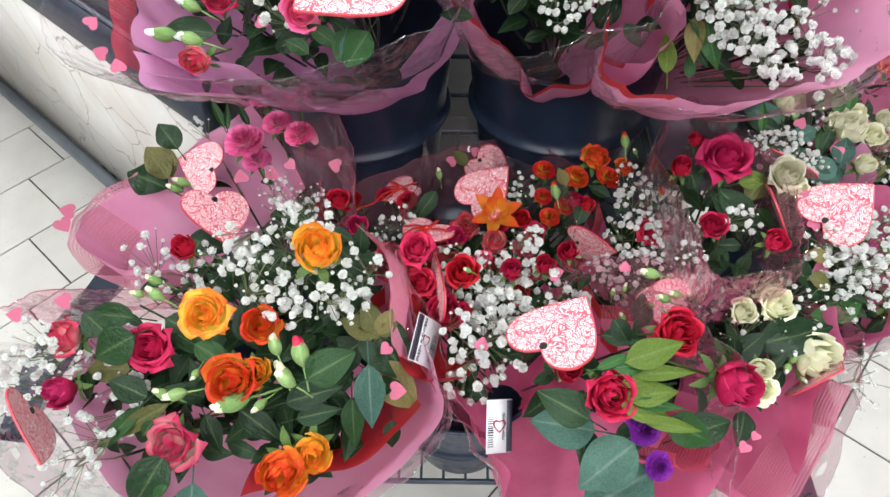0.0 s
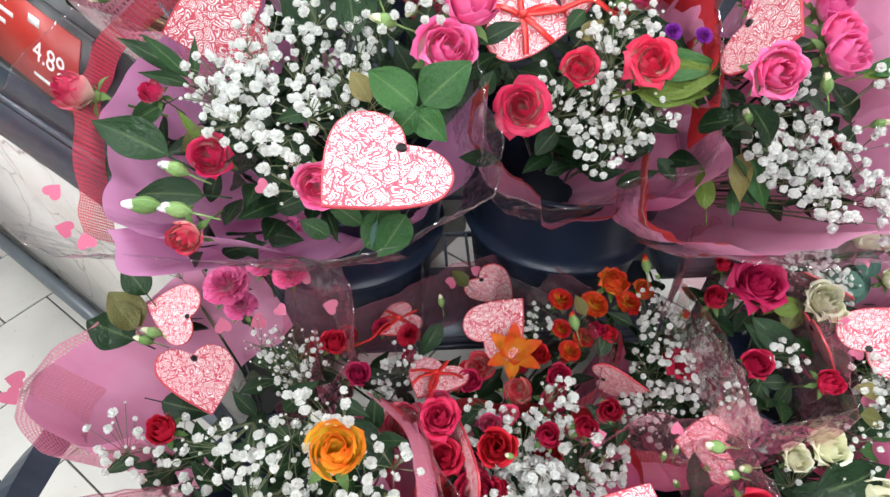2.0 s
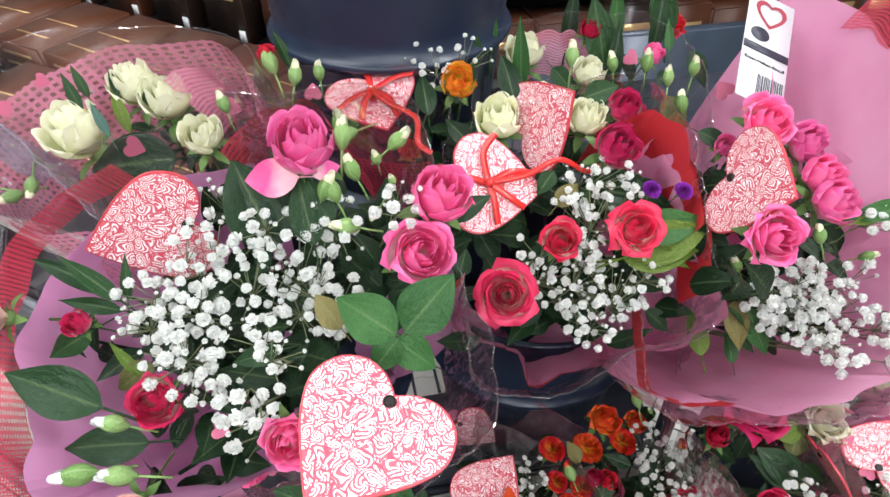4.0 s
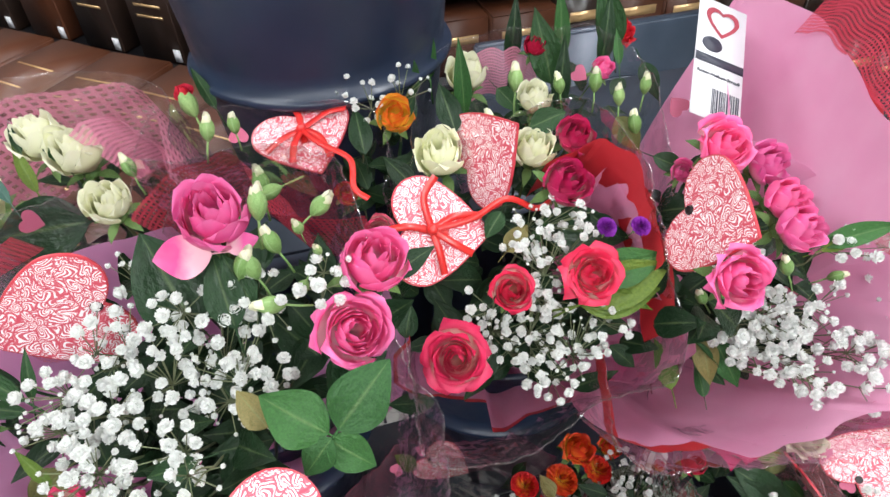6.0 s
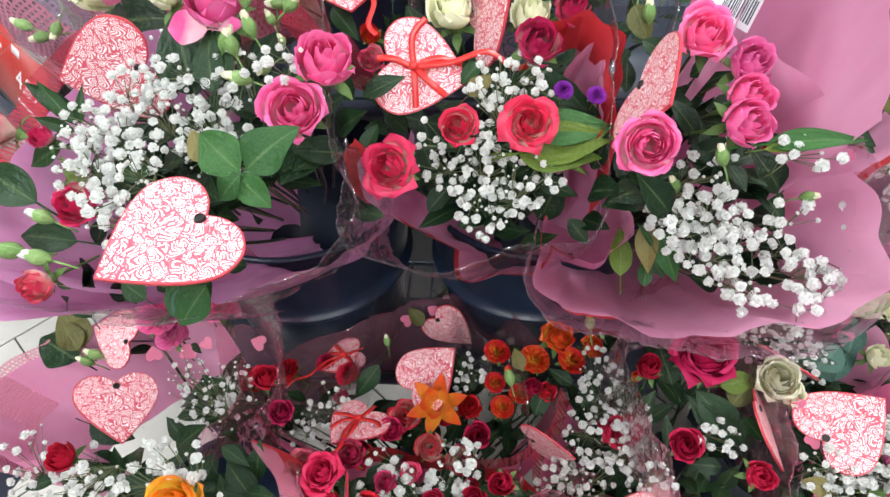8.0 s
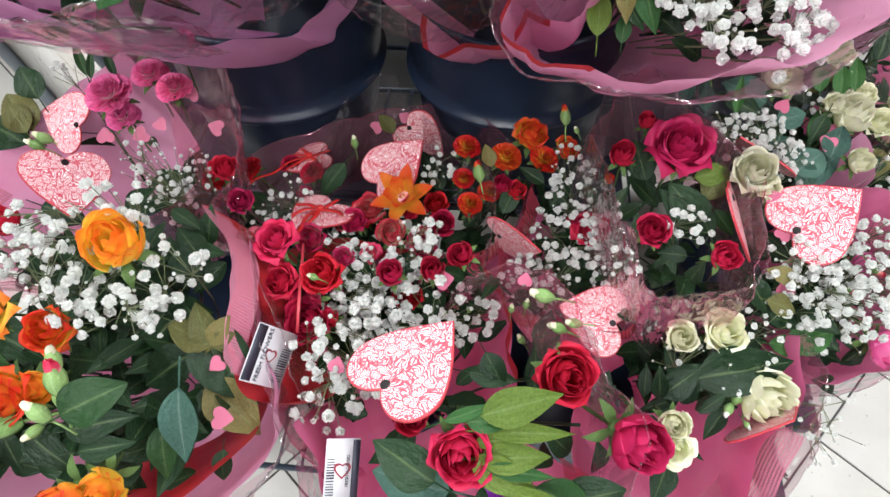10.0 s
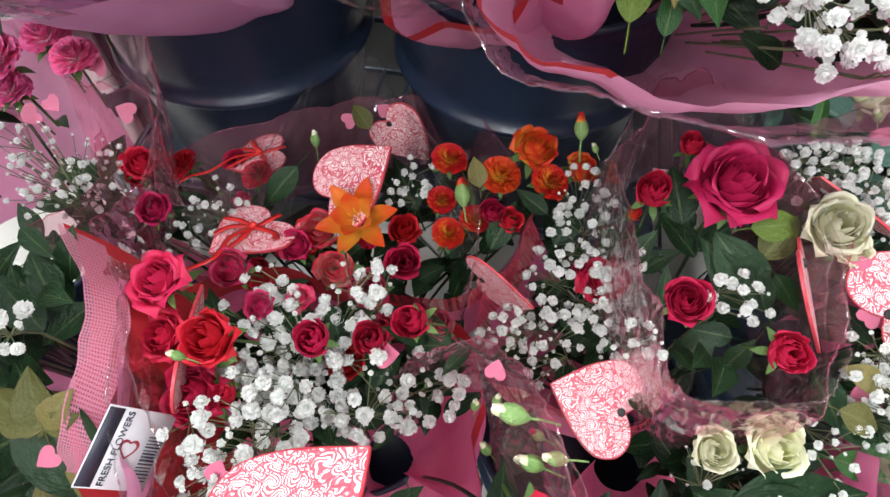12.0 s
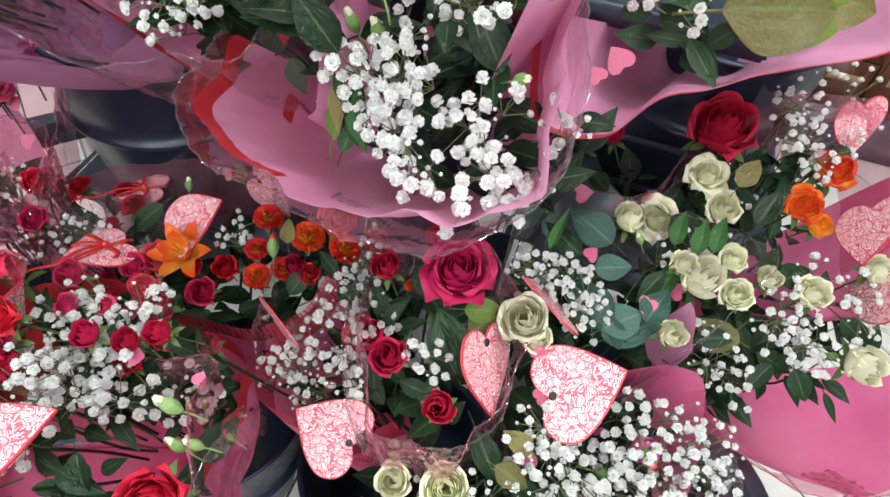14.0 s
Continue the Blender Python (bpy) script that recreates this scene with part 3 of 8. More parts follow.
def gypsophila(b, clusters, size=0.0055):
    """A spray of baby's breath: clusters of (centre, radius, count) on branching thin stems."""
    rnd = b.rnd
    verts, faces, placed = [], [], []
    gap = size * 1.55
    bm = bmesh.new()
    for c, rad, count in clusters:
        count = max(5, round(count * 0.84))
        c = Vector(c)
        out = (b.local(c).normalized() + Vector((0, -0.35, 0.5))).normalized()
        fork = c - out * (rad * 1.2 + 0.035)
        tube(bm, smooth_line((b.local(fork) * 0.5, b.local(fork) * 0.8 + Vector((rnd.uniform(-0.01, 0.01), 0, 0)), b.local(fork)), 3), 0.0011, 4)
        twigs = [fork + (c - fork) * 0.55 + Vector((rnd.gauss(0, 1), rnd.gauss(0, 1), rnd.gauss(0, 1))) * rad * 0.35 for _ in range(max(2, count // 7))]
        for w in twigs:
            tube(bm, (b.local(fork), b.local((fork + w) / 2) + Vector((0, 0, 0.003)), b.local(w)), 0.0007, 3)
        for _ in range(count):
            for _ in range(30):
                v = Vector((rnd.uniform(-1, 1), rnd.uniform(-1, 1), rnd.uniform(-1, 1)))
                p = c + (v - out * v.dot(out) * 0.3) * rad * 1.12
                if v.length < 1 and all((p - o).length > gap for o in placed):
                    break
            placed.append(p)
            small = rnd.random() < 0.35
            r = size * (rnd.uniform(0.25, 0.5) if small else rnd.uniform(0.72, 1.08))
            d = (out + v * 0.9).normalized()
            floret(verts, faces, b.local(p), d, r, rnd)
            w = min(twigs, key=lambda t: (t - p).length)
            tube(bm, (b.local(w), b.local(p) - d * r * 0.2), 0.00045, 3)
    me = bpy.data.meshes.new("gypsophila")
    me.from_pydata(verts, [], faces)
    me.materials.append(M["floret"])
    ob = part("gypsophila", me, b.ob, None, "cloud of tiny white baby's breath flowers")
    tagged(ob, kind="stuff")
    tagged(part("spray_stem", bm, ob, None, "thin branching green stems", M["twig"]), kind="stuff")


def gap_foliage(b, heads, colour="leaf_dark", each=7, back=0.085):
    """Leaves and stems low among the flowers, below their heads, joined into one mass; dark fill that also stands in
    for shade in the gaps.
    """
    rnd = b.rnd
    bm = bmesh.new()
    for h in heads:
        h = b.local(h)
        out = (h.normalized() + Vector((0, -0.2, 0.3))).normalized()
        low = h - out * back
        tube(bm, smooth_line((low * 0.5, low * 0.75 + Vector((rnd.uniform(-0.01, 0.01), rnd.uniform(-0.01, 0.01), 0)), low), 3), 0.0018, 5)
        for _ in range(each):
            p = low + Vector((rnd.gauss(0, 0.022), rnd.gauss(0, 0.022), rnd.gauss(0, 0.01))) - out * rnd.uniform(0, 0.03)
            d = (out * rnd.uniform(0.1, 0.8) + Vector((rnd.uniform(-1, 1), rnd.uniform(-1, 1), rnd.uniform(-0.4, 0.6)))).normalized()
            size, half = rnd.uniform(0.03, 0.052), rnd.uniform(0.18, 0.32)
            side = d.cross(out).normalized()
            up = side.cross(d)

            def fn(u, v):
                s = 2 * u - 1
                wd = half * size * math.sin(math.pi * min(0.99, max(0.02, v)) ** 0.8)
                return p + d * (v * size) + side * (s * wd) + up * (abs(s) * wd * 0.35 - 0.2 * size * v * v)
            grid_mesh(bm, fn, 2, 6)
    tagged(part("gap_foliage", bm, b.ob, None, "dark green leaves filling and darkening the gaps among the stems", M[colour]), kind="stuff")


def heart_outline(n=14):
    """Right half from tip to notch, of a heart 1 high and 1.06 wide."""
    ctrl = ((0, 0), (0.13, 0.12), (0.36, 0.36), (0.50, 0.58), (0.53, 0.74), (0.46, 0.91), (0.30, 0.995), (0.13, 0.97), (0.0, 0.88))
    return smooth_line([(x, y, 0) for x, y in ctrl], 3)


def heart_rings():
    right = heart_outline()
    ring = right + [Vector((-p.x, p.y, 0)) for p in reversed(right[1:-1])]
    c = Vector((0, 0.56, 0))
    inner = [c + (p - c) * (1 - 0.016 / max(0.2, (p - c).length)) for p in ring]
    return ring, inner


def heart_meshes():
    ring, inner = heart_rings()
    t = 0.016
    bm = bmesh.new()
    for z, flip in ((t, False), (-t, True)):
        vs = [bm.verts.new((p.x, p.y, z)) for p in inner]
        mid = bm.verts.new((0, 0.5, z))
        for i in range(len(vs)):
            f = (vs[i], vs[(i + 1) % len(vs)], mid)
            bm.faces.new(f[::-1] if flip else f)
    face = mesh_of("printed_face", bm, M["heart"], False)
    bm = bmesh.new()
    loops = [[bm.verts.new((p.x, p.y, z)) for p in pts] for pts, z in ((inner, t), (ring, t * 0.7), (ring, -t * 0.7), (inner, -t))]
    for a, c in zip(loops, loops[1:]):
        for i in range(len(a)):
            k = (i + 1) % len(a)
            bm.faces.new((a[i], c[i], c[k], a[k]))
    edge = mesh_of("edge", bm, M["heart_edge"], False)
    bm = bmesh.new()
    grid_mesh(bm, lambda u, v: ((0.036 + 0.014 * math.sin(v * 6.2832)) * math.cos(u * 6.2832), (0.036 + 0.014 * math.sin(v * 6.2832)) * math.sin(u * 6.2832), 0.035 * math.cos(v * 6.2832)), 12, 6, closed=True)
    for z in (0.026, -0.026):
        disc = [bm.verts.new((0.04 * math.cos(k * 0.5236), 0.04 * math.sin(k * 0.5236), z)) for k in range(12)]
        bm.faces.new(disc)
    return face, edge, mesh_of("eyelet", bm, M["eyelet"])


HEART = heart_meshes()


def heart_tag(b, m, size, bow=False, eyelet=True):
    """A printed card heart, its tip at m's origin and its axis along y."""
    m = Matrix.Translation(-b.foot) @ m @ Matrix.Scale(size, 4)
    ob = part("heart_tag", HEART[0], b.ob, m, "white and red printed card heart" + (" tied with a red ribbon" if bow else ""))
    part("edge", HEART[1], ob, None, "red edge")
    if eyelet:
        part("eyelet", HEART[2], ob, Matrix.Translation((0, 0.82, 0)), "small dark eyelet")
    if bow:
        bm = bmesh.new()

        def strip(pts, w):
            pts = smooth_line(pts, 6)
            prev = None
            for i, p in enumerate(pts):
                d = (pts[min(i + 1, len(pts) - 1)] - pts[max(i - 1, 0)]).normalized()
                sd = d.cross(Vector((0, 0, 1))).normalized() * w
                ring = [bm.verts.new(v) for v in (p - sd, p + sd, p + sd + Vector((0, 0, 0.01)), p - sd + Vector((0, 0, 0.01)))]
                if prev:
                    for k in range(4):
                        bm.faces.new((prev[k], prev[(k + 1) % 4], ring[(k + 1) % 4], ring[k]))
                prev = ring
        strip(((0, 1.02, 0.03), (0.03, 0.85, 0.06), (0, 0.62, 0.03), (-0.02, 0.45, 0.03)), 0.035)
        strip(((-0.42, 0.5, 0.04), (-0.2, 0.56, 0.09), (0, 0.62, 0.06), (0.3, 0.70, 0.08), (0.5, 0.60, 0.14)), 0.034)
        strip(((0, 0.62, 0.06), (0.10, 0.25, 0.15), (0.30, -0.10, 0.16), (0.22, -0.42, 0.12), (0.30, -0.6, 0.1)), 0.03)
        strip(((0, 0.62, 0.06), (-0.14, 0.40, 0.1), (-0.22, 0.22, 0.05)), 0.035)
        strip(((0, 0.62, 0.06), (0.13, 0.40, 0.1), (0.15, 0.12, 0.05)), 0.035)
        bmesh.ops.create_icosphere(bm, subdivisions=2, radius=0.055, matrix=Matrix.Translation((0, 0.62, 0.08)))
        part("ribbon_bow", bm, ob, None, "red satin ribbon bow", M["ribbon"])


def tri_wave(x):
    return 2 * abs((x / 3.1416) % 2 - 1) - 1


def sheet(b, name, material, rim, label="", pinch=0.03, crease=0.003, v0=0.0, v1=1.0, wave=7, foot=None, border="", border_label="", border_at=0.93, border_to=1.0, u1=1.0):
    """A wrapping sheet gathered round the stems at the foot and fanning out to the rim; v0 and v1 cut a band of it."""
    if material in ("film", "pink_film", "blue_film"):
        v0 = max(v0, 0.7)
    line = smooth_line(rim, 7)
    base_at = b.foot if foot is None else Vector(foot)
    count = len(line) - 1
    rnd = random.Random(len(rim) * 7 + int(abs(rim[0][0]) * 1000))
    mid = sum((Vector(p) for p in rim), Vector()) / len(rim)
    axis = (mid - base_at).normalized()
    folds = [rnd.uniform(0, 6.28) for _ in range(4)]
    bm = bmesh.new()
    nv = max(3, round(16 * (v1 - v0)))

    def fn(u, v):
        v = v0 + (v1 - v0) * v
        f = u * count
        i = min(int(f), count - 1)
        top = line[i].lerp(line[i + 1], f - i) - base_at
        side = top - axis * top.dot(axis)
        base = side.normalized() * pinch
        p = base.lerp(top, v) - axis * (0.16 * math.sin(math.pi * v) * top.length * 0.35) * -1 * (0.35)
        p += side.normalized() * (0.05 * math.sin(math.pi * v) * side.length / 0.1 * 0.4)
        k = crease * (0.3 + v)
        q = tri_wave(u * count * 0.35 + folds[0] + v) * 1.4 + 0.5 * tri_wave(u * count * 0.9 + folds[1] + 3 * v) + 0.6 * math.sin(5 * v + folds[2] + u * wave)
        return base_at - b.foot + p + side.normalized() * k * q + axis * k * 0.5 * math.sin(u * count * 1.2 + folds[3])
    if border:
        sheet(b, "red_band" if "red" in border else "net_band", border, rim, border_label, pinch, crease, border_at, v1, wave, foot, u1=border_to)
    clear = material in ("film", "pink_film", "blue_film")
    if clear:
        rows = grid_mesh(bm, fn, min(110, count * 2), max(7, nv * 2))
        for row in rows:
            for vert in row:
                vert.co += Vector((rnd.uniform(-1, 1), rnd.uniform(-1, 1), rnd.uniform(-1, 1))) * 0.0013
        tube(bm, [vert.co.copy() for vert in rows[-1]], 0.0007, 4)
    else:
        edge = (border_at - v0) / (v1 - v0) if border else 1.0
        grid_mesh(bm, lambda u, v: fn(u * u1, v * edge), min(110, count * 2), nv)
        if border and border_to < 1:
            grid_mesh(bm, lambda u, v: fn(border_to + u * (1 - border_to), edge + v * (1 - edge)), min(110, count * 2), 3)
    me = mesh_of(name, bm, M[material], not clear)
    if not clear:
        me.set_sharp_from_angle(angle=radians(16))
    return part(name, me, b.ob, None, label)


def small_heart(b, p, size, normal=(0, -0.6, 0.8), spin=0.0):
    """A little pink heart printed on the wrapping."""
    ring, _ = heart_rings()
    bm = bmesh.new()
    for z, flip in ((0.004, False), (-0.004, True)):
        vs = [bm.verts.new((q.x, q.y - 0.5, z)) for q in ring]
        mid = bm.verts.new((0, 0.05, z))
        for i in range(len(vs)):
            f = (vs[i], vs[(i + 1) % len(vs)], mid)
            bm.faces.new(f[::-1] if flip else f)
    m = Matrix.Translation(b.local(p)) @ turn_to(normal, spin) @ Matrix.Scale(size, 4)
    part("printed_heart", bm, b.ob, m, "small pink printed heart", M["small_heart"])


def letters(text, size, material, parent, m, name="lettering"):
    cu = bpy.data.curves.new(name, "FONT")
    cu.body, cu.size, cu.extrude = text, size, 0.0003
    cu.align_x, cu.align_y = "CENTER", "CENTER"
    tmp = bpy.data.objects.new(name, cu)
    scene.collection.objects.link(tmp)
    me = bpy.data.meshes.new_from_object(tmp.evaluated_get(bpy.context.evaluated_depsgraph_get()))
    bpy.data.objects.remove(tmp)
    me.materials.clear()
    me.materials.append(material)
    return part(name, me, parent, m)


# ---- shop ----
U, V = Vector((0.65, 0.76, 0)).normalized(), Vector((0.76, -0.65, 0)).normalized()
bm = bmesh.new()
box(bm, -6, 6, -6, 6, -0.12, -0.004)
tagged(part("floor", bm, None, None, "", M["joint"]), "pale terrazzo floor tiles with dark joints", "floor", kind="structure")
floor = bpy.data.objects["floor"]
for name, x0, x1, y0, y1 in (("wall_north", -6, 6, 6, 6.15), ("wall_south", -6, 6, -6.15, -6), ("wall_east", 6, 6.15, -6, 6), ("wall_west", -6.15, -6, -6, 6)):
    bm = bmesh.new()
    box(bm, x0, x1, y0, y1, 0, 3.5)
    tagged(part(name, bm, None, None, "", M["wall"]), "plain grey-beige shop wall", "wall", kind="structure")
bm = bmesh.new()
box(bm, -6, 6, -6, 6, 3.5, 3.6)
tagged(part("ceiling", bm, None, None, "", M["ceiling"]), "plain white shop ceiling", "ceiling", kind="structure")
for lx, ly in LAMPS:
    lamp = tagged(new("ceiling_light"), "assumed long ceiling light panel, never in view", "ceiling light", "ceiling lights", "structure")
    lamp.location = (lx, ly, 3.4)
    part("housing", bevel_box(-0.2, 0.2, -0.78, 0.78, 0.0, 0.1), lamp, None, "", M["rail"])
    part("diffuser", bevel_box(-0.18, 0.18, -0.76, 0.76, -0.02, -0.003), lamp, None, "", M["diffuser"])


def bucket(x, y, z, r_base, r_ring, r_rim, h_ring, h, lean=0.0):
    """A round dark flower bucket with a ridge below its upper band and a rolled rim."""
    ob = tagged(new("flower_bucket"), "dark blue-black plastic flower bucket on the rack", "bucket", "flower buckets")
    ob.location = (x, y, z)
    r1 = r_base + (r_ring - r_base) * 0.94
    prof = [(r_base * 0.9, 0.0), (r_base, 0.006), (r1, h_ring - 0.014), (r1 + 0.001, h_ring - 0.009), (r_ring + 0.008, h_ring - 0.007), (r_ring + 0.010, h_ring - 0.003), (r_ring + 0.008, h_ring + 0.001), (r_ring + 0.001, h_ring + 0.003)]
    for k in range(1, 7):
        f = k / 7
        prof.append((r_ring + (r_rim - r_ring) * f + (0.0007 if k % 2 else 0), h_ring + 0.006 + (h - h_ring - 0.012) * f))
    prof += [(r_rim, h - 0.006), (r_rim + 0.005, h - 0.004), (r_rim + 0.005, h), (r_rim - 0.002, h + 0.001), (r_rim - 0.004, h - 0.006), (r_base - 0.004, 0.01), (0.002, 0.008)]
    bm = bmesh.new()
    grid_mesh(bm, lambda u, v: (prof[round(v * (len(prof) - 1))][0] * math.cos(u * 6.28319), prof[round(v * (len(prof) - 1))][0] * math.sin(u * 6.28319), prof[round(v * (len(prof) - 1))][1]), 72, len(prof) - 1, closed=True)
    bmesh.ops.holes_fill(bm, edges=[e for e in bm.edges if e.is_boundary])
    part("pail", bm, ob, None, "", M["bucket"])
    bm = bmesh.new()
    tube(bm, smooth_line(((-r_rim - 0.006, 0, h - 0.03), (-r_rim * 0.8, r_rim * 0.75, h - 0.06), (0, r_rim * 1.06, h - 0.075), (r_rim * 0.8, r_rim * 0.75, h - 0.06), (r_rim + 0.006, 0, h - 0.03)), 6), 0.0025, 6)
    part("handle", bm, ob, None, "thin wire handle", M["black"])
    return ob


# ---- bouquets ----
upper_coral = Bouquet((-0.17, 0.92, 0.86), "coral roses, baby's breath and card heart in lilac paper", "bouquets in the upper buckets")
rose(upper_coral, "blush", (-0.361, 0.767, 1.165), 0.0267, (-0.5, -0.2, 0.1), shape=0)
rose(upper_coral, "coral", (-0.268, 0.708, 1.199), 0.0143, (-0.1, -0.2, 0.3), shape=0)
rose(upper_coral, "coral", (-0.209, 0.636, 1.183), 0.0213, (-0.1, -0.4, 0.3), shape=1)
rose(upper_coral, "blush", (-0.223, 0.575, 1.154), 0.0190, (-0.2, -0.7, 0.0), shape=0)
bud(upper_coral, (-0.228, 0.624, 1.176), (-0.243, 0.624, 1.185), "white")
bud(upper_coral, (-0.248, 0.601, 1.162), (-0.274, 0.598, 1.168), "white")
bud(upper_coral, (-0.223, 0.595, 1.159), (-0.246, 0.595, 1.167), "white")
leaf(upper_coral, "broad", "leaf_dark", (-0.242, 0.634, 1.186), (-0.309, 0.662, 1.210), (0.29, -0.69, 0.91))
leaf(upper_coral, "broad", "leaf_dark", (-0.222, 0.628, 1.149), (-0.285, 0.635, 1.150), (0.25, -0.66, 0.96))
leaf(upper_coral, "lance", "leaf", (-0.235, 0.711, 1.212), (-0.277, 0.740, 1.241), (0.26, -0.78, 0.82))
leaf(upper_coral, "lance", "leaf", (-0.234, 0.706, 1.207), (-0.283, 0.720, 1.216), (0.26, -0.77, 0.83))
leaf(upper_coral, "lance", "leaf_dark", (-0.243, 0.731, 1.204), (-0.307, 0.759, 1.228), (0.27, -0.78, 0.82))
leaf(upper_coral, "lance", "leaf", (-0.231, 0.710, 1.212), (-0.229, 0.733, 1.240), (0.26, -0.78, 0.83))
leaf(upper_coral, "broad", "leaf", (-0.264, 0.716, 1.184), (-0.306, 0.708, 1.167), (0.30, -0.75, 0.84))
leaf(upper_coral, "lance", "leaf_yellow", (-0.225, 0.665, 1.178), (-0.245, 0.685, 1.199), (0.25, -0.71, 0.90))
leaf(upper_coral, "oval", "leaf_olive", (-0.215, 0.670, 1.185), (-0.244, 0.662, 1.171), (0.24, -0.73, 0.89))
heart_tag(upper_coral, Matrix(((0.105, 0.991, 0.079, -0.263), (-0.044, 0.084, -0.995, 0.753), (-0.994, 0.101, 0.053, 1.233), (0.000, 0.000, 0.000, 1.000))), 0.095)
gypsophila(upper_coral, (((-0.205, 0.674, 1.216), 0.026, 30), ((-0.173, 0.712, 1.245), 0.027, 34), ((-0.185, 0.631, 1.229), 0.022, 26), ((-0.216, 0.697, 1.221), 0.020, 20), ((-0.152, 0.767, 1.258), 0.019, 14), ((-0.145, 0.594, 1.192), 0.020, 16), ((-0.174, 0.666, 1.231), 0.023, 28), ((-0.170, 0.618, 1.216), 0.018, 14),))
sheet(upper_coral, "paper", "lilac_paper", ((-0.179, 0.568, 1.146), (-0.244, 0.574, 1.160), (-0.294, 0.602, 1.158), (-0.295, 0.642, 1.173), (-0.334, 0.747, 1.156), (-0.310, 0.820, 1.184), (-0.220, 0.823, 1.237), (-0.135, 0.822, 1.249)), "lilac-pink wrapping paper")
sheet(upper_coral, "net_band", "red_net", ((-0.314, 0.588, 1.140), (-0.324, 0.634, 1.163), (-0.370, 0.769, 1.163), (-0.351, 0.844, 1.192), (-0.256, 0.845, 1.251)), "red net ribbon", v0=0.91)
sheet(upper_coral, "cellophane", "film", ((-0.063, 0.530, 1.173), (-0.156, 0.542, 1.149), (-0.292, 0.566, 1.145), (-0.378, 0.601, 1.143), (-0.385, 0.645, 1.194), (-0.414, 0.783, 1.187), (-0.327, 0.859, 1.243), (-0.201, 0.838, 1.290)), "clear cellophane sleeve")
small_heart(upper_coral, (-0.335, 0.617, 1.168), 0.0133, (0.44, -0.61, 0.66), 2.0)
small_heart(upper_coral, (-0.312, 0.589, 1.138), 0.0140, (0.40, -0.57, 0.72), 3.0)
small_heart(upper_coral, (-0.167, 0.612, 1.170), 0.0122, (0.16, -0.67, 0.72), 1.0)
small_heart(upper_coral, (-0.324, 0.589, 1.152), 0.0131, (0.47, -0.74, 0.48), 4.0)
gap_foliage(upper_coral, ((-0.358, 0.761, 1.169), (-0.266, 0.705, 1.201), (-0.208, 0.632, 1.188), (-0.222, 0.572, 1.159), (-0.205, 0.674, 1.216), (-0.173, 0.712, 1.245), (-0.185, 0.631, 1.229), (-0.216, 0.697, 1.221), (-0.152, 0.767, 1.258), (-0.145, 0.594, 1.192), (-0.174, 0.666, 1.231), (-0.170, 0.618, 1.216),))

upper_pink = Bouquet((-0.1, 0.93, 0.87), "hot pink roses, baby's breath and large card heart in cellophane", "bouquets in the upper buckets")
rose(upper_pink, "hot_pink", (-0.087, 0.741, 1.305), 0.0330, (0, -0.2, 0.5), shape=0)
rose(upper_pink, "hot_pink", (0.003, 0.703, 1.275), 0.0310, (0.1, -0.2, 0.5), shape=0)
rose(upper_pink, "hot_pink", (-0.017, 0.668, 1.256), 0.0285, (0.1, -0.5, 0.3), shape=1)
rose(upper_pink, "hot_pink", (-0.115, 0.572, 1.206), 0.0208, (-0.1, -0.6, 0.1), shape=1)
leaf(upper_pink, "wide", "hot_pink", (-0.092, 0.721, 1.297), (-0.131, 0.726, 1.297), (0.01, -0.88, 0.72))
leaf(upper_pink, "wide", "hot_pink", (-0.084, 0.721, 1.299), (-0.063, 0.722, 1.302), (-0.00, -0.88, 0.72))
leaf(upper_pink, "wide", "leaf_bright", (-0.042, 0.601, 1.250), (-0.076, 0.622, 1.270), (-0.10, -0.75, 0.91))
leaf(upper_pink, "wide", "leaf_bright", (-0.038, 0.601, 1.251), (-0.003, 0.619, 1.278), (-0.11, -0.75, 0.90))
leaf(upper_pink, "wide", "leaf_bright", (-0.044, 0.600, 1.248), (-0.021, 0.584, 1.233), (-0.09, -0.75, 0.91))
leaf(upper_pink, "wide", "leaf_bright", (-0.041, 0.600, 1.249), (-0.061, 0.589, 1.234), (-0.10, -0.75, 0.91))
leaf(upper_pink, "oval", "leaf_dark", (-0.116, 0.714, 1.239), (-0.142, 0.763, 1.293), (0.06, -0.83, 0.81))
leaf(upper_pink, "broad", "leaf_dark", (-0.088, 0.688, 1.259), (-0.094, 0.723, 1.299), (0.01, -0.83, 0.81))
leaf(upper_pink, "broad", "leaf", (-0.074, 0.695, 1.269), (-0.088, 0.721, 1.297), (-0.02, -0.84, 0.79))
leaf(upper_pink, "broad", "leaf", (-0.116, 0.613, 1.240), (-0.147, 0.613, 1.235), (0.07, -0.75, 0.91))
leaf(upper_pink, "oval", "leaf", (-0.107, 0.534, 1.187), (-0.128, 0.544, 1.195), (0.05, -0.60, 1.05))
leaf(upper_pink, "broad", "leaf", (-0.084, 0.545, 1.187), (-0.112, 0.560, 1.202), (-0.00, -0.62, 1.04))
leaf(upper_pink, "lance", "eucalyptus", (-0.072, 0.524, 1.211), (-0.077, 0.512, 1.196), (-0.03, -0.61, 1.04))
leaf(upper_pink, "oval", "leaf_olive", (-0.076, 0.622, 1.241), (-0.090, 0.639, 1.259), (-0.02, -0.76, 0.90))
leaf(upper_pink, "round", "leaf", (-0.082, 0.517, 1.192), (-0.056, 0.536, 1.207), (0.18, -0.82, 0.80))
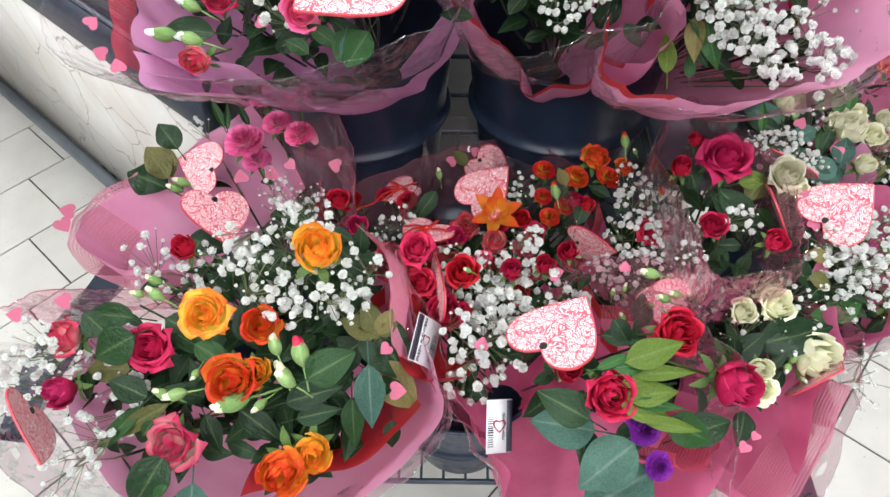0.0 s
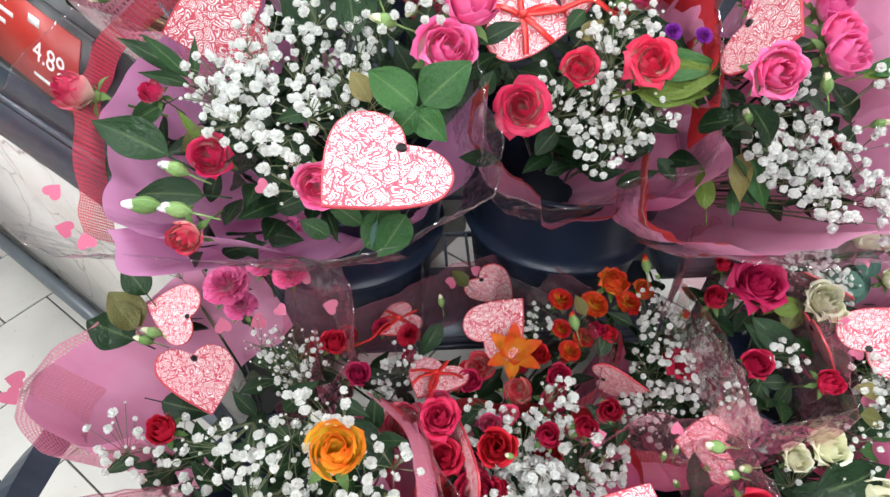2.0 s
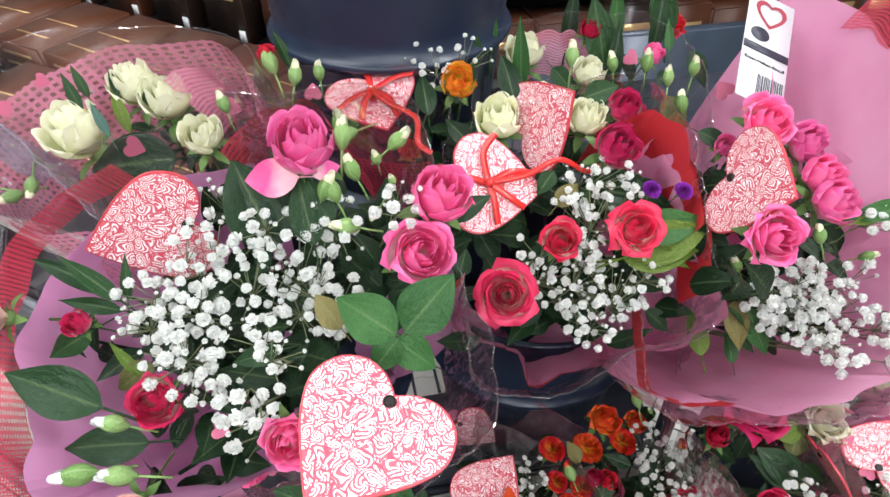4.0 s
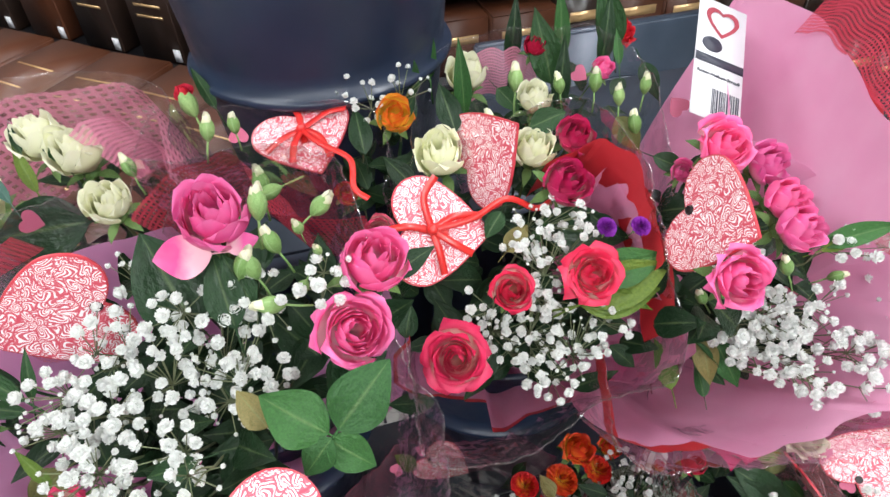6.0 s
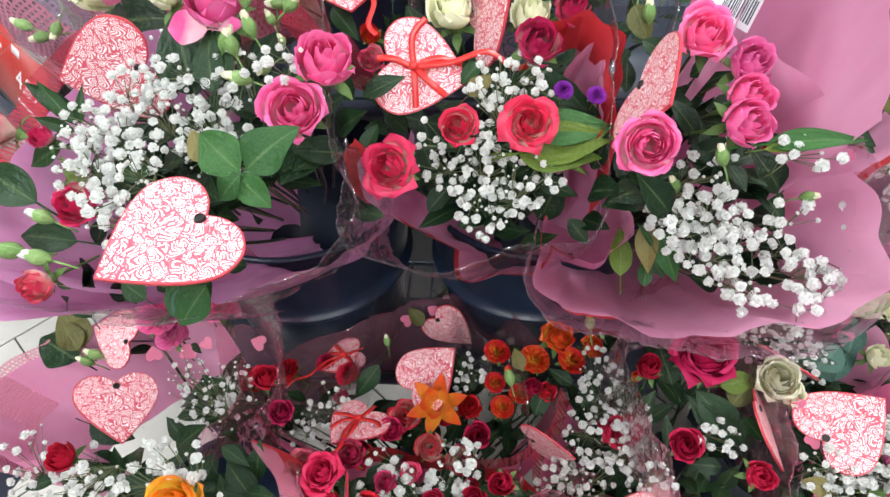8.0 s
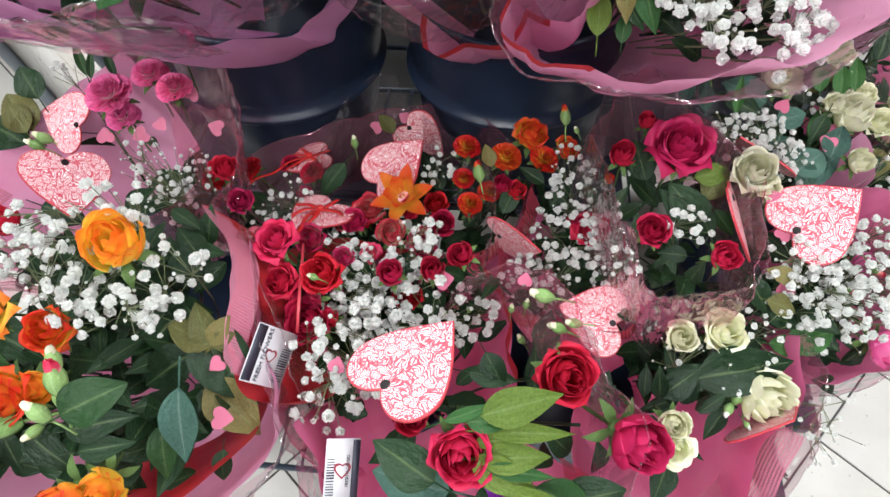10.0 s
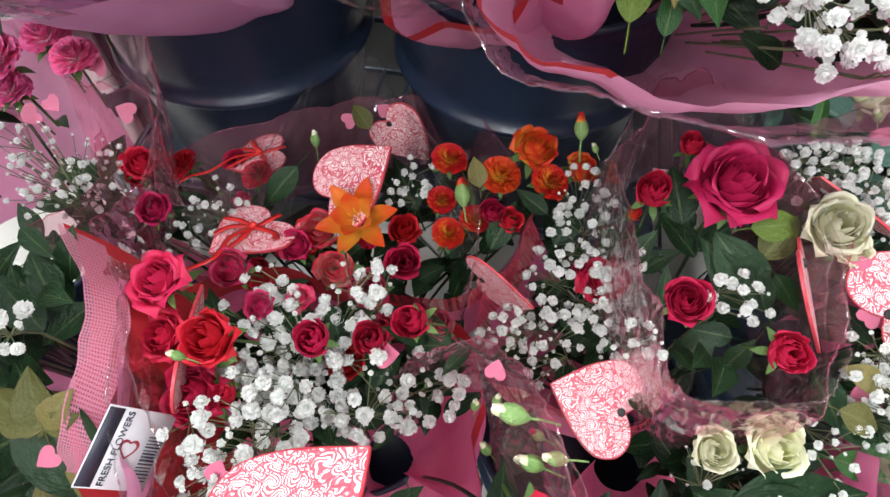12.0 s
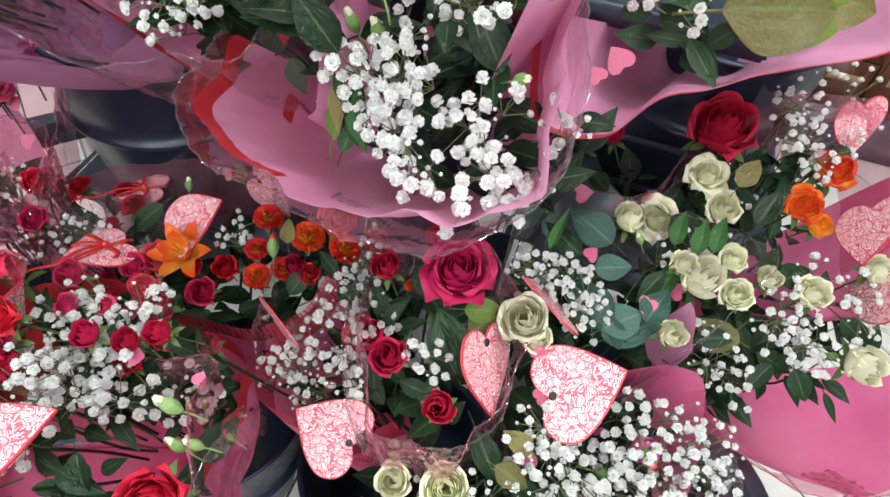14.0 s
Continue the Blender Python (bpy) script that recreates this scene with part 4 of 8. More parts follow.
leaf(upper_pink, "wide", "leaf_bright", (-0.052, 0.527, 1.213), (-0.071, 0.505, 1.195), (0.13, -0.85, 0.77))
bud(upper_pink, (-0.060, 0.728, 1.311), (-0.057, 0.736, 1.332), "cream")
bud(upper_pink, (-0.052, 0.713, 1.294), (-0.057, 0.716, 1.309), "cream")
bud(upper_pink, (-0.036, 0.718, 1.302), (-0.038, 0.716, 1.312), "cream")
bud(upper_pink, (-0.027, 0.724, 1.310), (-0.016, 0.722, 1.322), "cream")
bud(upper_pink, (-0.079, 0.708, 1.284), (-0.071, 0.710, 1.300), "cream")
bud(upper_pink, (-0.055, 0.692, 1.268), (-0.070, 0.689, 1.275), "cream")
bud(upper_pink, (-0.039, 0.699, 1.278), (-0.045, 0.689, 1.278), "cream")
bud(upper_pink, (-0.068, 0.706, 1.282), (-0.072, 0.709, 1.298), "cream")
bud(upper_pink, (-0.027, 0.707, 1.291), (-0.029, 0.705, 1.299), "cream")
heart_tag(upper_pink, Matrix(((0.710, 0.695, 0.113, -0.104), (-0.675, 0.718, -0.172, 0.500), (-0.201, 0.046, 0.979, 1.246), (0.000, 0.000, 0.000, 1.000))), 0.088)
gypsophila(upper_pink, (((-0.118, 0.702, 1.263), 0.024, 26), ((-0.098, 0.690, 1.243), 0.027, 36), ((-0.134, 0.686, 1.233), 0.027, 30), ((-0.070, 0.695, 1.269), 0.022, 20), ((-0.100, 0.671, 1.219), 0.024, 26), ((-0.133, 0.624, 1.229), 0.022, 22), ((-0.074, 0.665, 1.216), 0.022, 18), ((-0.138, 0.573, 1.236), 0.015, 12), ((-0.027, 0.687, 1.290), 0.017, 14), ((-0.114, 0.589, 1.258), 0.015, 12),))
sheet(upper_pink, "paper", "lilac_paper", ((-0.274, 0.575, 1.163), (-0.248, 0.547, 1.139), (-0.183, 0.630, 1.066), (-0.119, 0.687, 1.034), (-0.028, 0.762, 0.990), (0.024, 0.760, 1.066), (0.036, 0.873, 1.095)), "lilac wrapping paper", crease=0.008)
sheet(upper_pink, "cellophane", "film", ((-0.174, 0.553, 1.143), (-0.086, 0.508, 1.190), (0.002, 0.546, 1.202), (0.022, 0.627, 1.197), (0.012, 0.654, 1.243), (0.000, 0.729, 1.314), (-0.027, 0.754, 1.345), (-0.142, 0.797, 1.334)), "clear cellophane sleeve")
small_heart(upper_pink, (-0.222, 0.819, 1.279), 0.0159, (0.22, -0.88, 0.42), 1.0)
gap_foliage(upper_pink, ((-0.084, 0.735, 1.316), (0.003, 0.698, 1.284), (-0.018, 0.662, 1.263), (-0.114, 0.568, 1.211), (-0.118, 0.702, 1.263), (-0.098, 0.690, 1.243), (-0.134, 0.686, 1.233), (-0.070, 0.695, 1.269), (-0.100, 0.671, 1.219), (-0.133, 0.624, 1.229), (-0.074, 0.665, 1.216), (-0.138, 0.573, 1.236), (-0.027, 0.687, 1.290), (-0.114, 0.589, 1.258),))

upper_centre = Bouquet((0.17, 0.95, 0.86), "coral roses, baby's breath and bow-tied card heart in pink paper", "bouquets in the upper buckets")
rose(upper_centre, "coral", (0.052, 0.673, 1.199), 0.0231, (-0.2, -0.5, 0.3), shape=2)
rose(upper_centre, "coral", (0.106, 0.711, 1.213), 0.0198, (0, -0.5, 0.4), shape=1)
rose(upper_centre, "coral", (0.163, 0.696, 1.227), 0.0216, (0.1, -0.5, 0.4), shape=2)
rose(upper_centre, "coral", (0.170, 0.771, 1.256), 0.0270, (0.2, -0.5, 0.1), shape=0)
rose(upper_centre, "blush", (0.023, 0.786, 1.233), 0.0147, (0, -0.5, 0.2), shape=1)
heart_tag(upper_centre, Matrix(((0.196, -0.974, 0.113, 0.112), (0.705, 0.060, -0.707, 0.774), (0.682, 0.218, 0.698, 1.220), (0.000, 0.000, 0.000, 1.000))), 0.084, bow=True, eyelet=False)
leaf(upper_centre, "broad", "leaf_yellow", (0.160, 0.692, 1.203), (0.235, 0.697, 1.220), (-0.41, -0.71, 0.82))
leaf(upper_centre, "broad", "leaf_bright", (0.167, 0.703, 1.216), (0.233, 0.702, 1.225), (-0.42, -0.73, 0.79))
leaf(upper_centre, "broad", "leaf_yellow", (0.155, 0.692, 1.201), (0.223, 0.686, 1.205), (-0.41, -0.71, 0.82))
leaf(upper_centre, "lance", "leaf_yellow", (0.171, 0.699, 1.212), (0.212, 0.677, 1.192), (-0.43, -0.72, 0.80))
leaf(upper_centre, "broad", "leaf_dark", (0.147, 0.766, 1.225), (0.228, 0.743, 1.208), (-0.37, -0.79, 0.75))
leaf(upper_centre, "broad", "leaf_dark", (0.189, 0.755, 1.234), (0.213, 0.736, 1.214), (-0.43, -0.76, 0.73))
leaf(upper_centre, "oval", "leaf_olive", (0.112, 0.740, 1.226), (0.133, 0.750, 1.241), (-0.33, -0.79, 0.77))
leaf(upper_centre, "oval", "leaf_dark", (0.022, 0.711, 1.187), (0.031, 0.726, 1.206), (-0.19, -0.77, 0.86))
leaf(upper_centre, "broad", "leaf_dark", (0.174, 0.705, 1.163), (0.210, 0.694, 1.155), (-0.41, -0.69, 0.85))
leaf(upper_centre, "oval", "leaf", (0.121, 0.776, 1.238), (0.104, 0.765, 1.223), (-0.33, -0.81, 0.73))
leaf(upper_centre, "lance", "leaf", (0.131, 0.746, 1.214), (0.159, 0.763, 1.238), (-0.35, -0.77, 0.78))
leaf(upper_centre, "broad", "leaf_dark", (0.107, 0.737, 1.145), (0.142, 0.715, 1.124), (-0.30, -0.73, 0.87))
leaf(upper_centre, "broad", "leaf_dark", (0.155, 0.731, 1.145), (0.189, 0.741, 1.161), (-0.37, -0.71, 0.85))
leaf(upper_centre, "broad", "leaf_dark", (0.095, 0.745, 1.167), (0.134, 0.757, 1.188), (-0.28, -0.75, 0.84))
carnation(upper_centre, "purple", (0.192, 0.732, 1.237), 0.0084)
carnation(upper_centre, "purple", (0.219, 0.727, 1.235), 0.0084)
gypsophila(upper_centre, (((0.121, 0.693, 1.172), 0.035, 56), ((0.150, 0.686, 1.168), 0.030, 46), ((0.097, 0.702, 1.180), 0.025, 26), ((0.142, 0.724, 1.227), 0.027, 30), ((0.160, 0.741, 1.244), 0.025, 24), ((0.129, 0.739, 1.242), 0.022, 20), ((0.086, 0.712, 1.205), 0.017, 10), ((0.130, 0.704, 1.201), 0.020, 20), ((0.129, 0.676, 1.153), 0.025, 22), ((0.173, 0.677, 1.186), 0.019, 16),), 0.0048)
sheet(upper_centre, "paper", "pink_paper", ((0.021, 0.686, 1.219), (0.026, 0.699, 1.122), (0.087, 0.725, 1.053), (0.134, 0.739, 1.022), (0.203, 0.722, 1.042), (0.243, 0.685, 1.092), (0.238, 0.694, 1.185), (0.242, 0.771, 1.244), (0.206, 0.801, 1.243)), "pink wrapping paper", border="red_paper", border_label="red edge of the wrapping", crease=0.011, border_to=0.55)
sheet(upper_centre, "cellophane", "film", ((0.016, 0.677, 1.224), (0.014, 0.621, 1.171), (0.089, 0.631, 1.126), (0.164, 0.642, 1.141), (0.217, 0.640, 1.160), (0.231, 0.707, 1.231), (0.237, 0.754, 1.270), (0.211, 0.838, 1.288), (0.104, 0.844, 1.269)), "clear cellophane sleeve")
sheet(upper_centre, "back_paper", "pink_paper", ((0.195, 0.770, 1.236), (0.222, 0.790, 1.248), (0.235, 0.747, 1.230), (0.241, 0.716, 1.194)), "pink paper flap", v0=0.5)
sheet(upper_centre, "red_flap", "red_paper", ((0.164, 0.801, 1.258), (0.207, 0.793, 1.270), (0.231, 0.764, 1.271), (0.237, 0.716, 1.225), (0.226, 0.670, 1.186)), "red wrapping flap", v0=0.86)
gap_foliage(upper_centre, ((0.050, 0.668, 1.203), (0.104, 0.706, 1.216), (0.160, 0.691, 1.231), (0.156, 0.766, 1.262), (0.023, 0.782, 1.235), (0.121, 0.693, 1.172), (0.150, 0.686, 1.168), (0.097, 0.702, 1.180), (0.142, 0.724, 1.227), (0.160, 0.741, 1.244), (0.129, 0.739, 1.242), (0.086, 0.712, 1.205), (0.130, 0.704, 1.201), (0.129, 0.676, 1.153), (0.173, 0.677, 1.186),))

upper_right = Bouquet((0.3, 0.94, 0.86), "pink roses, baby's breath and card heart in large pink paper", "bouquets in the upper buckets")
rose(upper_right, "hot_pink", (0.304, 0.763, 1.268), 0.0270, (0, -0.5, 0.3), shape=1)
rose(upper_right, "hot_pink", (0.335, 0.718, 1.239), 0.0250, (0.2, -0.5, 0.2), shape=0)
rose(upper_right, "hot_pink", (0.326, 0.689, 1.235), 0.0260, (0.3, -0.5, 0.1), shape=0)
rose(upper_right, "hot_pink", (0.248, 0.648, 1.244), 0.0261, (0, -0.7, 0.1), shape=1)
rose(upper_right, "hot_pink", (0.279, 0.772, 1.243), 0.0141, (-0.3, -0.5, 0.2), shape=0)
rose(upper_right, "hot_pink", (0.342, 0.754, 1.247), 0.0250, (0.2, -0.5, 0.2), shape=0)
heart_tag(upper_right, Matrix(((0.424, -0.094, -0.901, 0.258), (0.356, 0.932, 0.070, 0.649), (0.833, -0.350, 0.429, 1.277), (0.000, 0.000, 0.000, 1.000))), 0.086)
leaf(upper_right, "lance", "leaf_bright", (0.340, 0.672, 1.228), (0.411, 0.666, 1.240), (-0.61, -0.53, 0.84))
leaf(upper_right, "lance", "leaf_yellow", (0.340, 0.669, 1.225), (0.375, 0.667, 1.231), (-0.61, -0.52, 0.85))
leaf(upper_right, "broad", "leaf_bright", (0.284, 0.683, 1.129), (0.298, 0.650, 1.092), (-0.53, -0.60, 0.85))
leaf(upper_right, "broad", "leaf_olive", (0.274, 0.688, 1.133), (0.273, 0.657, 1.097), (-0.52, -0.61, 0.84))
leaf(upper_right, "broad", "leaf", (0.277, 0.663, 1.072), (0.279, 0.687, 1.091), (-0.13, -0.79, 0.84))
leaf(upper_right, "broad", "leaf_yellow", (0.259, 0.684, 1.063), (0.259, 0.722, 1.093), (-0.09, -0.81, 0.84))
leaf(upper_right, "broad", "leaf_dark", (0.268, 0.684, 1.113), (0.291, 0.657, 1.091), (-0.45, -0.51, 0.99))
leaf(upper_right, "broad", "leaf_dark", (0.301, 0.710, 1.134), (0.333, 0.680, 1.111), (-0.49, -0.54, 0.94))
leaf(upper_right, "broad", "leaf_dark", (0.268, 0.723, 1.139), (0.313, 0.732, 1.160), (-0.44, -0.57, 0.94))
leaf(upper_right, "lance", "leaf", (0.277, 0.668, 1.119), (0.264, 0.684, 1.134), (0.36, -0.69, 0.87))
bud(upper_right, (0.313, 0.664, 1.213), (0.308, 0.667, 1.227), "cream")
bud(upper_right, (0.396, 0.695, 1.156), (0.405, 0.689, 1.164), "cream")
bud(upper_right, (0.297, 0.701, 1.154), (0.290, 0.703, 1.167), "cream")
bud(upper_right, (0.278, 0.700, 1.157), (0.271, 0.701, 1.170), "cream")
gypsophila(upper_right, (((0.314, 0.674, 1.155), 0.023, 18), ((0.320, 0.651, 1.135), 0.021, 26), ((0.335, 0.634, 1.119), 0.019, 20), ((0.354, 0.627, 1.110), 0.017, 16), ((0.295, 0.671, 1.156), 0.016, 10), ((0.375, 0.670, 1.139), 0.023, 9), ((0.398, 0.638, 1.123), 0.019, 12), ((0.386, 0.605, 1.112), 0.015, 6), ((0.412, 0.634, 1.116), 0.015, 8), ((0.398, 0.684, 1.146), 0.014, 6), ((0.301, 0.664, 1.124), 0.014, 12),), 0.0064)
gypsophila(upper_right, (((0.312, 0.712, 1.159), 0.024, 20), ((0.348, 0.731, 1.167), 0.020, 14), ((0.326, 0.661, 1.162), 0.023, 26), ((0.377, 0.668, 1.124), 0.025, 24), ((0.284, 0.666, 1.157), 0.021, 14), ((0.373, 0.663, 1.227), 0.021, 12), ((0.440, 0.672, 1.143), 0.022, 12), ((0.420, 0.642, 1.107), 0.022, 12),), 0.0058)
sheet(upper_right, "paper", "pink_paper", ((0.186, 0.690, 1.135), (0.188, 0.640, 1.105), (0.205, 0.618, 1.082), (0.267, 0.600, 1.090), (0.329, 0.588, 1.100), (0.390, 0.575, 1.118), (0.428, 0.602, 1.150), (0.434, 0.660, 1.190), (0.420, 0.746, 1.205), (0.385, 0.813, 1.215)), "pink wrapping paper with red hearts", border="red_paper", border_label="red edge of the wrapping", border_at=0.93, border_to=0.3, crease=0.006)
sheet(upper_right, "cellophane", "film", ((0.172, 0.682, 1.145), (0.168, 0.630, 1.118), (0.196, 0.606, 1.082), (0.267, 0.588, 1.086), (0.329, 0.576, 1.096), (0.395, 0.560, 1.115), (0.442, 0.595, 1.158), (0.446, 0.660, 1.200), (0.430, 0.746, 1.215)), "clear cellophane sleeve")
sheet(upper_right, "large_paper", "pink_paper", ((0.323, 0.759, 1.247), (0.368, 0.867, 1.287), (0.421, 0.928, 1.320), (0.466, 0.869, 1.313), (0.441, 0.767, 1.289), (0.424, 0.697, 1.275), (0.407, 0.655, 1.257)), "large smooth sheet of pink paper", v0=0.45, crease=0.002)
sheet(upper_right, "net_band", "red_net", ((0.450, 0.869, 1.310), (0.464, 0.845, 1.317), (0.454, 0.777, 1.302), (0.435, 0.700, 1.281)), "dark red net ribbon", v0=0.97, v1=1.10)
gap_foliage(upper_right, ((0.301, 0.759, 1.271), (0.332, 0.715, 1.242), (0.323, 0.686, 1.238), (0.244, 0.643, 1.248), (0.277, 0.769, 1.246), (0.338, 0.750, 1.249), (0.312, 0.712, 1.159), (0.348, 0.731, 1.167), (0.326, 0.661, 1.162), (0.377, 0.668, 1.124), (0.284, 0.666, 1.157), (0.373, 0.663, 1.227), (0.440, 0.672, 1.143), (0.420, 0.642, 1.107),))

back_white = Bouquet((-0.13, 0.97, 0.87), "cream roses with eucalyptus in pink net and clear cellophane", "bouquets in the upper buckets")
rose(back_white, "cream", (-0.295, 0.917, 1.238), 0.0400, (-0.2, -0.2, 0.5), shape=0)
rose(back_white, "cream", (-0.251, 0.984, 1.250), 0.0330, (-0.1, -0.2, 0.5), shape=0)
rose(back_white, "cream", (-0.220, 0.961, 1.242), 0.0330, (0, -0.2, 0.5), shape=0)
rose(back_white, "cream", (-0.168, 0.821, 1.277), 0.0240, (0, -0.2, 0.5), shape=0)
leaf(back_white, "oval", "leaf_dark", (-0.207, 0.882, 1.228), (-0.292, 0.889, 1.224), (0.17, -0.88, 0.70))
leaf(back_white, "lance", "leaf_yellow", (-0.260, 0.940, 1.228), (-0.274, 0.973, 1.265), (0.23, -0.88, 0.66))
leaf(back_white, "lance", "leaf", (-0.288, 0.922, 1.263), (-0.304, 0.949, 1.294), (0.27, -0.89, 0.63))
leaf(back_white, "lance", "leaf", (-0.234, 0.953, 1.246), (-0.253, 0.974, 1.270), (0.20, -0.90, 0.64))
leaf(back_white, "lance", "leaf_dark", (-0.266, 0.964, 1.256), (-0.273, 0.985, 1.279), (0.23, -0.90, 0.62))
leaf(back_white, "lance", "leaf", (-0.287, 0.948, 1.264), (-0.302, 0.973, 1.291), (0.27, -0.89, 0.61))
bud(back_white, (-0.350, 0.883, 1.209), (-0.369, 0.875, 1.209), "cream")
bud(back_white, (-0.372, 0.890, 1.213), (-0.387, 0.888, 1.222), "cream")
bud(back_white, (-0.340, 0.891, 1.220), (-0.341, 0.875, 1.213), "cream")
bud(back_white, (-0.146, 0.826, 1.298), (-0.149, 0.828, 1.312), "cream")
leaf(back_white, "lance", "eucalyptus", (-0.264, 0.895, 1.250), (-0.278, 0.918, 1.276), (0.25, -0.88, 0.66))
sheet(back_white, "net", "pink_net", ((-0.268, 0.832, 1.191), (-0.339, 0.845, 1.196), (-0.411, 0.893, 1.211), (-0.423, 0.942, 1.237), (-0.370, 0.982, 1.260), (-0.279, 1.027, 1.282), (-0.161, 1.009, 1.277), (-0.119, 0.822, 1.297)), "pink net wrap", v0=0.72)
sheet(back_white, "blue_foil", "blue_film", ((-0.404, 0.927, 1.253), (-0.367, 0.928, 1.259), (-0.303, 0.862, 1.221), (-0.284, 0.842, 1.200)), "bluish reflecting foil", v0=0.8)
sheet(back_white, "cellophane", "film", ((-0.282, 0.819, 1.189), (-0.411, 0.886, 1.234), (-0.414, 0.963, 1.294), (-0.299, 1.011, 1.307), (-0.134, 0.979, 1.292), (-0.133, 0.795, 1.263)), "clear cellophane sleeve", v0=0.55)
small_heart(back_white, (-0.413, 0.945, 1.273), 0.0118, (0.41, -0.85, 0.33), 4.0)
small_heart(back_white, (-0.387, 0.941, 1.272), 0.0154, (0.39, -0.86, 0.34), 4.0)
small_heart(back_white, (-0.320, 0.946, 1.287), 0.0127, (0.31, -0.89, 0.33), 1.0)
small_heart(back_white, (-0.222, 0.819, 1.279), 0.0159, (0.22, -0.88, 0.42), 1.0)
small_heart(back_white, (-0.357, 0.936, 1.270), 0.0154, (0.35, -0.87, 0.35), 2.0)
gap_foliage(back_white, ((-0.292, 0.909, 1.248), (-0.250, 0.978, 1.259), (-0.219, 0.955, 1.251), (-0.168, 0.817, 1.284),))

back_centre = Bouquet((0.03, 1.02, 0.9), "bow-tied card heart with orange and red blooms in clear cellophane", "bouquets in the upper buckets")
heart_tag(back_centre, Matrix(((0.983, -0.150, -0.110, -0.012), (0.120, 0.962, -0.244, 0.875), (0.142, 0.226, 0.964, 1.238), (0.000, 0.000, 0.000, 1.000))), 0.088, bow=True, eyelet=False)
rose(back_centre, "yellow", (0.061, 0.904, 1.263), 0.0240, (0, -0.6, 0.1), shape=0)
rose(back_centre, "orange", (0.007, 0.869, 1.215), 0.0151, (0, -0.5, 0.2), shape=0)
carnation(back_centre, "red", (-0.120, 0.990, 1.277), 0.0105)
bud(back_centre, (-0.114, 0.973, 1.261), (-0.122, 0.987, 1.285), "red")
leaf(back_centre, "broad", "leaf_dark", (0.029, 0.884, 1.243), (0.029, 0.917, 1.276), (-0.05, -0.85, 0.78))
leaf(back_centre, "broad", "leaf_dark", (0.053, 0.860, 1.223), (0.049, 0.879, 1.242), (-0.09, -0.82, 0.82))
leaf(back_centre, "lance", "leaf", (-0.096, 0.991, 1.255), (-0.113, 1.026, 1.288), (0.13, -0.89, 0.69))
leaf(back_centre, "broad", "leaf", (-0.049, 0.939, 1.213), (-0.018, 0.911, 1.191), (0.07, -0.85, 0.77))
bud(back_centre, (-0.090, 0.833, 1.313), (-0.087, 0.836, 1.328), "cream")
bud(back_centre, (-0.069, 0.831, 1.316), (-0.069, 0.832, 1.329), "cream")
bud(back_centre, (-0.058, 0.795, 1.282), (-0.059, 0.803, 1.301), "cream")
bud(back_centre, (-0.045, 0.796, 1.286), (-0.061, 0.790, 1.286), "cream")
gypsophila(back_centre, (((0.025, 0.959, 1.281), 0.024, 16), ((0.040, 0.917, 1.280), 0.020, 12), ((0.082, 0.918, 1.291), 0.020, 10),), 0.0040)
sheet(back_centre, "red_net_wrap", "red_net", ((-0.153, 0.810, 1.273), (-0.118, 0.844, 1.288), (-0.076, 0.849, 1.289), (-0.058, 0.795, 1.266), (0.014, 0.764, 1.267)), "red net wrap", v0=0.75)
sheet(back_centre, "cellophane", "film", ((-0.153, 0.813, 1.276), (-0.150, 0.983, 1.263), (-0.051, 0.962, 1.265), (0.047, 0.908, 1.272), (0.041, 0.856, 1.216)), "clear cellophane sleeve", v0=0.5)
sheet(back_centre, "pink_net", "pink_net", ((-0.213, 0.940, 1.282), (-0.180, 0.960, 1.281), (-0.145, 0.918, 1.275), (-0.142, 0.897, 1.254)), "pink net flap", v0=0.8)
small_heart(back_centre, (-0.029, 0.917, 1.238), 0.0191, (0.04, -0.86, 0.51), 3.0)
small_heart(back_centre, (-0.078, 0.942, 1.253), 0.0166, (0.12, -0.87, 0.47), 3.0)
small_heart(back_centre, (-0.142, 0.832, 1.299), 0.0146, (0.26, -0.84, 0.48), 1.0)
gap_foliage(back_centre, ((0.060, 0.899, 1.266), (0.007, 0.865, 1.218), (0.025, 0.959, 1.281), (0.040, 0.917, 1.280), (0.082, 0.918, 1.291),))

back_right = Bouquet((0.2, 1.0, 0.88), "cream roses, pink buds and a card heart in clear cellophane", "bouquets in the upper buckets")
rose(back_right, "cream", (0.093, 0.857, 1.241), 0.0310, (0, -0.1, 0.6), shape=0)
rose(back_right, "cream", (0.166, 0.827, 1.251), 0.0260, (0.1, -0.1, 0.6), shape=0)
rose(back_right, "cream", (0.152, 0.975, 1.250), 0.0290, (0, -0.1, 0.6), shape=0)
rose(back_right, "cream", (0.186, 0.877, 1.270), 0.0220, (0.2, -0.1, 0.6), shape=0)
heart_tag(back_right, Matrix(((0.204, -0.448, 0.871, 0.148), (-0.805, 0.429, 0.410, 0.816), (-0.557, -0.785, -0.273, 1.291), (0.000, 0.000, 0.000, 1.000))), 0.085, eyelet=False)
rose(back_right, "hot_pink", (0.284, 0.940, 1.256), 0.0155, (0, -0.5, 0.2), shape=0)
rose(back_right, "coral", (0.202, 0.823, 1.261), 0.0230, (0, -0.4, 0.3), shape=0)
rose(back_right, "red", (0.223, 0.973, 1.275), 0.0155, (0, -0.5, 0.2), shape=0)
rose(back_right, "red", (0.340, 1.013, 1.256), 0.0216, (0, -0.5, 0.2), shape=1)
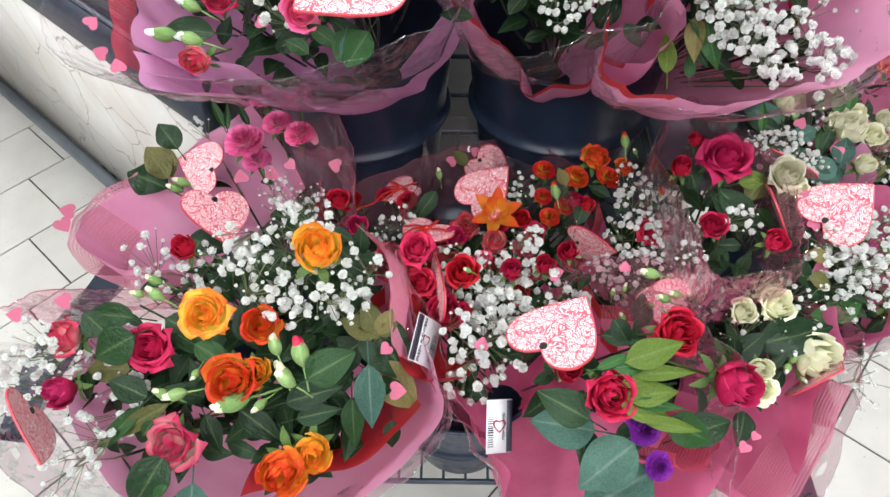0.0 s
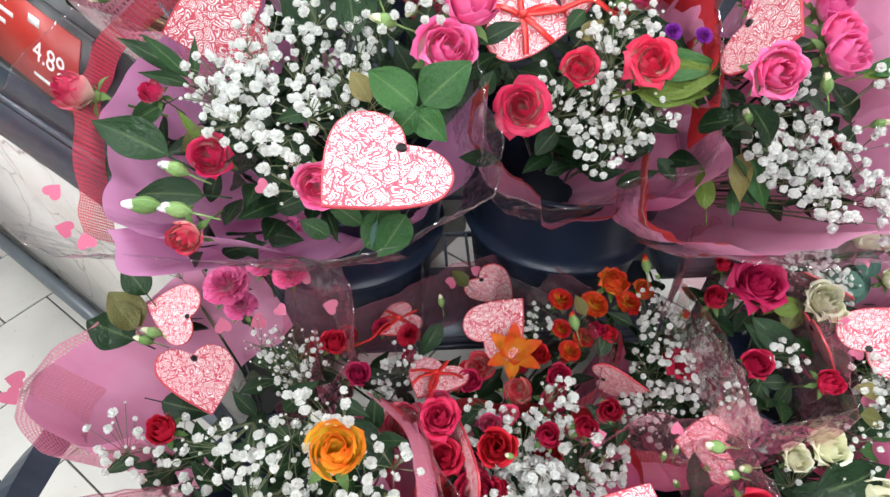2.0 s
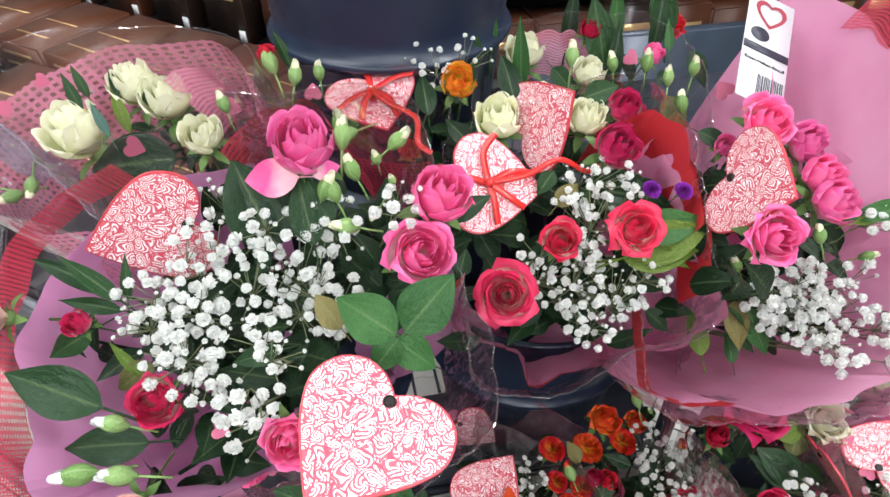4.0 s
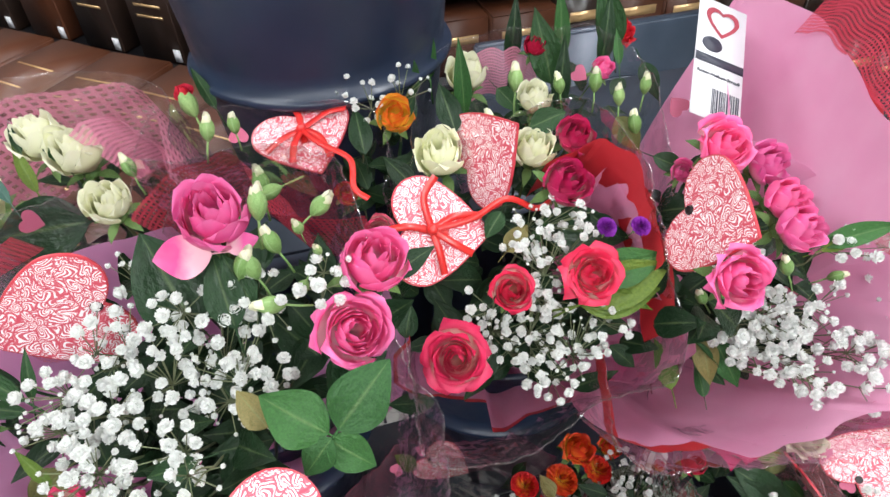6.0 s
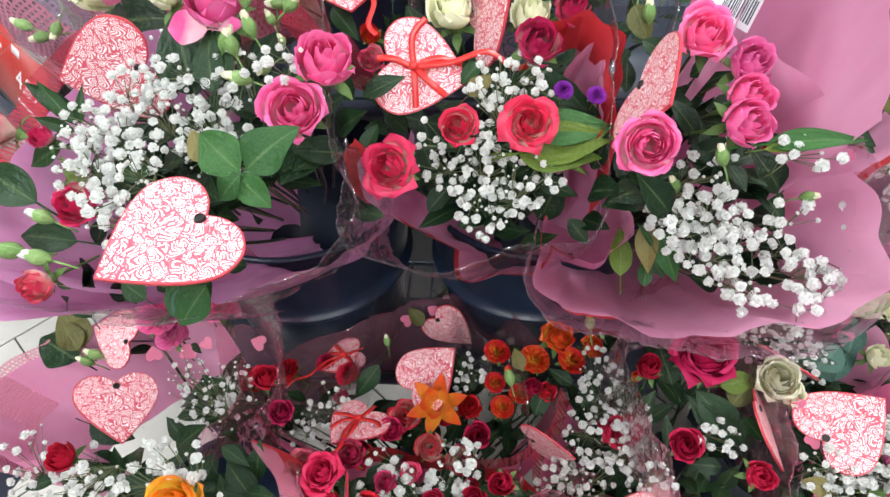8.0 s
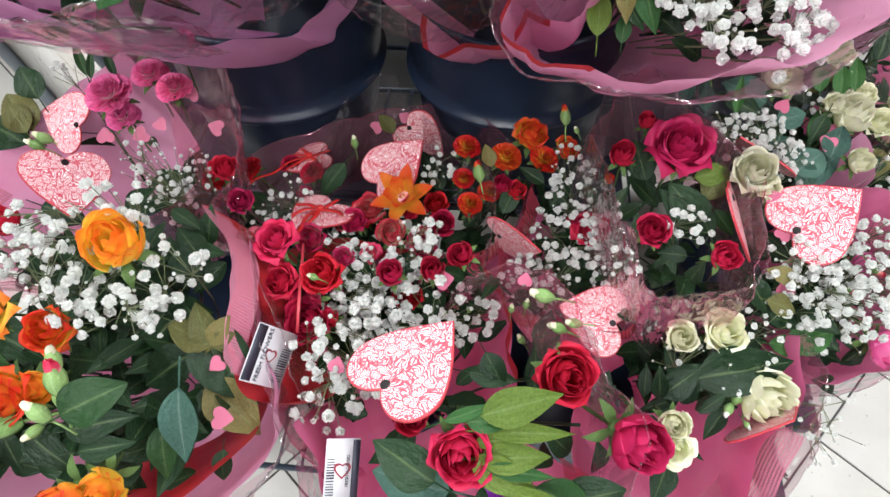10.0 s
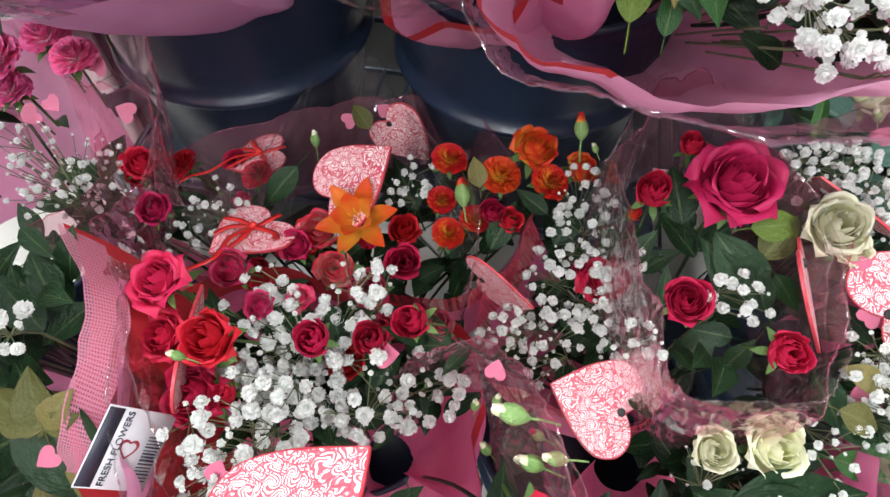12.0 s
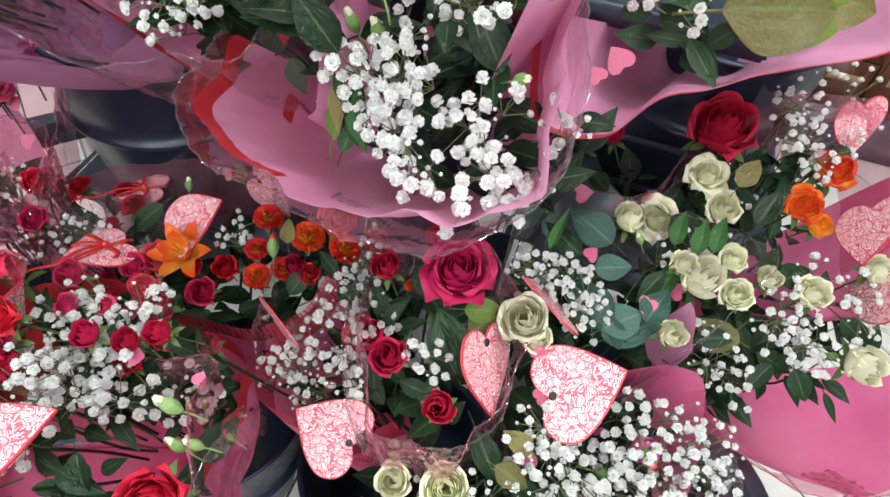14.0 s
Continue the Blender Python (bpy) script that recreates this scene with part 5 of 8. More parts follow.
bud(back_right, (0.178, 0.902, 1.271), (0.181, 0.912, 1.294), "cream")
bud(back_right, (0.249, 0.883, 1.268), (0.251, 0.887, 1.285), "cream")
bud(back_right, (0.218, 0.890, 1.268), (0.216, 0.894, 1.283), "cream")
bud(back_right, (0.268, 0.868, 1.258), (0.268, 0.872, 1.273), "cream")
bud(back_right, (0.153, 0.882, 1.243), (0.147, 0.891, 1.263), "cream")
bud(back_right, (0.293, 0.869, 1.265), (0.295, 0.872, 1.280), "cream")
bud(back_right, (0.278, 0.847, 1.238), (0.276, 0.855, 1.258), "cream")
leaf(back_right, "broad", "leaf_dark", (0.109, 0.864, 1.262), (0.104, 0.899, 1.296), (-0.19, -0.84, 0.76))
leaf(back_right, "oval", "leaf", (0.166, 0.835, 1.273), (0.199, 0.836, 1.282), (-0.30, -0.81, 0.76))
leaf(back_right, "broad", "leaf_dark", (0.065, 0.842, 1.227), (0.043, 0.869, 1.250), (-0.12, -0.81, 0.83))
leaf(back_right, "oval", "leaf_olive", (0.264, 0.863, 1.250), (0.278, 0.837, 1.226), (-0.42, -0.77, 0.74))
leaf(back_right, "lance", "leaf_bright", (0.302, 0.935, 1.261), (0.308, 0.961, 1.290), (-0.43, -0.79, 0.68))
leaf(back_right, "broad", "leaf_dark", (0.262, 0.792, 1.251), (0.291, 0.774, 1.240), (-0.45, -0.71, 0.78))
leaf(back_right, "broad", "leaf_dark", (0.325, 0.932, 1.264), (0.333, 0.902, 1.235), (-0.46, -0.78, 0.67))
leaf(back_right, "oval", "leaf", (0.182, 0.965, 1.243), (0.199, 0.944, 1.225), (-0.27, -0.85, 0.71))
for k, (lx, ly, lz) in enumerate(((0.090, 0.965, 1.262), (0.118, 0.990, 1.270), (0.205, 0.990, 1.268), (0.238, 0.955, 1.262), (0.262, 0.985, 1.272), (0.298, 0.965, 1.266), (0.325, 0.990, 1.270), (0.140, 0.940, 1.252), (0.228, 0.915, 1.250))):
    leaf(back_right, "lance" if k % 3 else "broad", ("leaf", "leaf_bright", "leaf_dark")[k % 3], (lx, ly, lz - 0.02), (lx + 0.012 * (k % 3 - 1), ly + 0.018, lz + 0.052), (-0.2, -0.85, 0.45))
sheet(back_right, "red_flap", "red_paper", ((0.175, 0.792, 1.259), (0.212, 0.809, 1.257), (0.248, 0.796, 1.252), (0.238, 0.740, 1.235), (0.220, 0.693, 1.226)), "red wrapping flap", v0=0.88)
sheet(back_right, "net", "pink_net", ((0.160, 0.991, 1.265), (0.184, 0.993, 1.273), (0.218, 0.984, 1.271), (0.217, 0.963, 1.250)), "pink net flap", v0=0.85)
sheet(back_right, "cellophane", "film", ((0.064, 0.856, 1.242), (0.134, 1.007, 1.275), (0.240, 0.980, 1.293), (0.303, 0.955, 1.282), (0.314, 0.864, 1.263), (0.273, 0.765, 1.226)), "clear cellophane sleeve", v0=0.55)
small_heart(back_right, (0.319, 0.851, 1.258), 0.0182, (-0.50, -0.73, 0.47), 4.0)
small_heart(back_right, (0.262, 0.940, 1.256), 0.0163, (-0.38, -0.81, 0.44), 1.0)
gap_foliage(back_right, ((0.092, 0.852, 1.244), (0.161, 0.821, 1.257), (0.156, 0.980, 1.252), (0.178, 0.864, 1.276), (0.282, 0.936, 1.258), (0.201, 0.819, 1.264), (0.221, 0.969, 1.277), (0.337, 1.008, 1.258),))

upper_far_right = Bouquet((0.6, 1.27, 0.88), "bouquet in broad pink paper printed with red hearts", "bouquets in the upper buckets")
sheet(upper_far_right, "paper", "pink_paper", ((0.396, 0.784, 1.159), (0.414, 0.734, 1.103), (0.462, 0.732, 1.093), (0.506, 0.786, 1.112), (0.602, 0.862, 1.115), (0.698, 0.940, 1.118), (0.718, 1.046, 1.146)), "pink wrapping paper printed with red hearts", crease=0.003, border="red_paper", border_label="red edge of the wrapping", border_at=0.96)
leaf(upper_far_right, "wide", "leaf_olive", (0.530, 0.888, 1.137), (0.634, 0.928, 1.147), (-0.12, -0.88, 0.71))
leaf(upper_far_right, "wide", "leaf_yellow", (0.541, 0.913, 1.142), (0.649, 0.934, 1.137), (-0.13, -0.89, 0.68))
leaf(upper_far_right, "wide", "leaf_olive", (0.587, 0.947, 1.146), (0.670, 0.955, 1.136), (-0.19, -0.89, 0.65))
gypsophila(upper_far_right, (((0.508, 0.842, 1.156), 0.018, 10), ((0.469, 0.843, 1.165), 0.018, 12),), 0.0060)
small_heart(upper_far_right, (0.459, 0.767, 1.146), 0.0203, (-0.01, -0.84, 0.54), 4.0)
small_heart(upper_far_right, (0.447, 0.753, 1.138), 0.0136, (0.02, -0.83, 0.56), 4.0)
gap_foliage(upper_far_right, ((0.508, 0.842, 1.156), (0.469, 0.843, 1.165),))

lower_left_back = Bouquet((-0.22, 0.68, 0.5), "pink carnations and two card hearts in pink net and paper", "bouquets in the lower buckets")
heart_tag(lower_left_back, Matrix(((-0.273, 0.926, -0.260, -0.380), (-0.711, -0.376, -0.594, 0.741), (-0.648, 0.023, 0.761, 0.877), (0.000, 0.000, 0.000, 1.000))), 0.072)
heart_tag(lower_left_back, Matrix(((0.728, -0.394, 0.561, -0.271), (0.475, 0.880, 0.001, 0.581), (-0.494, 0.266, 0.828, 0.876), (0.000, 0.000, 0.000, 1.000))), 0.086)
carnation(lower_left_back, "hot_pink", (-0.271, 0.730, 0.918), 0.0290)
carnation(lower_left_back, "hot_pink", (-0.255, 0.712, 0.901), 0.0205)
carnation(lower_left_back, "hot_pink", (-0.197, 0.742, 0.923), 0.0213)
carnation(lower_left_back, "hot_pink", (-0.248, 0.795, 0.945), 0.0250)
carnation(lower_left_back, "hot_pink", (-0.205, 0.800, 0.940), 0.0230)
carnation(lower_left_back, "hot_pink", (-0.228, 0.755, 0.930), 0.0220)
rose(lower_left_back, "red", (-0.150, 0.700, 0.835), 0.0200, (0, -0.3, 0.5), shape=1)
rose(lower_left_back, "magenta", (-0.120, 0.655, 0.830), 0.0180, (0, -0.3, 0.5), shape=1)
sheet(lower_left_back, "back_cellophane", "pink_film", ((-0.290, 0.800, 0.935), (-0.230, 0.835, 0.950), (-0.165, 0.810, 0.940), (-0.125, 0.740, 0.900), (-0.130, 0.670, 0.860), (-0.160, 0.620, 0.845)), "pink cellophane printed with hearts", v0=0.6)
sheet(lower_left_back, "inner_wrap", "pink_film", ((-0.204, 0.725, 0.915), (-0.158, 0.721, 0.915), (-0.133, 0.724, 0.900), (-0.116, 0.699, 0.865), (-0.121, 0.648, 0.835)), "pink cellophane wrap", v0=0.5, crease=0.004)
small_heart(lower_left_back, (-0.180, 0.745, 0.915), 0.0170, (0.2, -0.68, 0.70), 2.5)
small_heart(lower_left_back, (-0.150, 0.715, 0.892), 0.0180, (0.2, -0.68, 0.70), 4.2)
small_heart(lower_left_back, (-0.205, 0.700, 0.905), 0.0150, (0.2, -0.68, 0.70), 0.6)
leaf(lower_left_back, "wide", "leaf_dark", (-0.374, 0.741, 0.895), (-0.404, 0.771, 0.922), (0.36, -0.62, 0.95))
leaf(lower_left_back, "wide", "leaf_olive", (-0.382, 0.714, 0.868), (-0.423, 0.749, 0.899), (0.37, -0.58, 0.98))
leaf(lower_left_back, "wide", "leaf_dark", (-0.390, 0.702, 0.856), (-0.455, 0.726, 0.874), (0.38, -0.56, 0.98))
leaf(lower_left_back, "wide", "leaf_olive", (-0.385, 0.706, 0.873), (-0.412, 0.732, 0.897), (0.38, -0.58, 0.98))
leaf(lower_left_back, "lance", "leaf", (-0.300, 0.746, 0.931), (-0.320, 0.779, 0.959), (0.33, -0.73, 0.85))
leaf(lower_left_back, "lance", "leaf_dark", (-0.265, 0.747, 0.931), (-0.285, 0.776, 0.956), (0.30, -0.74, 0.86))
leaf(lower_left_back, "lance", "leaf", (-0.296, 0.744, 0.928), (-0.297, 0.773, 0.954), (0.33, -0.73, 0.85))
leaf(lower_left_back, "oval", "leaf_dark", (-0.346, 0.623, 0.841), (-0.292, 0.612, 0.830), (0.39, -0.60, 0.95))
bud(lower_left_back, (-0.369, 0.699, 0.854), (-0.386, 0.700, 0.865), "cream")
bud(lower_left_back, (-0.358, 0.705, 0.861), (-0.379, 0.707, 0.872), "cream")
sheet(lower_left_back, "paper", "pink_paper", ((-0.337, 0.593, 0.841), (-0.428, 0.579, 0.832), (-0.500, 0.614, 0.837), (-0.496, 0.673, 0.843), (-0.434, 0.719, 0.854), (-0.357, 0.772, 0.883), (-0.272, 0.784, 0.936)), "pink wrapping paper", v0=0.55)
sheet(lower_left_back, "net_band", "pink_net", ((-0.358, 0.573, 0.832), (-0.440, 0.569, 0.831), (-0.506, 0.611, 0.841), (-0.502, 0.676, 0.851), (-0.440, 0.725, 0.865)), "pink net ribbon", v0=0.78, v1=1.0)
sheet(lower_left_back, "cellophane", "pink_film", ((-0.209, 0.607, 0.849), (-0.171, 0.657, 0.852), (-0.164, 0.698, 0.887)), "pink cellophane", v0=0.75)
gypsophila(lower_left_back, (((-0.200, 0.651, 0.878), 0.040, 40), ((-0.221, 0.664, 0.893), 0.027, 16), ((-0.345, 0.765, 0.920), 0.017, 10), ((-0.195, 0.636, 0.874), 0.030, 20),), 0.0045)
small_heart(lower_left_back, (-0.498, 0.635, 0.881), 0.0193, (0.52, -0.59, 0.62), 4.0)
small_heart(lower_left_back, (-0.502, 0.620, 0.868), 0.0205, (0.52, -0.57, 0.64), 0.0)
small_heart(lower_left_back, (-0.236, 0.698, 0.888), 0.0187, (0.28, -0.70, 0.66), 5.0)
small_heart(lower_left_back, (-0.277, 0.696, 0.888), 0.0187, (0.32, -0.69, 0.65), 3.0)
gap_foliage(lower_left_back, ((-0.200, 0.651, 0.878), (-0.221, 0.664, 0.893), (-0.345, 0.765, 0.920), (-0.195, 0.636, 0.874),))

lower_orange = Bouquet((-0.2, 0.58, 0.5), "orange and pink roses with baby's breath in pink paper and cellophane", "bouquets in the lower buckets")
rose(lower_orange, "yellow", (-0.118, 0.460, 1.006), 0.0330, (0.1, -0.15, 0.6), shape=0)
rose(lower_orange, "orange", (-0.196, 0.357, 0.938), 0.0302, (-0.1, -0.6, 0.3), shape=1)
rose(lower_orange, "yellow", (-0.178, 0.367, 0.935), 0.0223, (0.3, -0.4, 0.3), shape=0)
rose(lower_orange, "orange", (-0.174, 0.408, 0.957), 0.0232, (0, -0.4, 0.4), shape=1)
rose(lower_orange, "yellow", (-0.231, 0.414, 0.965), 0.0240, (0, -0.4, 0.4), shape=2)
rose(lower_orange, "orange", (-0.144, 0.295, 0.886), 0.0328, (-0.2, -0.8, 0.1), shape=0)
rose(lower_orange, "yellow", (-0.121, 0.310, 0.885), 0.0264, (0.2, -0.6, 0.2), shape=0)
rose(lower_orange, "magenta", (-0.301, 0.407, 0.913), 0.0239, (0, -0.4, 0.4), shape=2)
rose(lower_orange, "blush", (-0.273, 0.328, 0.855), 0.0271, (-0.1, -0.7, 0.2), shape=2)
rose(lower_orange, "blush", (-0.386, 0.412, 0.923), 0.0252, (-0.5, -0.4, 0.2), shape=1)
rose(lower_orange, "magenta", (-0.410, 0.387, 0.857), 0.0250, (-0.4, -0.6, 0.1), shape=0)
rose(lower_orange, "red", (-0.304, 0.545, 0.909), 0.0214, (0, -0.4, 0.4), shape=0)
leaf(lower_orange, "round", "leaf", (-0.311, 0.408, 0.935), (-0.355, 0.389, 0.921), (0.44, -0.48, 1.01))
leaf(lower_orange, "round", "leaf_dark", (-0.343, 0.411, 0.930), (-0.370, 0.429, 0.946), (0.47, -0.47, 0.99))
leaf(lower_orange, "broad", "leaf", (-0.314, 0.425, 0.941), (-0.373, 0.429, 0.946), (0.44, -0.50, 0.99))
leaf(lower_orange, "wide", "leaf", (-0.110, 0.325, 0.996), (-0.070, 0.344, 1.012), (0.22, -0.47, 1.11))
leaf(lower_orange, "broad", "leaf_dark", (-0.295, 0.439, 0.921), (-0.215, 0.408, 0.893), (0.41, -0.51, 1.01))
leaf(lower_orange, "broad", "leaf", (-0.241, 0.389, 0.951), (-0.196, 0.370, 0.934), (0.37, -0.49, 1.04))
leaf(lower_orange, "broad", "leaf_dark", (-0.144, 0.335, 0.932), (-0.090, 0.348, 0.942), (0.25, -0.44, 1.11))
leaf(lower_orange, "broad", "leaf_dark", (-0.133, 0.323, 0.922), (-0.090, 0.332, 0.928), (0.23, -0.42, 1.13))
leaf(lower_orange, "broad", "leaf_dark", (-0.187, 0.439, 0.878), (-0.116, 0.455, 0.889), (0.27, -0.51, 1.07))
leaf(lower_orange, "broad", "leaf", (-0.161, 0.435, 0.873), (-0.123, 0.445, 0.881), (0.24, -0.51, 1.08))
leaf(lower_orange, "wide", "leaf", (-0.275, 0.302, 0.842), (-0.313, 0.280, 0.825), (0.38, -0.33, 1.11))
leaf(lower_orange, "oval", "leaf_dark", (-0.281, 0.315, 0.853), (-0.316, 0.270, 0.816), (0.39, -0.35, 1.10))
leaf(lower_orange, "oval", "eucalyptus", (-0.252, 0.293, 0.834), (-0.257, 0.244, 0.792), (0.36, -0.32, 1.13))
leaf(lower_orange, "lance", "leaf", (-0.315, 0.362, 0.868), (-0.369, 0.319, 0.833), (0.43, -0.40, 1.06))
leaf(lower_orange, "lance", "leaf_olive", (-0.284, 0.365, 0.869), (-0.357, 0.331, 0.843), (0.39, -0.41, 1.07))
leaf(lower_orange, "oval", "leaf_dark", (-0.304, 0.365, 0.882), (-0.346, 0.378, 0.895), (0.42, -0.41, 1.06))
leaf(lower_orange, "oval", "leaf", (-0.293, 0.342, 0.876), (-0.305, 0.328, 0.865), (0.41, -0.39, 1.07))
leaf(lower_orange, "oval", "leaf_olive", (-0.337, 0.402, 0.876), (-0.387, 0.401, 0.876), (0.44, -0.44, 1.03))
leaf(lower_orange, "broad", "eucalyptus", (-0.067, 0.380, 0.931), (-0.063, 0.328, 0.887), (0.13, -0.50, 1.11))
leaf(lower_orange, "broad", "leaf", (-0.085, 0.359, 0.900), (-0.082, 0.319, 0.866), (0.16, -0.45, 1.13))
leaf(lower_orange, "oval", "leaf_dark", (-0.048, 0.359, 0.847), (-0.048, 0.336, 0.827), (0.10, -0.43, 1.15))
leaf(lower_orange, "oval", "leaf_dark", (-0.081, 0.430, 0.894), (-0.131, 0.401, 0.870), (0.14, -0.53, 1.09))
leaf(lower_orange, "broad", "leaf_dark", (-0.081, 0.407, 0.874), (-0.043, 0.383, 0.853), (0.14, -0.49, 1.11))
leaf(lower_orange, "broad", "leaf_dark", (-0.198, 0.343, 0.902), (-0.152, 0.318, 0.879), (0.31, -0.42, 1.10))
leaf(lower_orange, "broad", "leaf_dark", (-0.248, 0.357, 0.861), (-0.229, 0.324, 0.833), (0.35, -0.41, 1.09))
leaf(lower_orange, "broad", "leaf_dark", (-0.110, 0.460, 0.893), (-0.052, 0.417, 0.856), (0.18, -0.55, 1.07))
leaf(lower_orange, "oval", "leaf_dark", (-0.081, 0.449, 0.910), (-0.028, 0.398, 0.865), (0.14, -0.55, 1.07))
leaf(lower_orange, "oval", "leaf_olive", (-0.069, 0.412, 0.877), (-0.021, 0.374, 0.845), (0.12, -0.50, 1.11))
leaf(lower_orange, "oval", "leaf_olive", (-0.064, 0.430, 0.906), (-0.105, 0.443, 0.918), (0.12, -0.54, 1.09))
leaf(lower_orange, "oval", "leaf_olive", (-0.064, 0.430, 0.906), (-0.080, 0.458, 0.930), (0.12, -0.54, 1.09))
leaf(lower_orange, "oval", "leaf_olive", (-0.064, 0.430, 0.906), (-0.043, 0.440, 0.914), (0.12, -0.54, 1.09))
leaf(lower_orange, "oval", "leaf_olive", (-0.064, 0.430, 0.906), (-0.049, 0.451, 0.924), (0.12, -0.54, 1.09))
leaf(lower_orange, "oval", "leaf_olive", (-0.064, 0.430, 0.906), (-0.068, 0.425, 0.902), (0.12, -0.54, 1.09))
leaf(lower_orange, "oval", "leaf_olive", (-0.064, 0.430, 0.906), (-0.089, 0.432, 0.908), (0.12, -0.54, 1.09))
bud(lower_orange, (-0.152, 0.373, 0.957), (-0.156, 0.384, 0.976), "cream")
bud(lower_orange, (-0.141, 0.350, 0.937), (-0.150, 0.363, 0.959), "cream")
bud(lower_orange, (-0.256, 0.340, 0.931), (-0.266, 0.340, 0.942), "cream")
bud(lower_orange, (-0.240, 0.344, 0.935), (-0.258, 0.336, 0.939), "cream")
bud(lower_orange, (-0.179, 0.341, 0.931), (-0.212, 0.329, 0.931), "cream")
bud(lower_orange, (-0.263, 0.412, 0.993), (-0.273, 0.414, 1.005), "cream")
bud(lower_orange, (-0.282, 0.415, 0.996), (-0.289, 0.412, 1.004), "cream")
bud(lower_orange, (-0.265, 0.424, 1.003), (-0.274, 0.423, 1.013), "cream")
bud(lower_orange, (-0.163, 0.340, 0.929), (-0.171, 0.329, 0.931), "cream")
bud(lower_orange, (-0.229, 0.361, 0.949), (-0.231, 0.351, 0.951), "cream")
bud(lower_orange, (-0.115, 0.339, 0.996), (-0.119, 0.354, 1.019), "coral")
bud(lower_orange, (-0.122, 0.325, 0.984), (-0.135, 0.329, 0.998), "cream")
heart_tag(lower_orange, Matrix(((0.064, -0.528, 0.847, -0.379), (0.016, 0.849, 0.528, 0.285), (-0.998, -0.020, 0.063, 0.894), (0.000, 0.000, 0.000, 1.000))), 0.082)
gypsophila(lower_orange, (((-0.155, 0.476, 1.003), 0.035, 40), ((-0.115, 0.446, 0.976), 0.038, 44), ((-0.170, 0.445, 0.986), 0.034, 40), ((-0.202, 0.470, 1.000), 0.029, 24), ((-0.312, 0.543, 0.880), 0.035, 22), ((-0.361, 0.553, 0.889), 0.032, 20), ((-0.074, 0.460, 0.987), 0.026, 16), ((-0.094, 0.420, 0.973), 0.028, 14), ((-0.132, 0.489, 1.014), 0.029, 20), ((-0.415, 0.396, 0.920), 0.033, 40), ((-0.450, 0.386, 0.865), 0.034, 34), ((-0.373, 0.316, 0.862), 0.035, 24),), 0.0060)
gypsophila(lower_orange, (((-0.362, 0.368, 0.848), 0.037, 30), ((-0.337, 0.383, 0.860), 0.025, 16), ((-0.381, 0.406, 0.880), 0.025, 12), ((-0.257, 0.495, 0.930), 0.026, 18), ((-0.140, 0.419, 0.974), 0.023, 12), ((-0.387, 0.295, 0.839), 0.030, 12),), 0.0060)
sheet(lower_orange, "paper", "pink_paper", ((-0.372, 0.441, 0.917), (-0.411, 0.386, 0.838), (-0.345, 0.294, 0.811), (-0.227, 0.249, 0.796), (-0.109, 0.241, 0.865), (-0.034, 0.282, 0.886), (0.002, 0.338, 0.893), (-0.006, 0.404, 0.891), (-0.033, 0.468, 0.906), (-0.054, 0.524, 0.928)), "deep pink wrapping paper")
sheet(lower_orange, "red_lining", "red_paper", ((-0.188, 0.270, 0.853), (-0.138, 0.280, 0.859), (-0.070, 0.298, 0.874), (-0.013, 0.356, 0.882)), "red lining of the wrapping", v0=0.6, v1=0.96)
sheet(lower_orange, "cellophane", "film", ((-0.474, 0.404, 0.928), (-0.470, 0.326, 0.879), (-0.393, 0.268, 0.816), (-0.191, 0.224, 0.866), (-0.073, 0.242, 0.893), (0.009, 0.312, 0.898), (0.001, 0.390, 0.892), (-0.022, 0.456, 0.923), (-0.054, 0.534, 0.937)), "clear cellophane sleeve")
sheet(lower_orange, "front_film", "pink_film", ((-0.402, 0.504, 0.849), (-0.311, 0.511, 0.853), (-0.391, 0.447, 0.961), (-0.456, 0.427, 0.947)), "cellophane flap", v0=0.85)
small_heart(lower_orange, (-0.391, 0.437, 0.954), 0.0162, (0.52, -0.49, 0.70), 4.0)
small_heart(lower_orange, (-0.442, 0.425, 0.945), 0.0143, (0.56, -0.46, 0.68), 4.0)
small_heart(lower_orange, (-0.055, 0.414, 0.902), 0.0139, (0.29, -0.45, 0.84), 5.0)
small_heart(lower_orange, (-0.039, 0.371, 0.891), 0.0180, (0.28, -0.40, 0.88), 1.0)
sheet(lower_orange, "red_outer", "red_paper", ((-0.101, 0.557, 0.948), (-0.062, 0.514, 0.940), (-0.054, 0.477, 0.926), (-0.051, 0.431, 0.907), (-0.030, 0.393, 0.879), (0.018, 0.403, 0.869)), "smooth red outer wrapping", v0=0.1, v1=0.97, crease=0.0015, foot=(0.025, 0.500, 0.795))
sheet(lower_orange, "net_ribbon", "pink_net", ((-0.098, 0.554, 0.952), (-0.061, 0.512, 0.944), (-0.052, 0.475, 0.930), (-0.050, 0.429, 0.912), (-0.041, 0.410, 0.898)), "pink net ribbon", v0=0.8, v1=1.0, crease=0.0015, foot=(0.025, 0.500, 0.795))
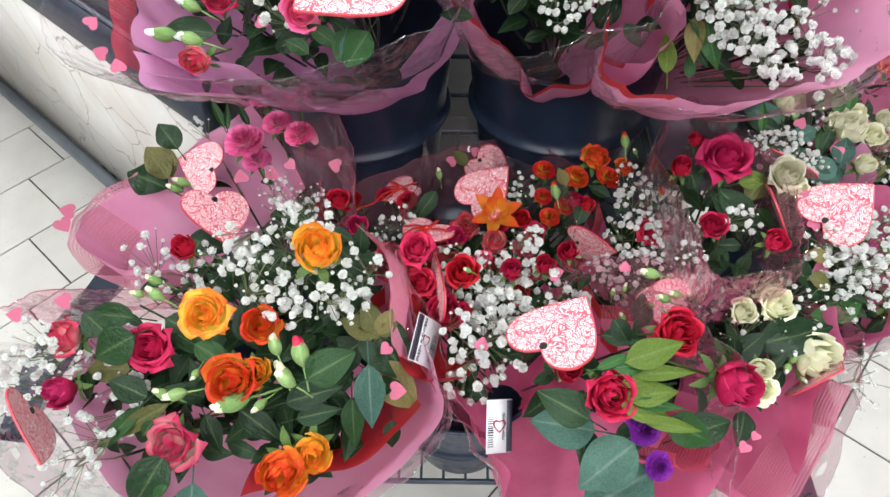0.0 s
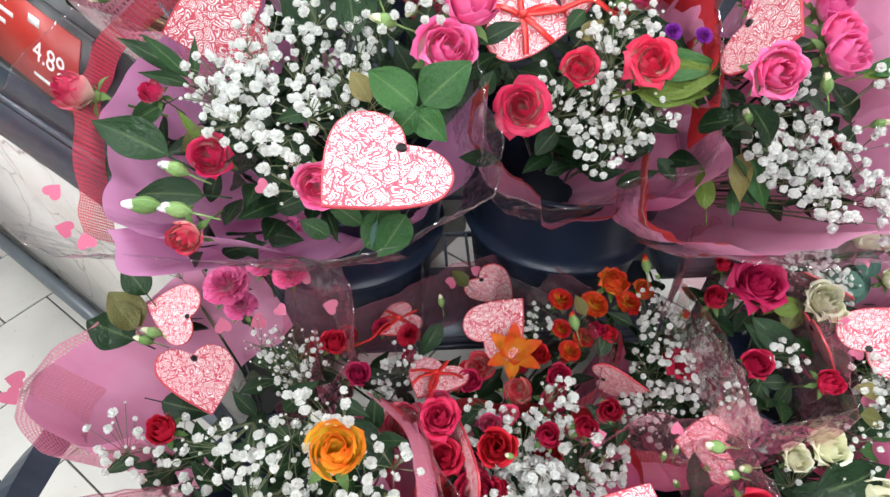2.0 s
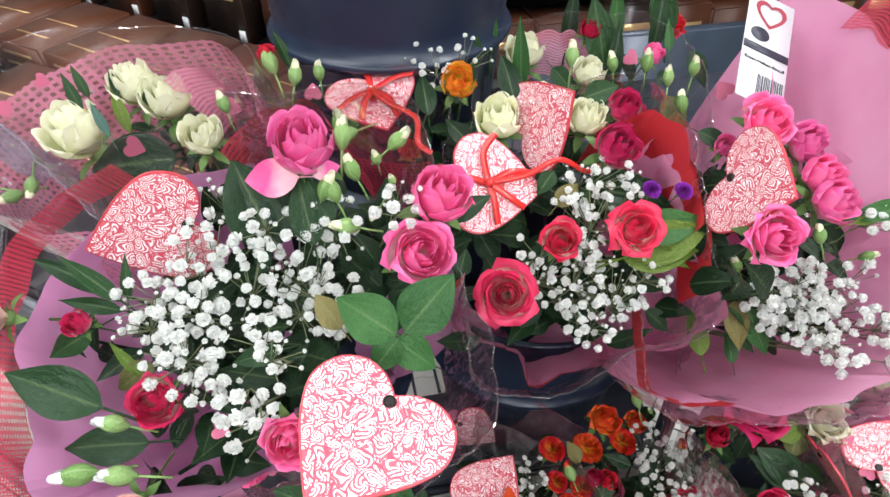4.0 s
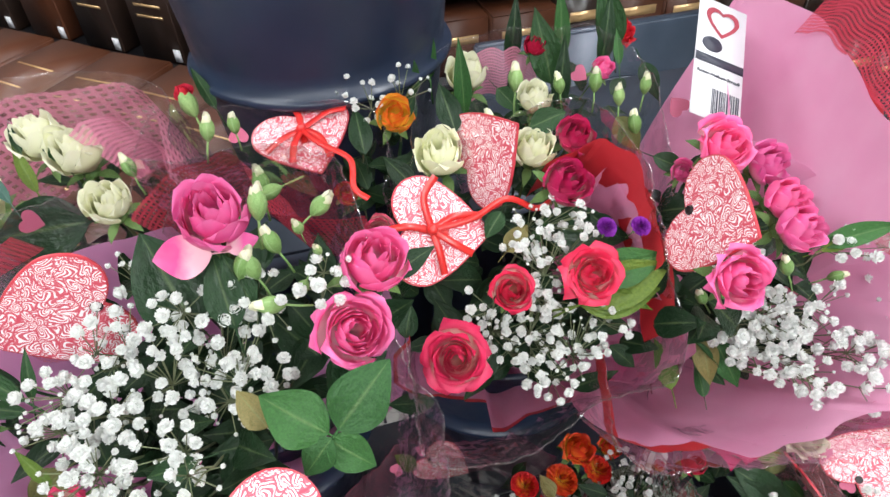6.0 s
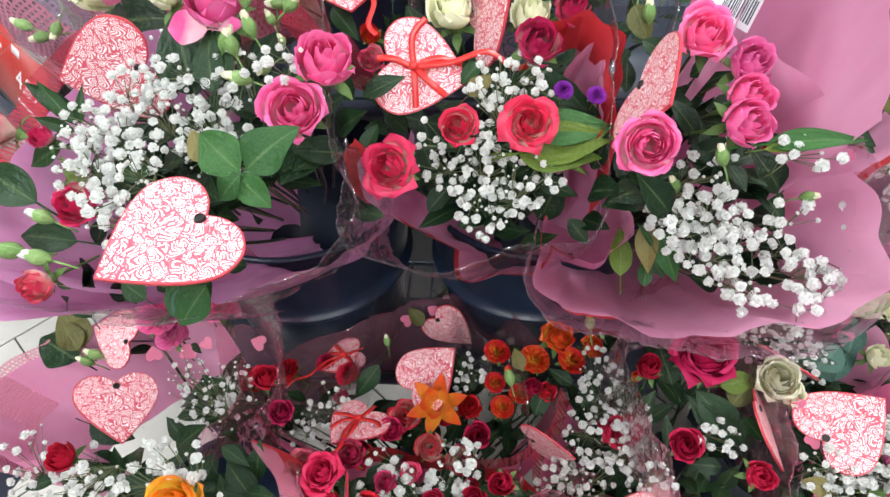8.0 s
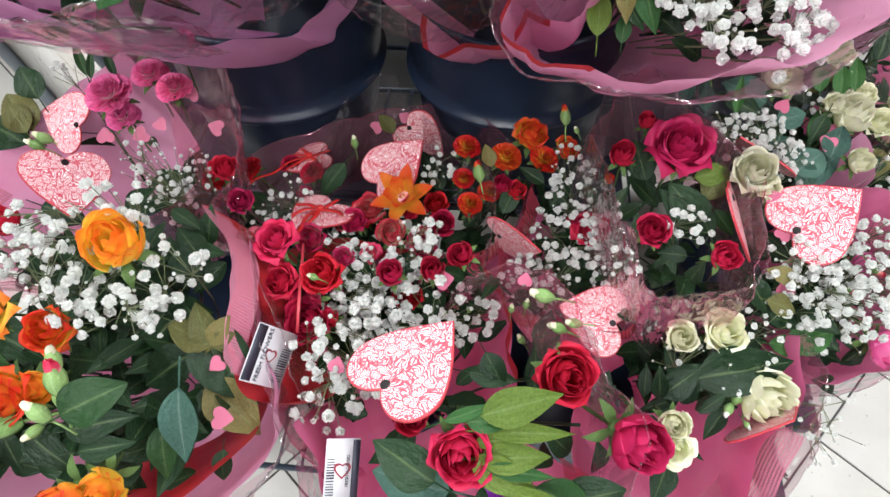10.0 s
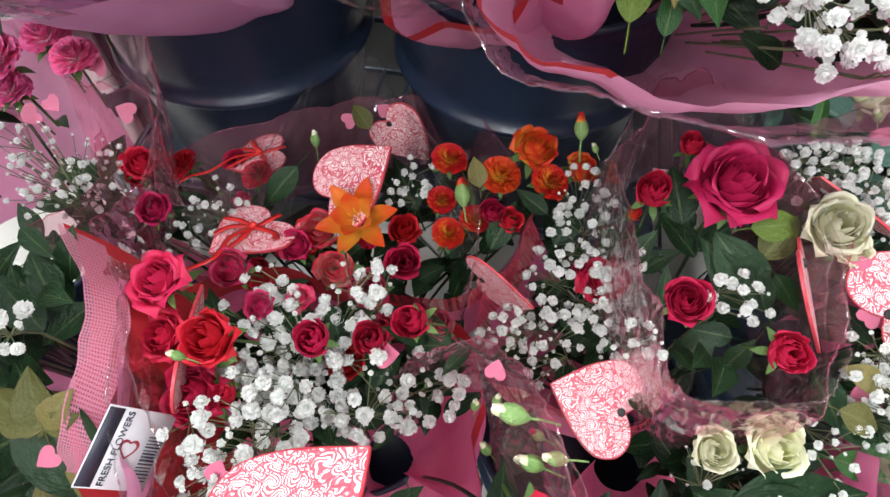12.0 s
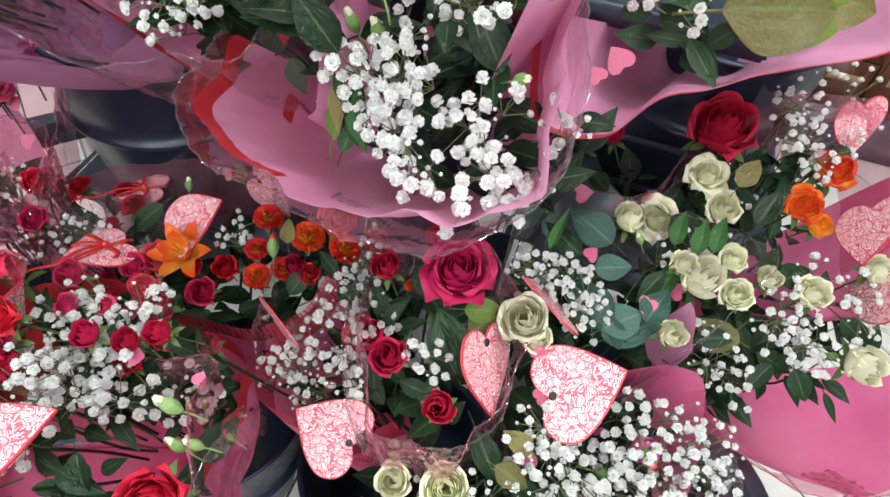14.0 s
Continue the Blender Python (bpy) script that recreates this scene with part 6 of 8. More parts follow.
gap_foliage(lower_orange, ((-0.116, 0.455, 1.017), (-0.193, 0.353, 0.945), (-0.176, 0.364, 0.941), (-0.172, 0.405, 0.962), (-0.228, 0.410, 0.971), (-0.141, 0.291, 0.895), (-0.119, 0.307, 0.892), (-0.298, 0.404, 0.918), (-0.270, 0.325, 0.861), (-0.382, 0.408, 0.929), (-0.406, 0.384, 0.862), (-0.302, 0.542, 0.915), (-0.155, 0.476, 1.003), (-0.115, 0.446, 0.976), (-0.170, 0.445, 0.986), (-0.202, 0.470, 1.000), (-0.312, 0.543, 0.880), (-0.361, 0.553, 0.889), (-0.074, 0.460, 0.987), (-0.094, 0.420, 0.973), (-0.132, 0.489, 1.014), (-0.415, 0.396, 0.920), (-0.450, 0.386, 0.865), (-0.373, 0.316, 0.862),))
# extra dark leaves that deepen the shaded front of this bouquet
gap_foliage(lower_orange, ((-0.200, 0.340, 0.905), (-0.110, 0.355, 0.905), (-0.300, 0.360, 0.880), (-0.150, 0.320, 0.890), (-0.060, 0.385, 0.905), (-0.250, 0.380, 0.915), (-0.080, 0.330, 0.890), (-0.330, 0.400, 0.900), (-0.240, 0.320, 0.870)), each=9, back=0.06)
gap_foliage(lower_orange, ((-0.362, 0.368, 0.848), (-0.337, 0.383, 0.860), (-0.381, 0.406, 0.880), (-0.257, 0.495, 0.930), (-0.140, 0.419, 0.974), (-0.387, 0.295, 0.839),))

lower_centre_back = Bouquet((0.06, 0.7, 0.5), "orange lilies and carnations with card hearts under cellophane", "bouquets in the lower buckets")
heart_tag(lower_centre_back, Matrix(((0.580, -0.692, 0.431, 0.092), (-0.815, -0.488, 0.313, 0.727), (-0.007, -0.533, -0.846, 0.879), (0.000, 0.000, 0.000, 1.000))), 0.085, eyelet=False)
lily(lower_centre_back, (0.074, 0.666, 0.846), 0.036, (-0.1, -0.5, 0.3))
heart_tag(lower_centre_back, Matrix(((0.849, 0.528, -0.022, -0.047), (-0.498, 0.812, 0.304, 0.613), (0.178, -0.248, 0.952, 0.839), (0.000, 0.000, 0.000, 1.000))), 0.075, bow=True, eyelet=False)
heart_tag(lower_centre_back, Matrix(((0.411, 0.892, -0.190, -0.106), (-0.881, 0.442, 0.171, 0.753), (0.236, 0.097, 0.967, 0.783), (0.000, 0.000, 0.000, 1.000))), 0.070, bow=True, eyelet=False)
heart_tag(lower_centre_back, Matrix(((0.575, -0.791, -0.208, 0.105), (0.002, 0.256, -0.967, 0.831), (0.818, 0.556, 0.148, 0.749), (0.000, 0.000, 0.000, 1.000))), 0.075)
carnation(lower_centre_back, "orange", (0.151, 0.681, 0.824), 0.0155)
carnation(lower_centre_back, "orange", (0.143, 0.733, 0.865), 0.0169)
carnation(lower_centre_back, "orange", (0.141, 0.704, 0.842), 0.0140)
rose(lower_centre_back, "red", (0.149, 0.688, 0.799), 0.0116)
bud(lower_centre_back, (0.162, 0.702, 0.840), (0.156, 0.718, 0.858), "orange")
rose(lower_centre_back, "orange", (0.217, 0.756, 0.866), 0.0240, (0, -0.4, 0.3), shape=1)
rose(lower_centre_back, "orange", (0.263, 0.759, 0.845), 0.0175, (0, -0.4, 0.3), shape=1)
bud(lower_centre_back, (0.256, 0.750, 0.894), (0.253, 0.761, 0.909), "orange")
bud(lower_centre_back, (0.271, 0.743, 0.888), (0.267, 0.745, 0.895), "cream")
rose(lower_centre_back, "red", (0.205, 0.702, 0.829), 0.0141, (0, -0.4, 0.4), shape=1)
rose(lower_centre_back, "orange", (0.315, 0.727, 0.830), 0.0095)
rose(lower_centre_back, "red", (0.023, 0.661, 0.810), 0.0209, (0, -0.4, 0.4), shape=1)
rose(lower_centre_back, "magenta", (-0.054, 0.697, 0.805), 0.0117)
rose(lower_centre_back, "red", (0.123, 0.627, 0.850), 0.0179, (0, -0.5, 0.3), shape=1)
rose(lower_centre_back, "red", (-0.191, 0.741, 0.768), 0.0236, (0, -0.4, 0.4), shape=1)
rose(lower_centre_back, "blush", (0.034, 0.666, 0.819), 0.0222, (0, -0.5, 0.3), shape=1)
leaf(lower_centre_back, "broad", "leaf_dark", (0.191, 0.676, 0.814), (0.208, 0.714, 0.843), (0.04, -0.58, 1.06))
leaf(lower_centre_back, "oval", "leaf_olive", (0.174, 0.717, 0.851), (0.165, 0.738, 0.868), (0.07, -0.65, 1.01))
leaf(lower_centre_back, "broad", "leaf_dark", (0.238, 0.708, 0.838), (0.207, 0.723, 0.850), (-0.03, -0.63, 1.03))
leaf(lower_centre_back, "oval", "leaf_dark", (0.111, 0.588, 0.852), (0.113, 0.607, 0.868), (0.18, -0.50, 1.10))
leaf(lower_centre_back, "broad", "leaf_dark", (0.116, 0.711, 0.810), (0.086, 0.750, 0.841), (0.15, -0.61, 1.03))
leaf(lower_centre_back, "broad", "leaf_dark", (-0.082, 0.675, 0.780), (-0.132, 0.688, 0.792), (0.40, -0.51, 1.01))
leaf(lower_centre_back, "broad", "leaf_dark", (-0.011, 0.741, 0.817), (-0.042, 0.704, 0.789), (0.31, -0.61, 0.98))
bud(lower_centre_back, (-0.007, 0.783, 0.800), (-0.009, 0.790, 0.812), "cream")
leaf(lower_centre_back, "oval", "leaf_olive", (0.036, 0.838, 0.779), (0.013, 0.858, 0.794), (0.22, -0.67, 0.95))
gypsophila(lower_centre_back, (((0.116, 0.719, 0.855), 0.020, 16), ((-0.067, 0.670, 0.827), 0.028, 26), ((-0.086, 0.642, 0.805), 0.022, 18), ((-0.187, 0.680, 0.837), 0.034, 36), ((0.107, 0.705, 0.844), 0.017, 10), ((-0.200, 0.656, 0.819), 0.025, 20),), 0.0045)
sheet(lower_centre_back, "red_film", "pink_film", ((-0.201, 0.711, 0.750), (-0.155, 0.781, 0.778), (-0.049, 0.818, 0.804), (0.028, 0.880, 0.786), (0.124, 0.890, 0.791), (0.191, 0.764, 0.845)), "red wrapping paper", v0=0.5)
sheet(lower_centre_back, "paper", "rose_paper", ((-0.225, 0.715, 0.775), (-0.160, 0.660, 0.780), (-0.080, 0.628, 0.782), (0.040, 0.622, 0.792), (0.140, 0.628, 0.796), (0.215, 0.668, 0.800), (0.235, 0.740, 0.815)), "rose wrapping paper", crease=0.005, border="red_net", border_label="red net ribbon", border_at=0.88)
sheet(lower_centre_back, "cellophane", "film", ((-0.090, 0.661, 0.833), (-0.049, 0.683, 0.849), (-0.025, 0.881, 0.813), (0.027, 0.902, 0.829), (0.059, 0.868, 0.801), (0.171, 0.688, 0.867), (0.176, 0.620, 0.814)), "clear cellophane sleeve", v0=0.5)
small_heart(lower_centre_back, (0.012, 0.844, 0.784), 0.0174, (0.25, -0.68, 0.69), 2.0)
small_heart(lower_centre_back, (0.047, 0.857, 0.793), 0.0152, (0.21, -0.70, 0.69), 4.0)
rose(lower_centre_back, "blush", (0.002, 0.653, 0.807), 0.0140, (0, -0.4, 0.4), shape=1)
rose(lower_centre_back, "red", (0.110, 0.682, 0.819), 0.0169, (0, -0.4, 0.4), shape=1)
rose(lower_centre_back, "red", (0.187, 0.703, 0.834), 0.0155, (0, -0.4, 0.4), shape=0)
rose(lower_centre_back, "magenta", (0.019, 0.643, 0.822), 0.0170, (0, -0.4, 0.4), shape=1)
carnation(lower_centre_back, "red", (-0.093, 0.761, 0.786), 0.0143)
carnation(lower_centre_back, "red", (-0.140, 0.742, 0.790), 0.0190)
carnation(lower_centre_back, "red", (-0.055, 0.735, 0.800), 0.0170)
rose(lower_centre_back, "coral", (-0.020, 0.600, 0.840), 0.0200, (0, -0.4, 0.4), shape=1)
rose(lower_centre_back, "blush", (0.070, 0.610, 0.850), 0.0230, (0, -0.4, 0.4), shape=0)
rose(lower_centre_back, "coral", (0.105, 0.585, 0.868), 0.0220, (0, -0.4, 0.4), shape=0)
carnation(lower_centre_back, "orange", (0.190, 0.735, 0.850), 0.0200)
carnation(lower_centre_back, "orange", (0.235, 0.735, 0.850), 0.0190)
carnation(lower_centre_back, "red", (0.082, 0.662, 0.830), 0.0124)
carnation(lower_centre_back, "orange", (0.173, 0.700, 0.826), 0.0143)
rose(lower_centre_back, "red", (-0.019, 0.632, 0.781), 0.0193, (0, -0.4, 0.4), shape=1)
gap_foliage(lower_centre_back, ((0.150, 0.686, 0.802), (0.217, 0.751, 0.872), (0.262, 0.755, 0.849), (0.205, 0.700, 0.833), (0.315, 0.725, 0.833), (0.025, 0.658, 0.815), (-0.052, 0.695, 0.808), (0.124, 0.624, 0.855), (-0.189, 0.737, 0.774), (0.036, 0.663, 0.825), (0.116, 0.719, 0.855), (-0.067, 0.670, 0.827), (-0.086, 0.642, 0.805), (-0.187, 0.680, 0.837), (0.107, 0.705, 0.844), (-0.200, 0.656, 0.819), (0.003, 0.651, 0.810), (0.111, 0.679, 0.823), (0.187, 0.700, 0.838), (0.020, 0.640, 0.826), (-0.018, 0.629, 0.787),), each=4)

lower_centre = Bouquet((0.1, 0.56, 0.5), "red roses and baby's breath with a card heart in pink cellophane", "bouquets in the lower buckets")
heart_tag(lower_centre, Matrix(((0.716, -0.634, 0.291, 0.152), (-0.615, -0.771, -0.166, 0.437), (0.330, -0.060, -0.942, 0.970), (0.000, 0.000, 0.000, 1.000))), 0.090)
heart_tag(lower_centre, Matrix(((0.255, 0.044, 0.966, -0.006), (-0.437, -0.886, 0.156, 0.548), (0.863, -0.462, -0.207, 0.906), (0.000, 0.000, 0.000, 1.000))), 0.088)
rose(lower_centre, "magenta", (0.165, 0.342, 0.949), 0.0277, (0, -0.7, 0.3), shape=1)
rose(lower_centre, "red", (0.243, 0.411, 0.944), 0.0284, (0, -0.5, 0.4), shape=1)
rose(lower_centre, "magenta", (0.300, 0.380, 0.903), 0.0345, (0.3, -0.6, 0.1), shape=0)
rose(lower_centre, "red", (0.127, 0.362, 0.957), 0.0187, (0, -0.5, 0.3), shape=0)
rose(lower_centre, "red", (0.027, 0.499, 0.929), 0.0221, (0, -0.5, 0.4), shape=1)
rose(lower_centre, "blush", (0.163, 0.575, 0.847), 0.0165, (0, -0.4, 0.5), shape=0)
rose(lower_centre, "coral", (0.119, 0.566, 0.842), 0.0158, (0, -0.5, 0.4), shape=0)
rose(lower_centre, "blush", (-0.058, 0.563, 0.862), 0.0310, (-0.1, -0.4, 0.4), shape=1)
rose(lower_centre, "coral", (0.006, 0.499, 0.880), 0.0202, (-0.1, -0.4, 0.4), shape=0)
rose(lower_centre, "red", (0.097, 0.534, 0.840), 0.0176, (0, -0.4, 0.4), shape=1)
rose(lower_centre, "coral", (0.031, 0.551, 0.879), 0.0136, (0, -0.4, 0.4), shape=1)
rose(lower_centre, "red", (0.011, 0.477, 0.877), 0.0261, (0, -0.4, 0.4), shape=1)
rose(lower_centre, "magenta", (-0.026, 0.536, 0.924), 0.0197)
leaf(lower_centre, "oval", "leaf_dark", (0.148, 0.322, 0.930), (0.100, 0.342, 0.948), (-0.19, -0.43, 1.13))
leaf(lower_centre, "broad", "leaf_dark", (0.166, 0.404, 0.950), (0.206, 0.401, 0.946), (-0.21, -0.53, 1.07))
leaf(lower_centre, "oval", "leaf_dark", (0.178, 0.417, 0.961), (0.195, 0.396, 0.943), (-0.23, -0.55, 1.05))
leaf(lower_centre, "wide", "eucalyptus", (0.195, 0.313, 0.903), (0.140, 0.278, 0.875), (-0.25, -0.39, 1.14))
leaf(lower_centre, "wide", "eucalyptus", (0.159, 0.325, 0.901), (0.097, 0.332, 0.909), (-0.20, -0.41, 1.14))
leaf(lower_centre, "wide", "leaf_dark", (0.181, 0.312, 0.890), (0.209, 0.334, 0.907), (-0.23, -0.39, 1.14))
leaf(lower_centre, "round", "eucalyptus", (0.211, 0.292, 0.885), (0.146, 0.262, 0.861), (-0.27, -0.36, 1.14))
leaf(lower_centre, "broad", "leaf_yellow", (0.177, 0.359, 0.973), (0.235, 0.376, 0.986), (-0.24, -0.49, 1.09))
leaf(lower_centre, "lance", "leaf_yellow", (0.183, 0.351, 0.966), (0.246, 0.354, 0.967), (-0.25, -0.48, 1.09))
leaf(lower_centre, "lance", "leaf_yellow", (0.172, 0.343, 0.960), (0.220, 0.352, 0.966), (-0.23, -0.46, 1.10))
leaf(lower_centre, "broad", "leaf_yellow", (0.178, 0.335, 0.953), (0.230, 0.340, 0.956), (-0.24, -0.45, 1.11))
leaf(lower_centre, "lance", "leaf_bright", (0.183, 0.331, 0.949), (0.236, 0.328, 0.945), (-0.25, -0.44, 1.11))
leaf(lower_centre, "lance", "leaf_yellow", (0.194, 0.319, 0.939), (0.252, 0.312, 0.931), (-0.26, -0.42, 1.12))
leaf(lower_centre, "lance", "leaf_bright", (0.151, 0.354, 0.970), (0.188, 0.367, 0.980), (-0.20, -0.49, 1.10))
leaf(lower_centre, "broad", "leaf_bright", (0.167, 0.355, 0.970), (0.204, 0.359, 0.973), (-0.23, -0.49, 1.09))
leaf(lower_centre, "oval", "leaf", (0.222, 0.330, 0.917), (0.271, 0.314, 0.902), (-0.29, -0.42, 1.11))
leaf(lower_centre, "oval", "leaf_dark", (0.245, 0.326, 0.887), (0.296, 0.340, 0.897), (-0.31, -0.39, 1.12))
leaf(lower_centre, "broad", "leaf_yellow", (0.172, 0.335, 0.953), (0.225, 0.317, 0.937), (-0.23, -0.45, 1.11))
carnation(lower_centre, "purple", (0.203, 0.323, 0.911), 0.0164)
carnation(lower_centre, "purple", (0.217, 0.296, 0.888), 0.0150)
carnation(lower_centre, "purple", (0.195, 0.329, 0.917), 0.0109)
bud(lower_centre, (0.232, 0.469, 0.964), (0.216, 0.468, 0.971), "cream")
bud(lower_centre, (0.244, 0.449, 0.947), (0.232, 0.449, 0.954), "cream")
bud(lower_centre, (0.256, 0.454, 0.951), (0.245, 0.452, 0.956), "cream")
bud(lower_centre, (0.036, 0.468, 0.969), (0.030, 0.467, 0.975), "cream")
gypsophila(lower_centre, (((0.060, 0.533, 0.869), 0.034, 56), ((0.045, 0.509, 0.851), 0.032, 50), ((0.094, 0.547, 0.879), 0.023, 24), ((0.109, 0.570, 0.897), 0.023, 20), ((0.083, 0.502, 0.845), 0.025, 34), ((0.149, 0.532, 0.821), 0.029, 30), ((0.173, 0.539, 0.825), 0.019, 14), ((0.026, 0.580, 0.868), 0.022, 14), ((0.057, 0.435, 0.877), 0.041, 44), ((0.038, 0.411, 0.856), 0.032, 24), ((0.069, 0.457, 0.902), 0.038, 36), ((0.124, 0.499, 0.887), 0.036, 26),), 0.0068)
gypsophila(lower_centre, (((0.013, 0.538, 0.875), 0.018, 10), ((-0.011, 0.514, 0.856), 0.016, 8), ((0.018, 0.449, 0.889), 0.019, 10),), 0.0058)
leaf(lower_centre, "broad", "leaf_dark", (0.044, 0.577, 0.853), (0.018, 0.551, 0.834), (0.29, -0.48, 1.08))
leaf(lower_centre, "broad", "leaf_dark", (0.092, 0.583, 0.856), (0.078, 0.550, 0.831), (0.21, -0.49, 1.09))
leaf(lower_centre, "broad", "leaf_dark", (0.003, 0.531, 0.806), (0.046, 0.512, 0.790), (0.34, -0.38, 1.11))
leaf(lower_centre, "oval", "leaf_dark", (0.096, 0.536, 0.871), (0.084, 0.557, 0.887), (0.22, -0.44, 1.12))
sheet(lower_centre, "paper", "rose_paper", ((0.015, 0.405, 0.826), (0.037, 0.366, 0.863), (0.049, 0.321, 0.851), (0.076, 0.266, 0.844), (0.135, 0.236, 0.840), (0.239, 0.251, 0.849), (0.284, 0.319, 0.864)), "pink wrapping paper", crease=0.008)
sheet(lower_centre, "back_paper", "rose_paper", ((-0.060, 0.470, 0.850), (-0.095, 0.545, 0.815), (-0.070, 0.605, 0.800), (0.010, 0.620, 0.815), (0.095, 0.615, 0.815), (0.170, 0.590, 0.810), (0.205, 0.530, 0.815), (0.215, 0.460, 0.835)), "rose wrapping paper", crease=0.005, border="red_paper", border_label="red edge of the wrapping", border_at=0.9)
sheet(lower_centre, "cellophane", "film", ((-0.055, 0.540, 0.929), (-0.022, 0.452, 0.906), (0.013, 0.391, 0.840), (0.031, 0.334, 0.876), (0.064, 0.259, 0.864), (0.142, 0.226, 0.858), (0.283, 0.264, 0.859), (0.298, 0.345, 0.912), (0.268, 0.419, 0.960), (0.263, 0.527, 0.907)), "clear cellophane sleeve", crease=0.01)
sheet(lower_centre, "net_band", "red_net", ((0.230, 0.301, 0.905), (0.246, 0.289, 0.894), (0.288, 0.321, 0.872), (0.278, 0.345, 0.886)), "red net ribbon", v0=0.8)
small_heart(lower_centre, (0.049, 0.427, 0.896), 0.0148, (-0.04, -0.53, 0.85), 3.0)
small_heart(lower_centre, (0.137, 0.519, 0.904), 0.0180, (-0.15, -0.61, 0.78), 2.0)
rose(lower_centre, "coral", (0.054, 0.569, 0.868), 0.0106)
rose(lower_centre, "red", (-0.022, 0.509, 0.894), 0.0182)
rose(lower_centre, "magenta", (0.084, 0.522, 0.901), 0.0182, (0, -0.4, 0.4), shape=0)
rose(lower_centre, "red", (0.124, 0.527, 0.905), 0.0166, (0, -0.4, 0.4), shape=0)
rose(lower_centre, "red", (0.032, 0.479, 0.883), 0.0124)
bud(lower_centre, (0.125, 0.541, 0.874), (0.115, 0.543, 0.882), "cream")
bud(lower_centre, (0.159, 0.533, 0.822), (0.162, 0.534, 0.828), "cream")
sheet(lower_centre, "pink_flap", "pink_film", ((0.157, 0.520, 0.904), (0.210, 0.536, 0.916), (0.240, 0.470, 0.978), (0.266, 0.425, 0.952)), "pink cellophane flap", v0=0.75)
sheet(lower_centre, "pink_flap", "pink_film", ((-0.063, 0.542, 0.932), (-0.041, 0.459, 0.900), (0.001, 0.387, 0.863), (0.051, 0.337, 0.844)), "pink cellophane flap", v0=0.75)
gap_foliage(lower_centre, ((0.163, 0.338, 0.956), (0.240, 0.406, 0.950), (0.296, 0.376, 0.911), (0.126, 0.359, 0.961), (0.027, 0.494, 0.935), (0.163, 0.572, 0.852), (0.120, 0.564, 0.846), (-0.083, 0.583, 0.816), (0.008, 0.497, 0.885), (0.098, 0.532, 0.845), (0.032, 0.549, 0.883), (0.012, 0.472, 0.883), (-0.025, 0.532, 0.928), (0.060, 0.533, 0.869), (0.045, 0.509, 0.851), (0.094, 0.547, 0.879), (0.109, 0.570, 0.897), (0.083, 0.502, 0.845), (0.149, 0.532, 0.821), (0.173, 0.539, 0.825), (0.026, 0.580, 0.868), (0.057, 0.435, 0.877), (0.038, 0.411, 0.856), (0.069, 0.457, 0.902),), each=4)
gap_foliage(lower_centre, ((0.124, 0.499, 0.887), (0.013, 0.538, 0.875), (-0.011, 0.514, 0.856), (0.018, 0.449, 0.889), (0.055, 0.568, 0.871), (-0.022, 0.505, 0.899), (0.084, 0.518, 0.905), (0.124, 0.524, 0.909), (0.033, 0.477, 0.886),), each=4)

lower_red = Bouquet((0.36, 0.66, 0.5), "red roses with dense baby's breath and card hearts in cellophane", "bouquets in the lower buckets")
rose(lower_red, "magenta", (0.375, 0.702, 0.916), 0.0336, (0, -0.4, 0.6), shape=2)
rose(lower_red, "red", (0.310, 0.677, 0.921), 0.0194, (0, -0.4, 0.5), shape=0)
rose(lower_red, "red", (0.341, 0.603, 0.893), 0.0204, (-0.1, -0.4, 0.4), shape=1)
rose(lower_red, "magenta", (0.402, 0.567, 0.905), 0.0201, (0, -0.5, 0.3), shape=0)
rose(lower_red, "red", (0.340, 0.730, 0.921), 0.0141, (0, -0.3, 0.4), shape=0)
rose(lower_red, "red", (0.292, 0.653, 0.825), 0.0196, (0, -0.4, 0.4))
rose(lower_red, "red", (0.276, 0.662, 0.822), 0.0137)
rose(lower_red, "red", (0.152, 0.541, 0.916), 0.0173, (0, -0.4, 0.4), shape=0)
heart_tag(lower_red, Matrix(((0.189, 0.962, -0.198, 0.257), (0.951, -0.129, 0.279, 0.561), (0.243, -0.241, -0.940, 0.804), (0.000, 0.000, 0.000, 1.000))), 0.078)
heart_tag(lower_red, Matrix(((0.344, -0.372, 0.862, 0.447), (0.735, 0.678, -0.000, 0.594), (-0.584, 0.634, 0.507, 0.864), (0.000, 0.000, 0.000, 1.000))), 0.085)
heart_tag(lower_red, Matrix(((0.459, 0.729, 0.508, 0.436), (-0.794, 0.080, 0.603, 0.712), (0.399, -0.680, 0.615, 0.927), (0.000, 0.000, 0.000, 1.000))), 0.075, eyelet=False)
heart_tag(lower_red, Matrix(((0.298, -0.816, 0.495, 0.236), (0.006, 0.520, 0.854, 0.615), (-0.955, -0.252, 0.159, 0.828), (0.000, 0.000, 0.000, 1.000))), 0.070)
leaf(lower_red, "broad", "leaf_dark", (0.403, 0.624, 0.861), (0.357, 0.663, 0.892), (-0.30, -0.53, 1.04))
leaf(lower_red, "oval", "leaf_dark", (0.407, 0.632, 0.867), (0.366, 0.668, 0.896), (-0.31, -0.55, 1.03))
leaf(lower_red, "oval", "leaf_olive", (0.403, 0.656, 0.886), (0.424, 0.686, 0.909), (-0.31, -0.59, 1.00))
leaf(lower_red, "broad", "leaf_dark", (0.413, 0.625, 0.861), (0.393, 0.658, 0.888), (-0.32, -0.53, 1.03))
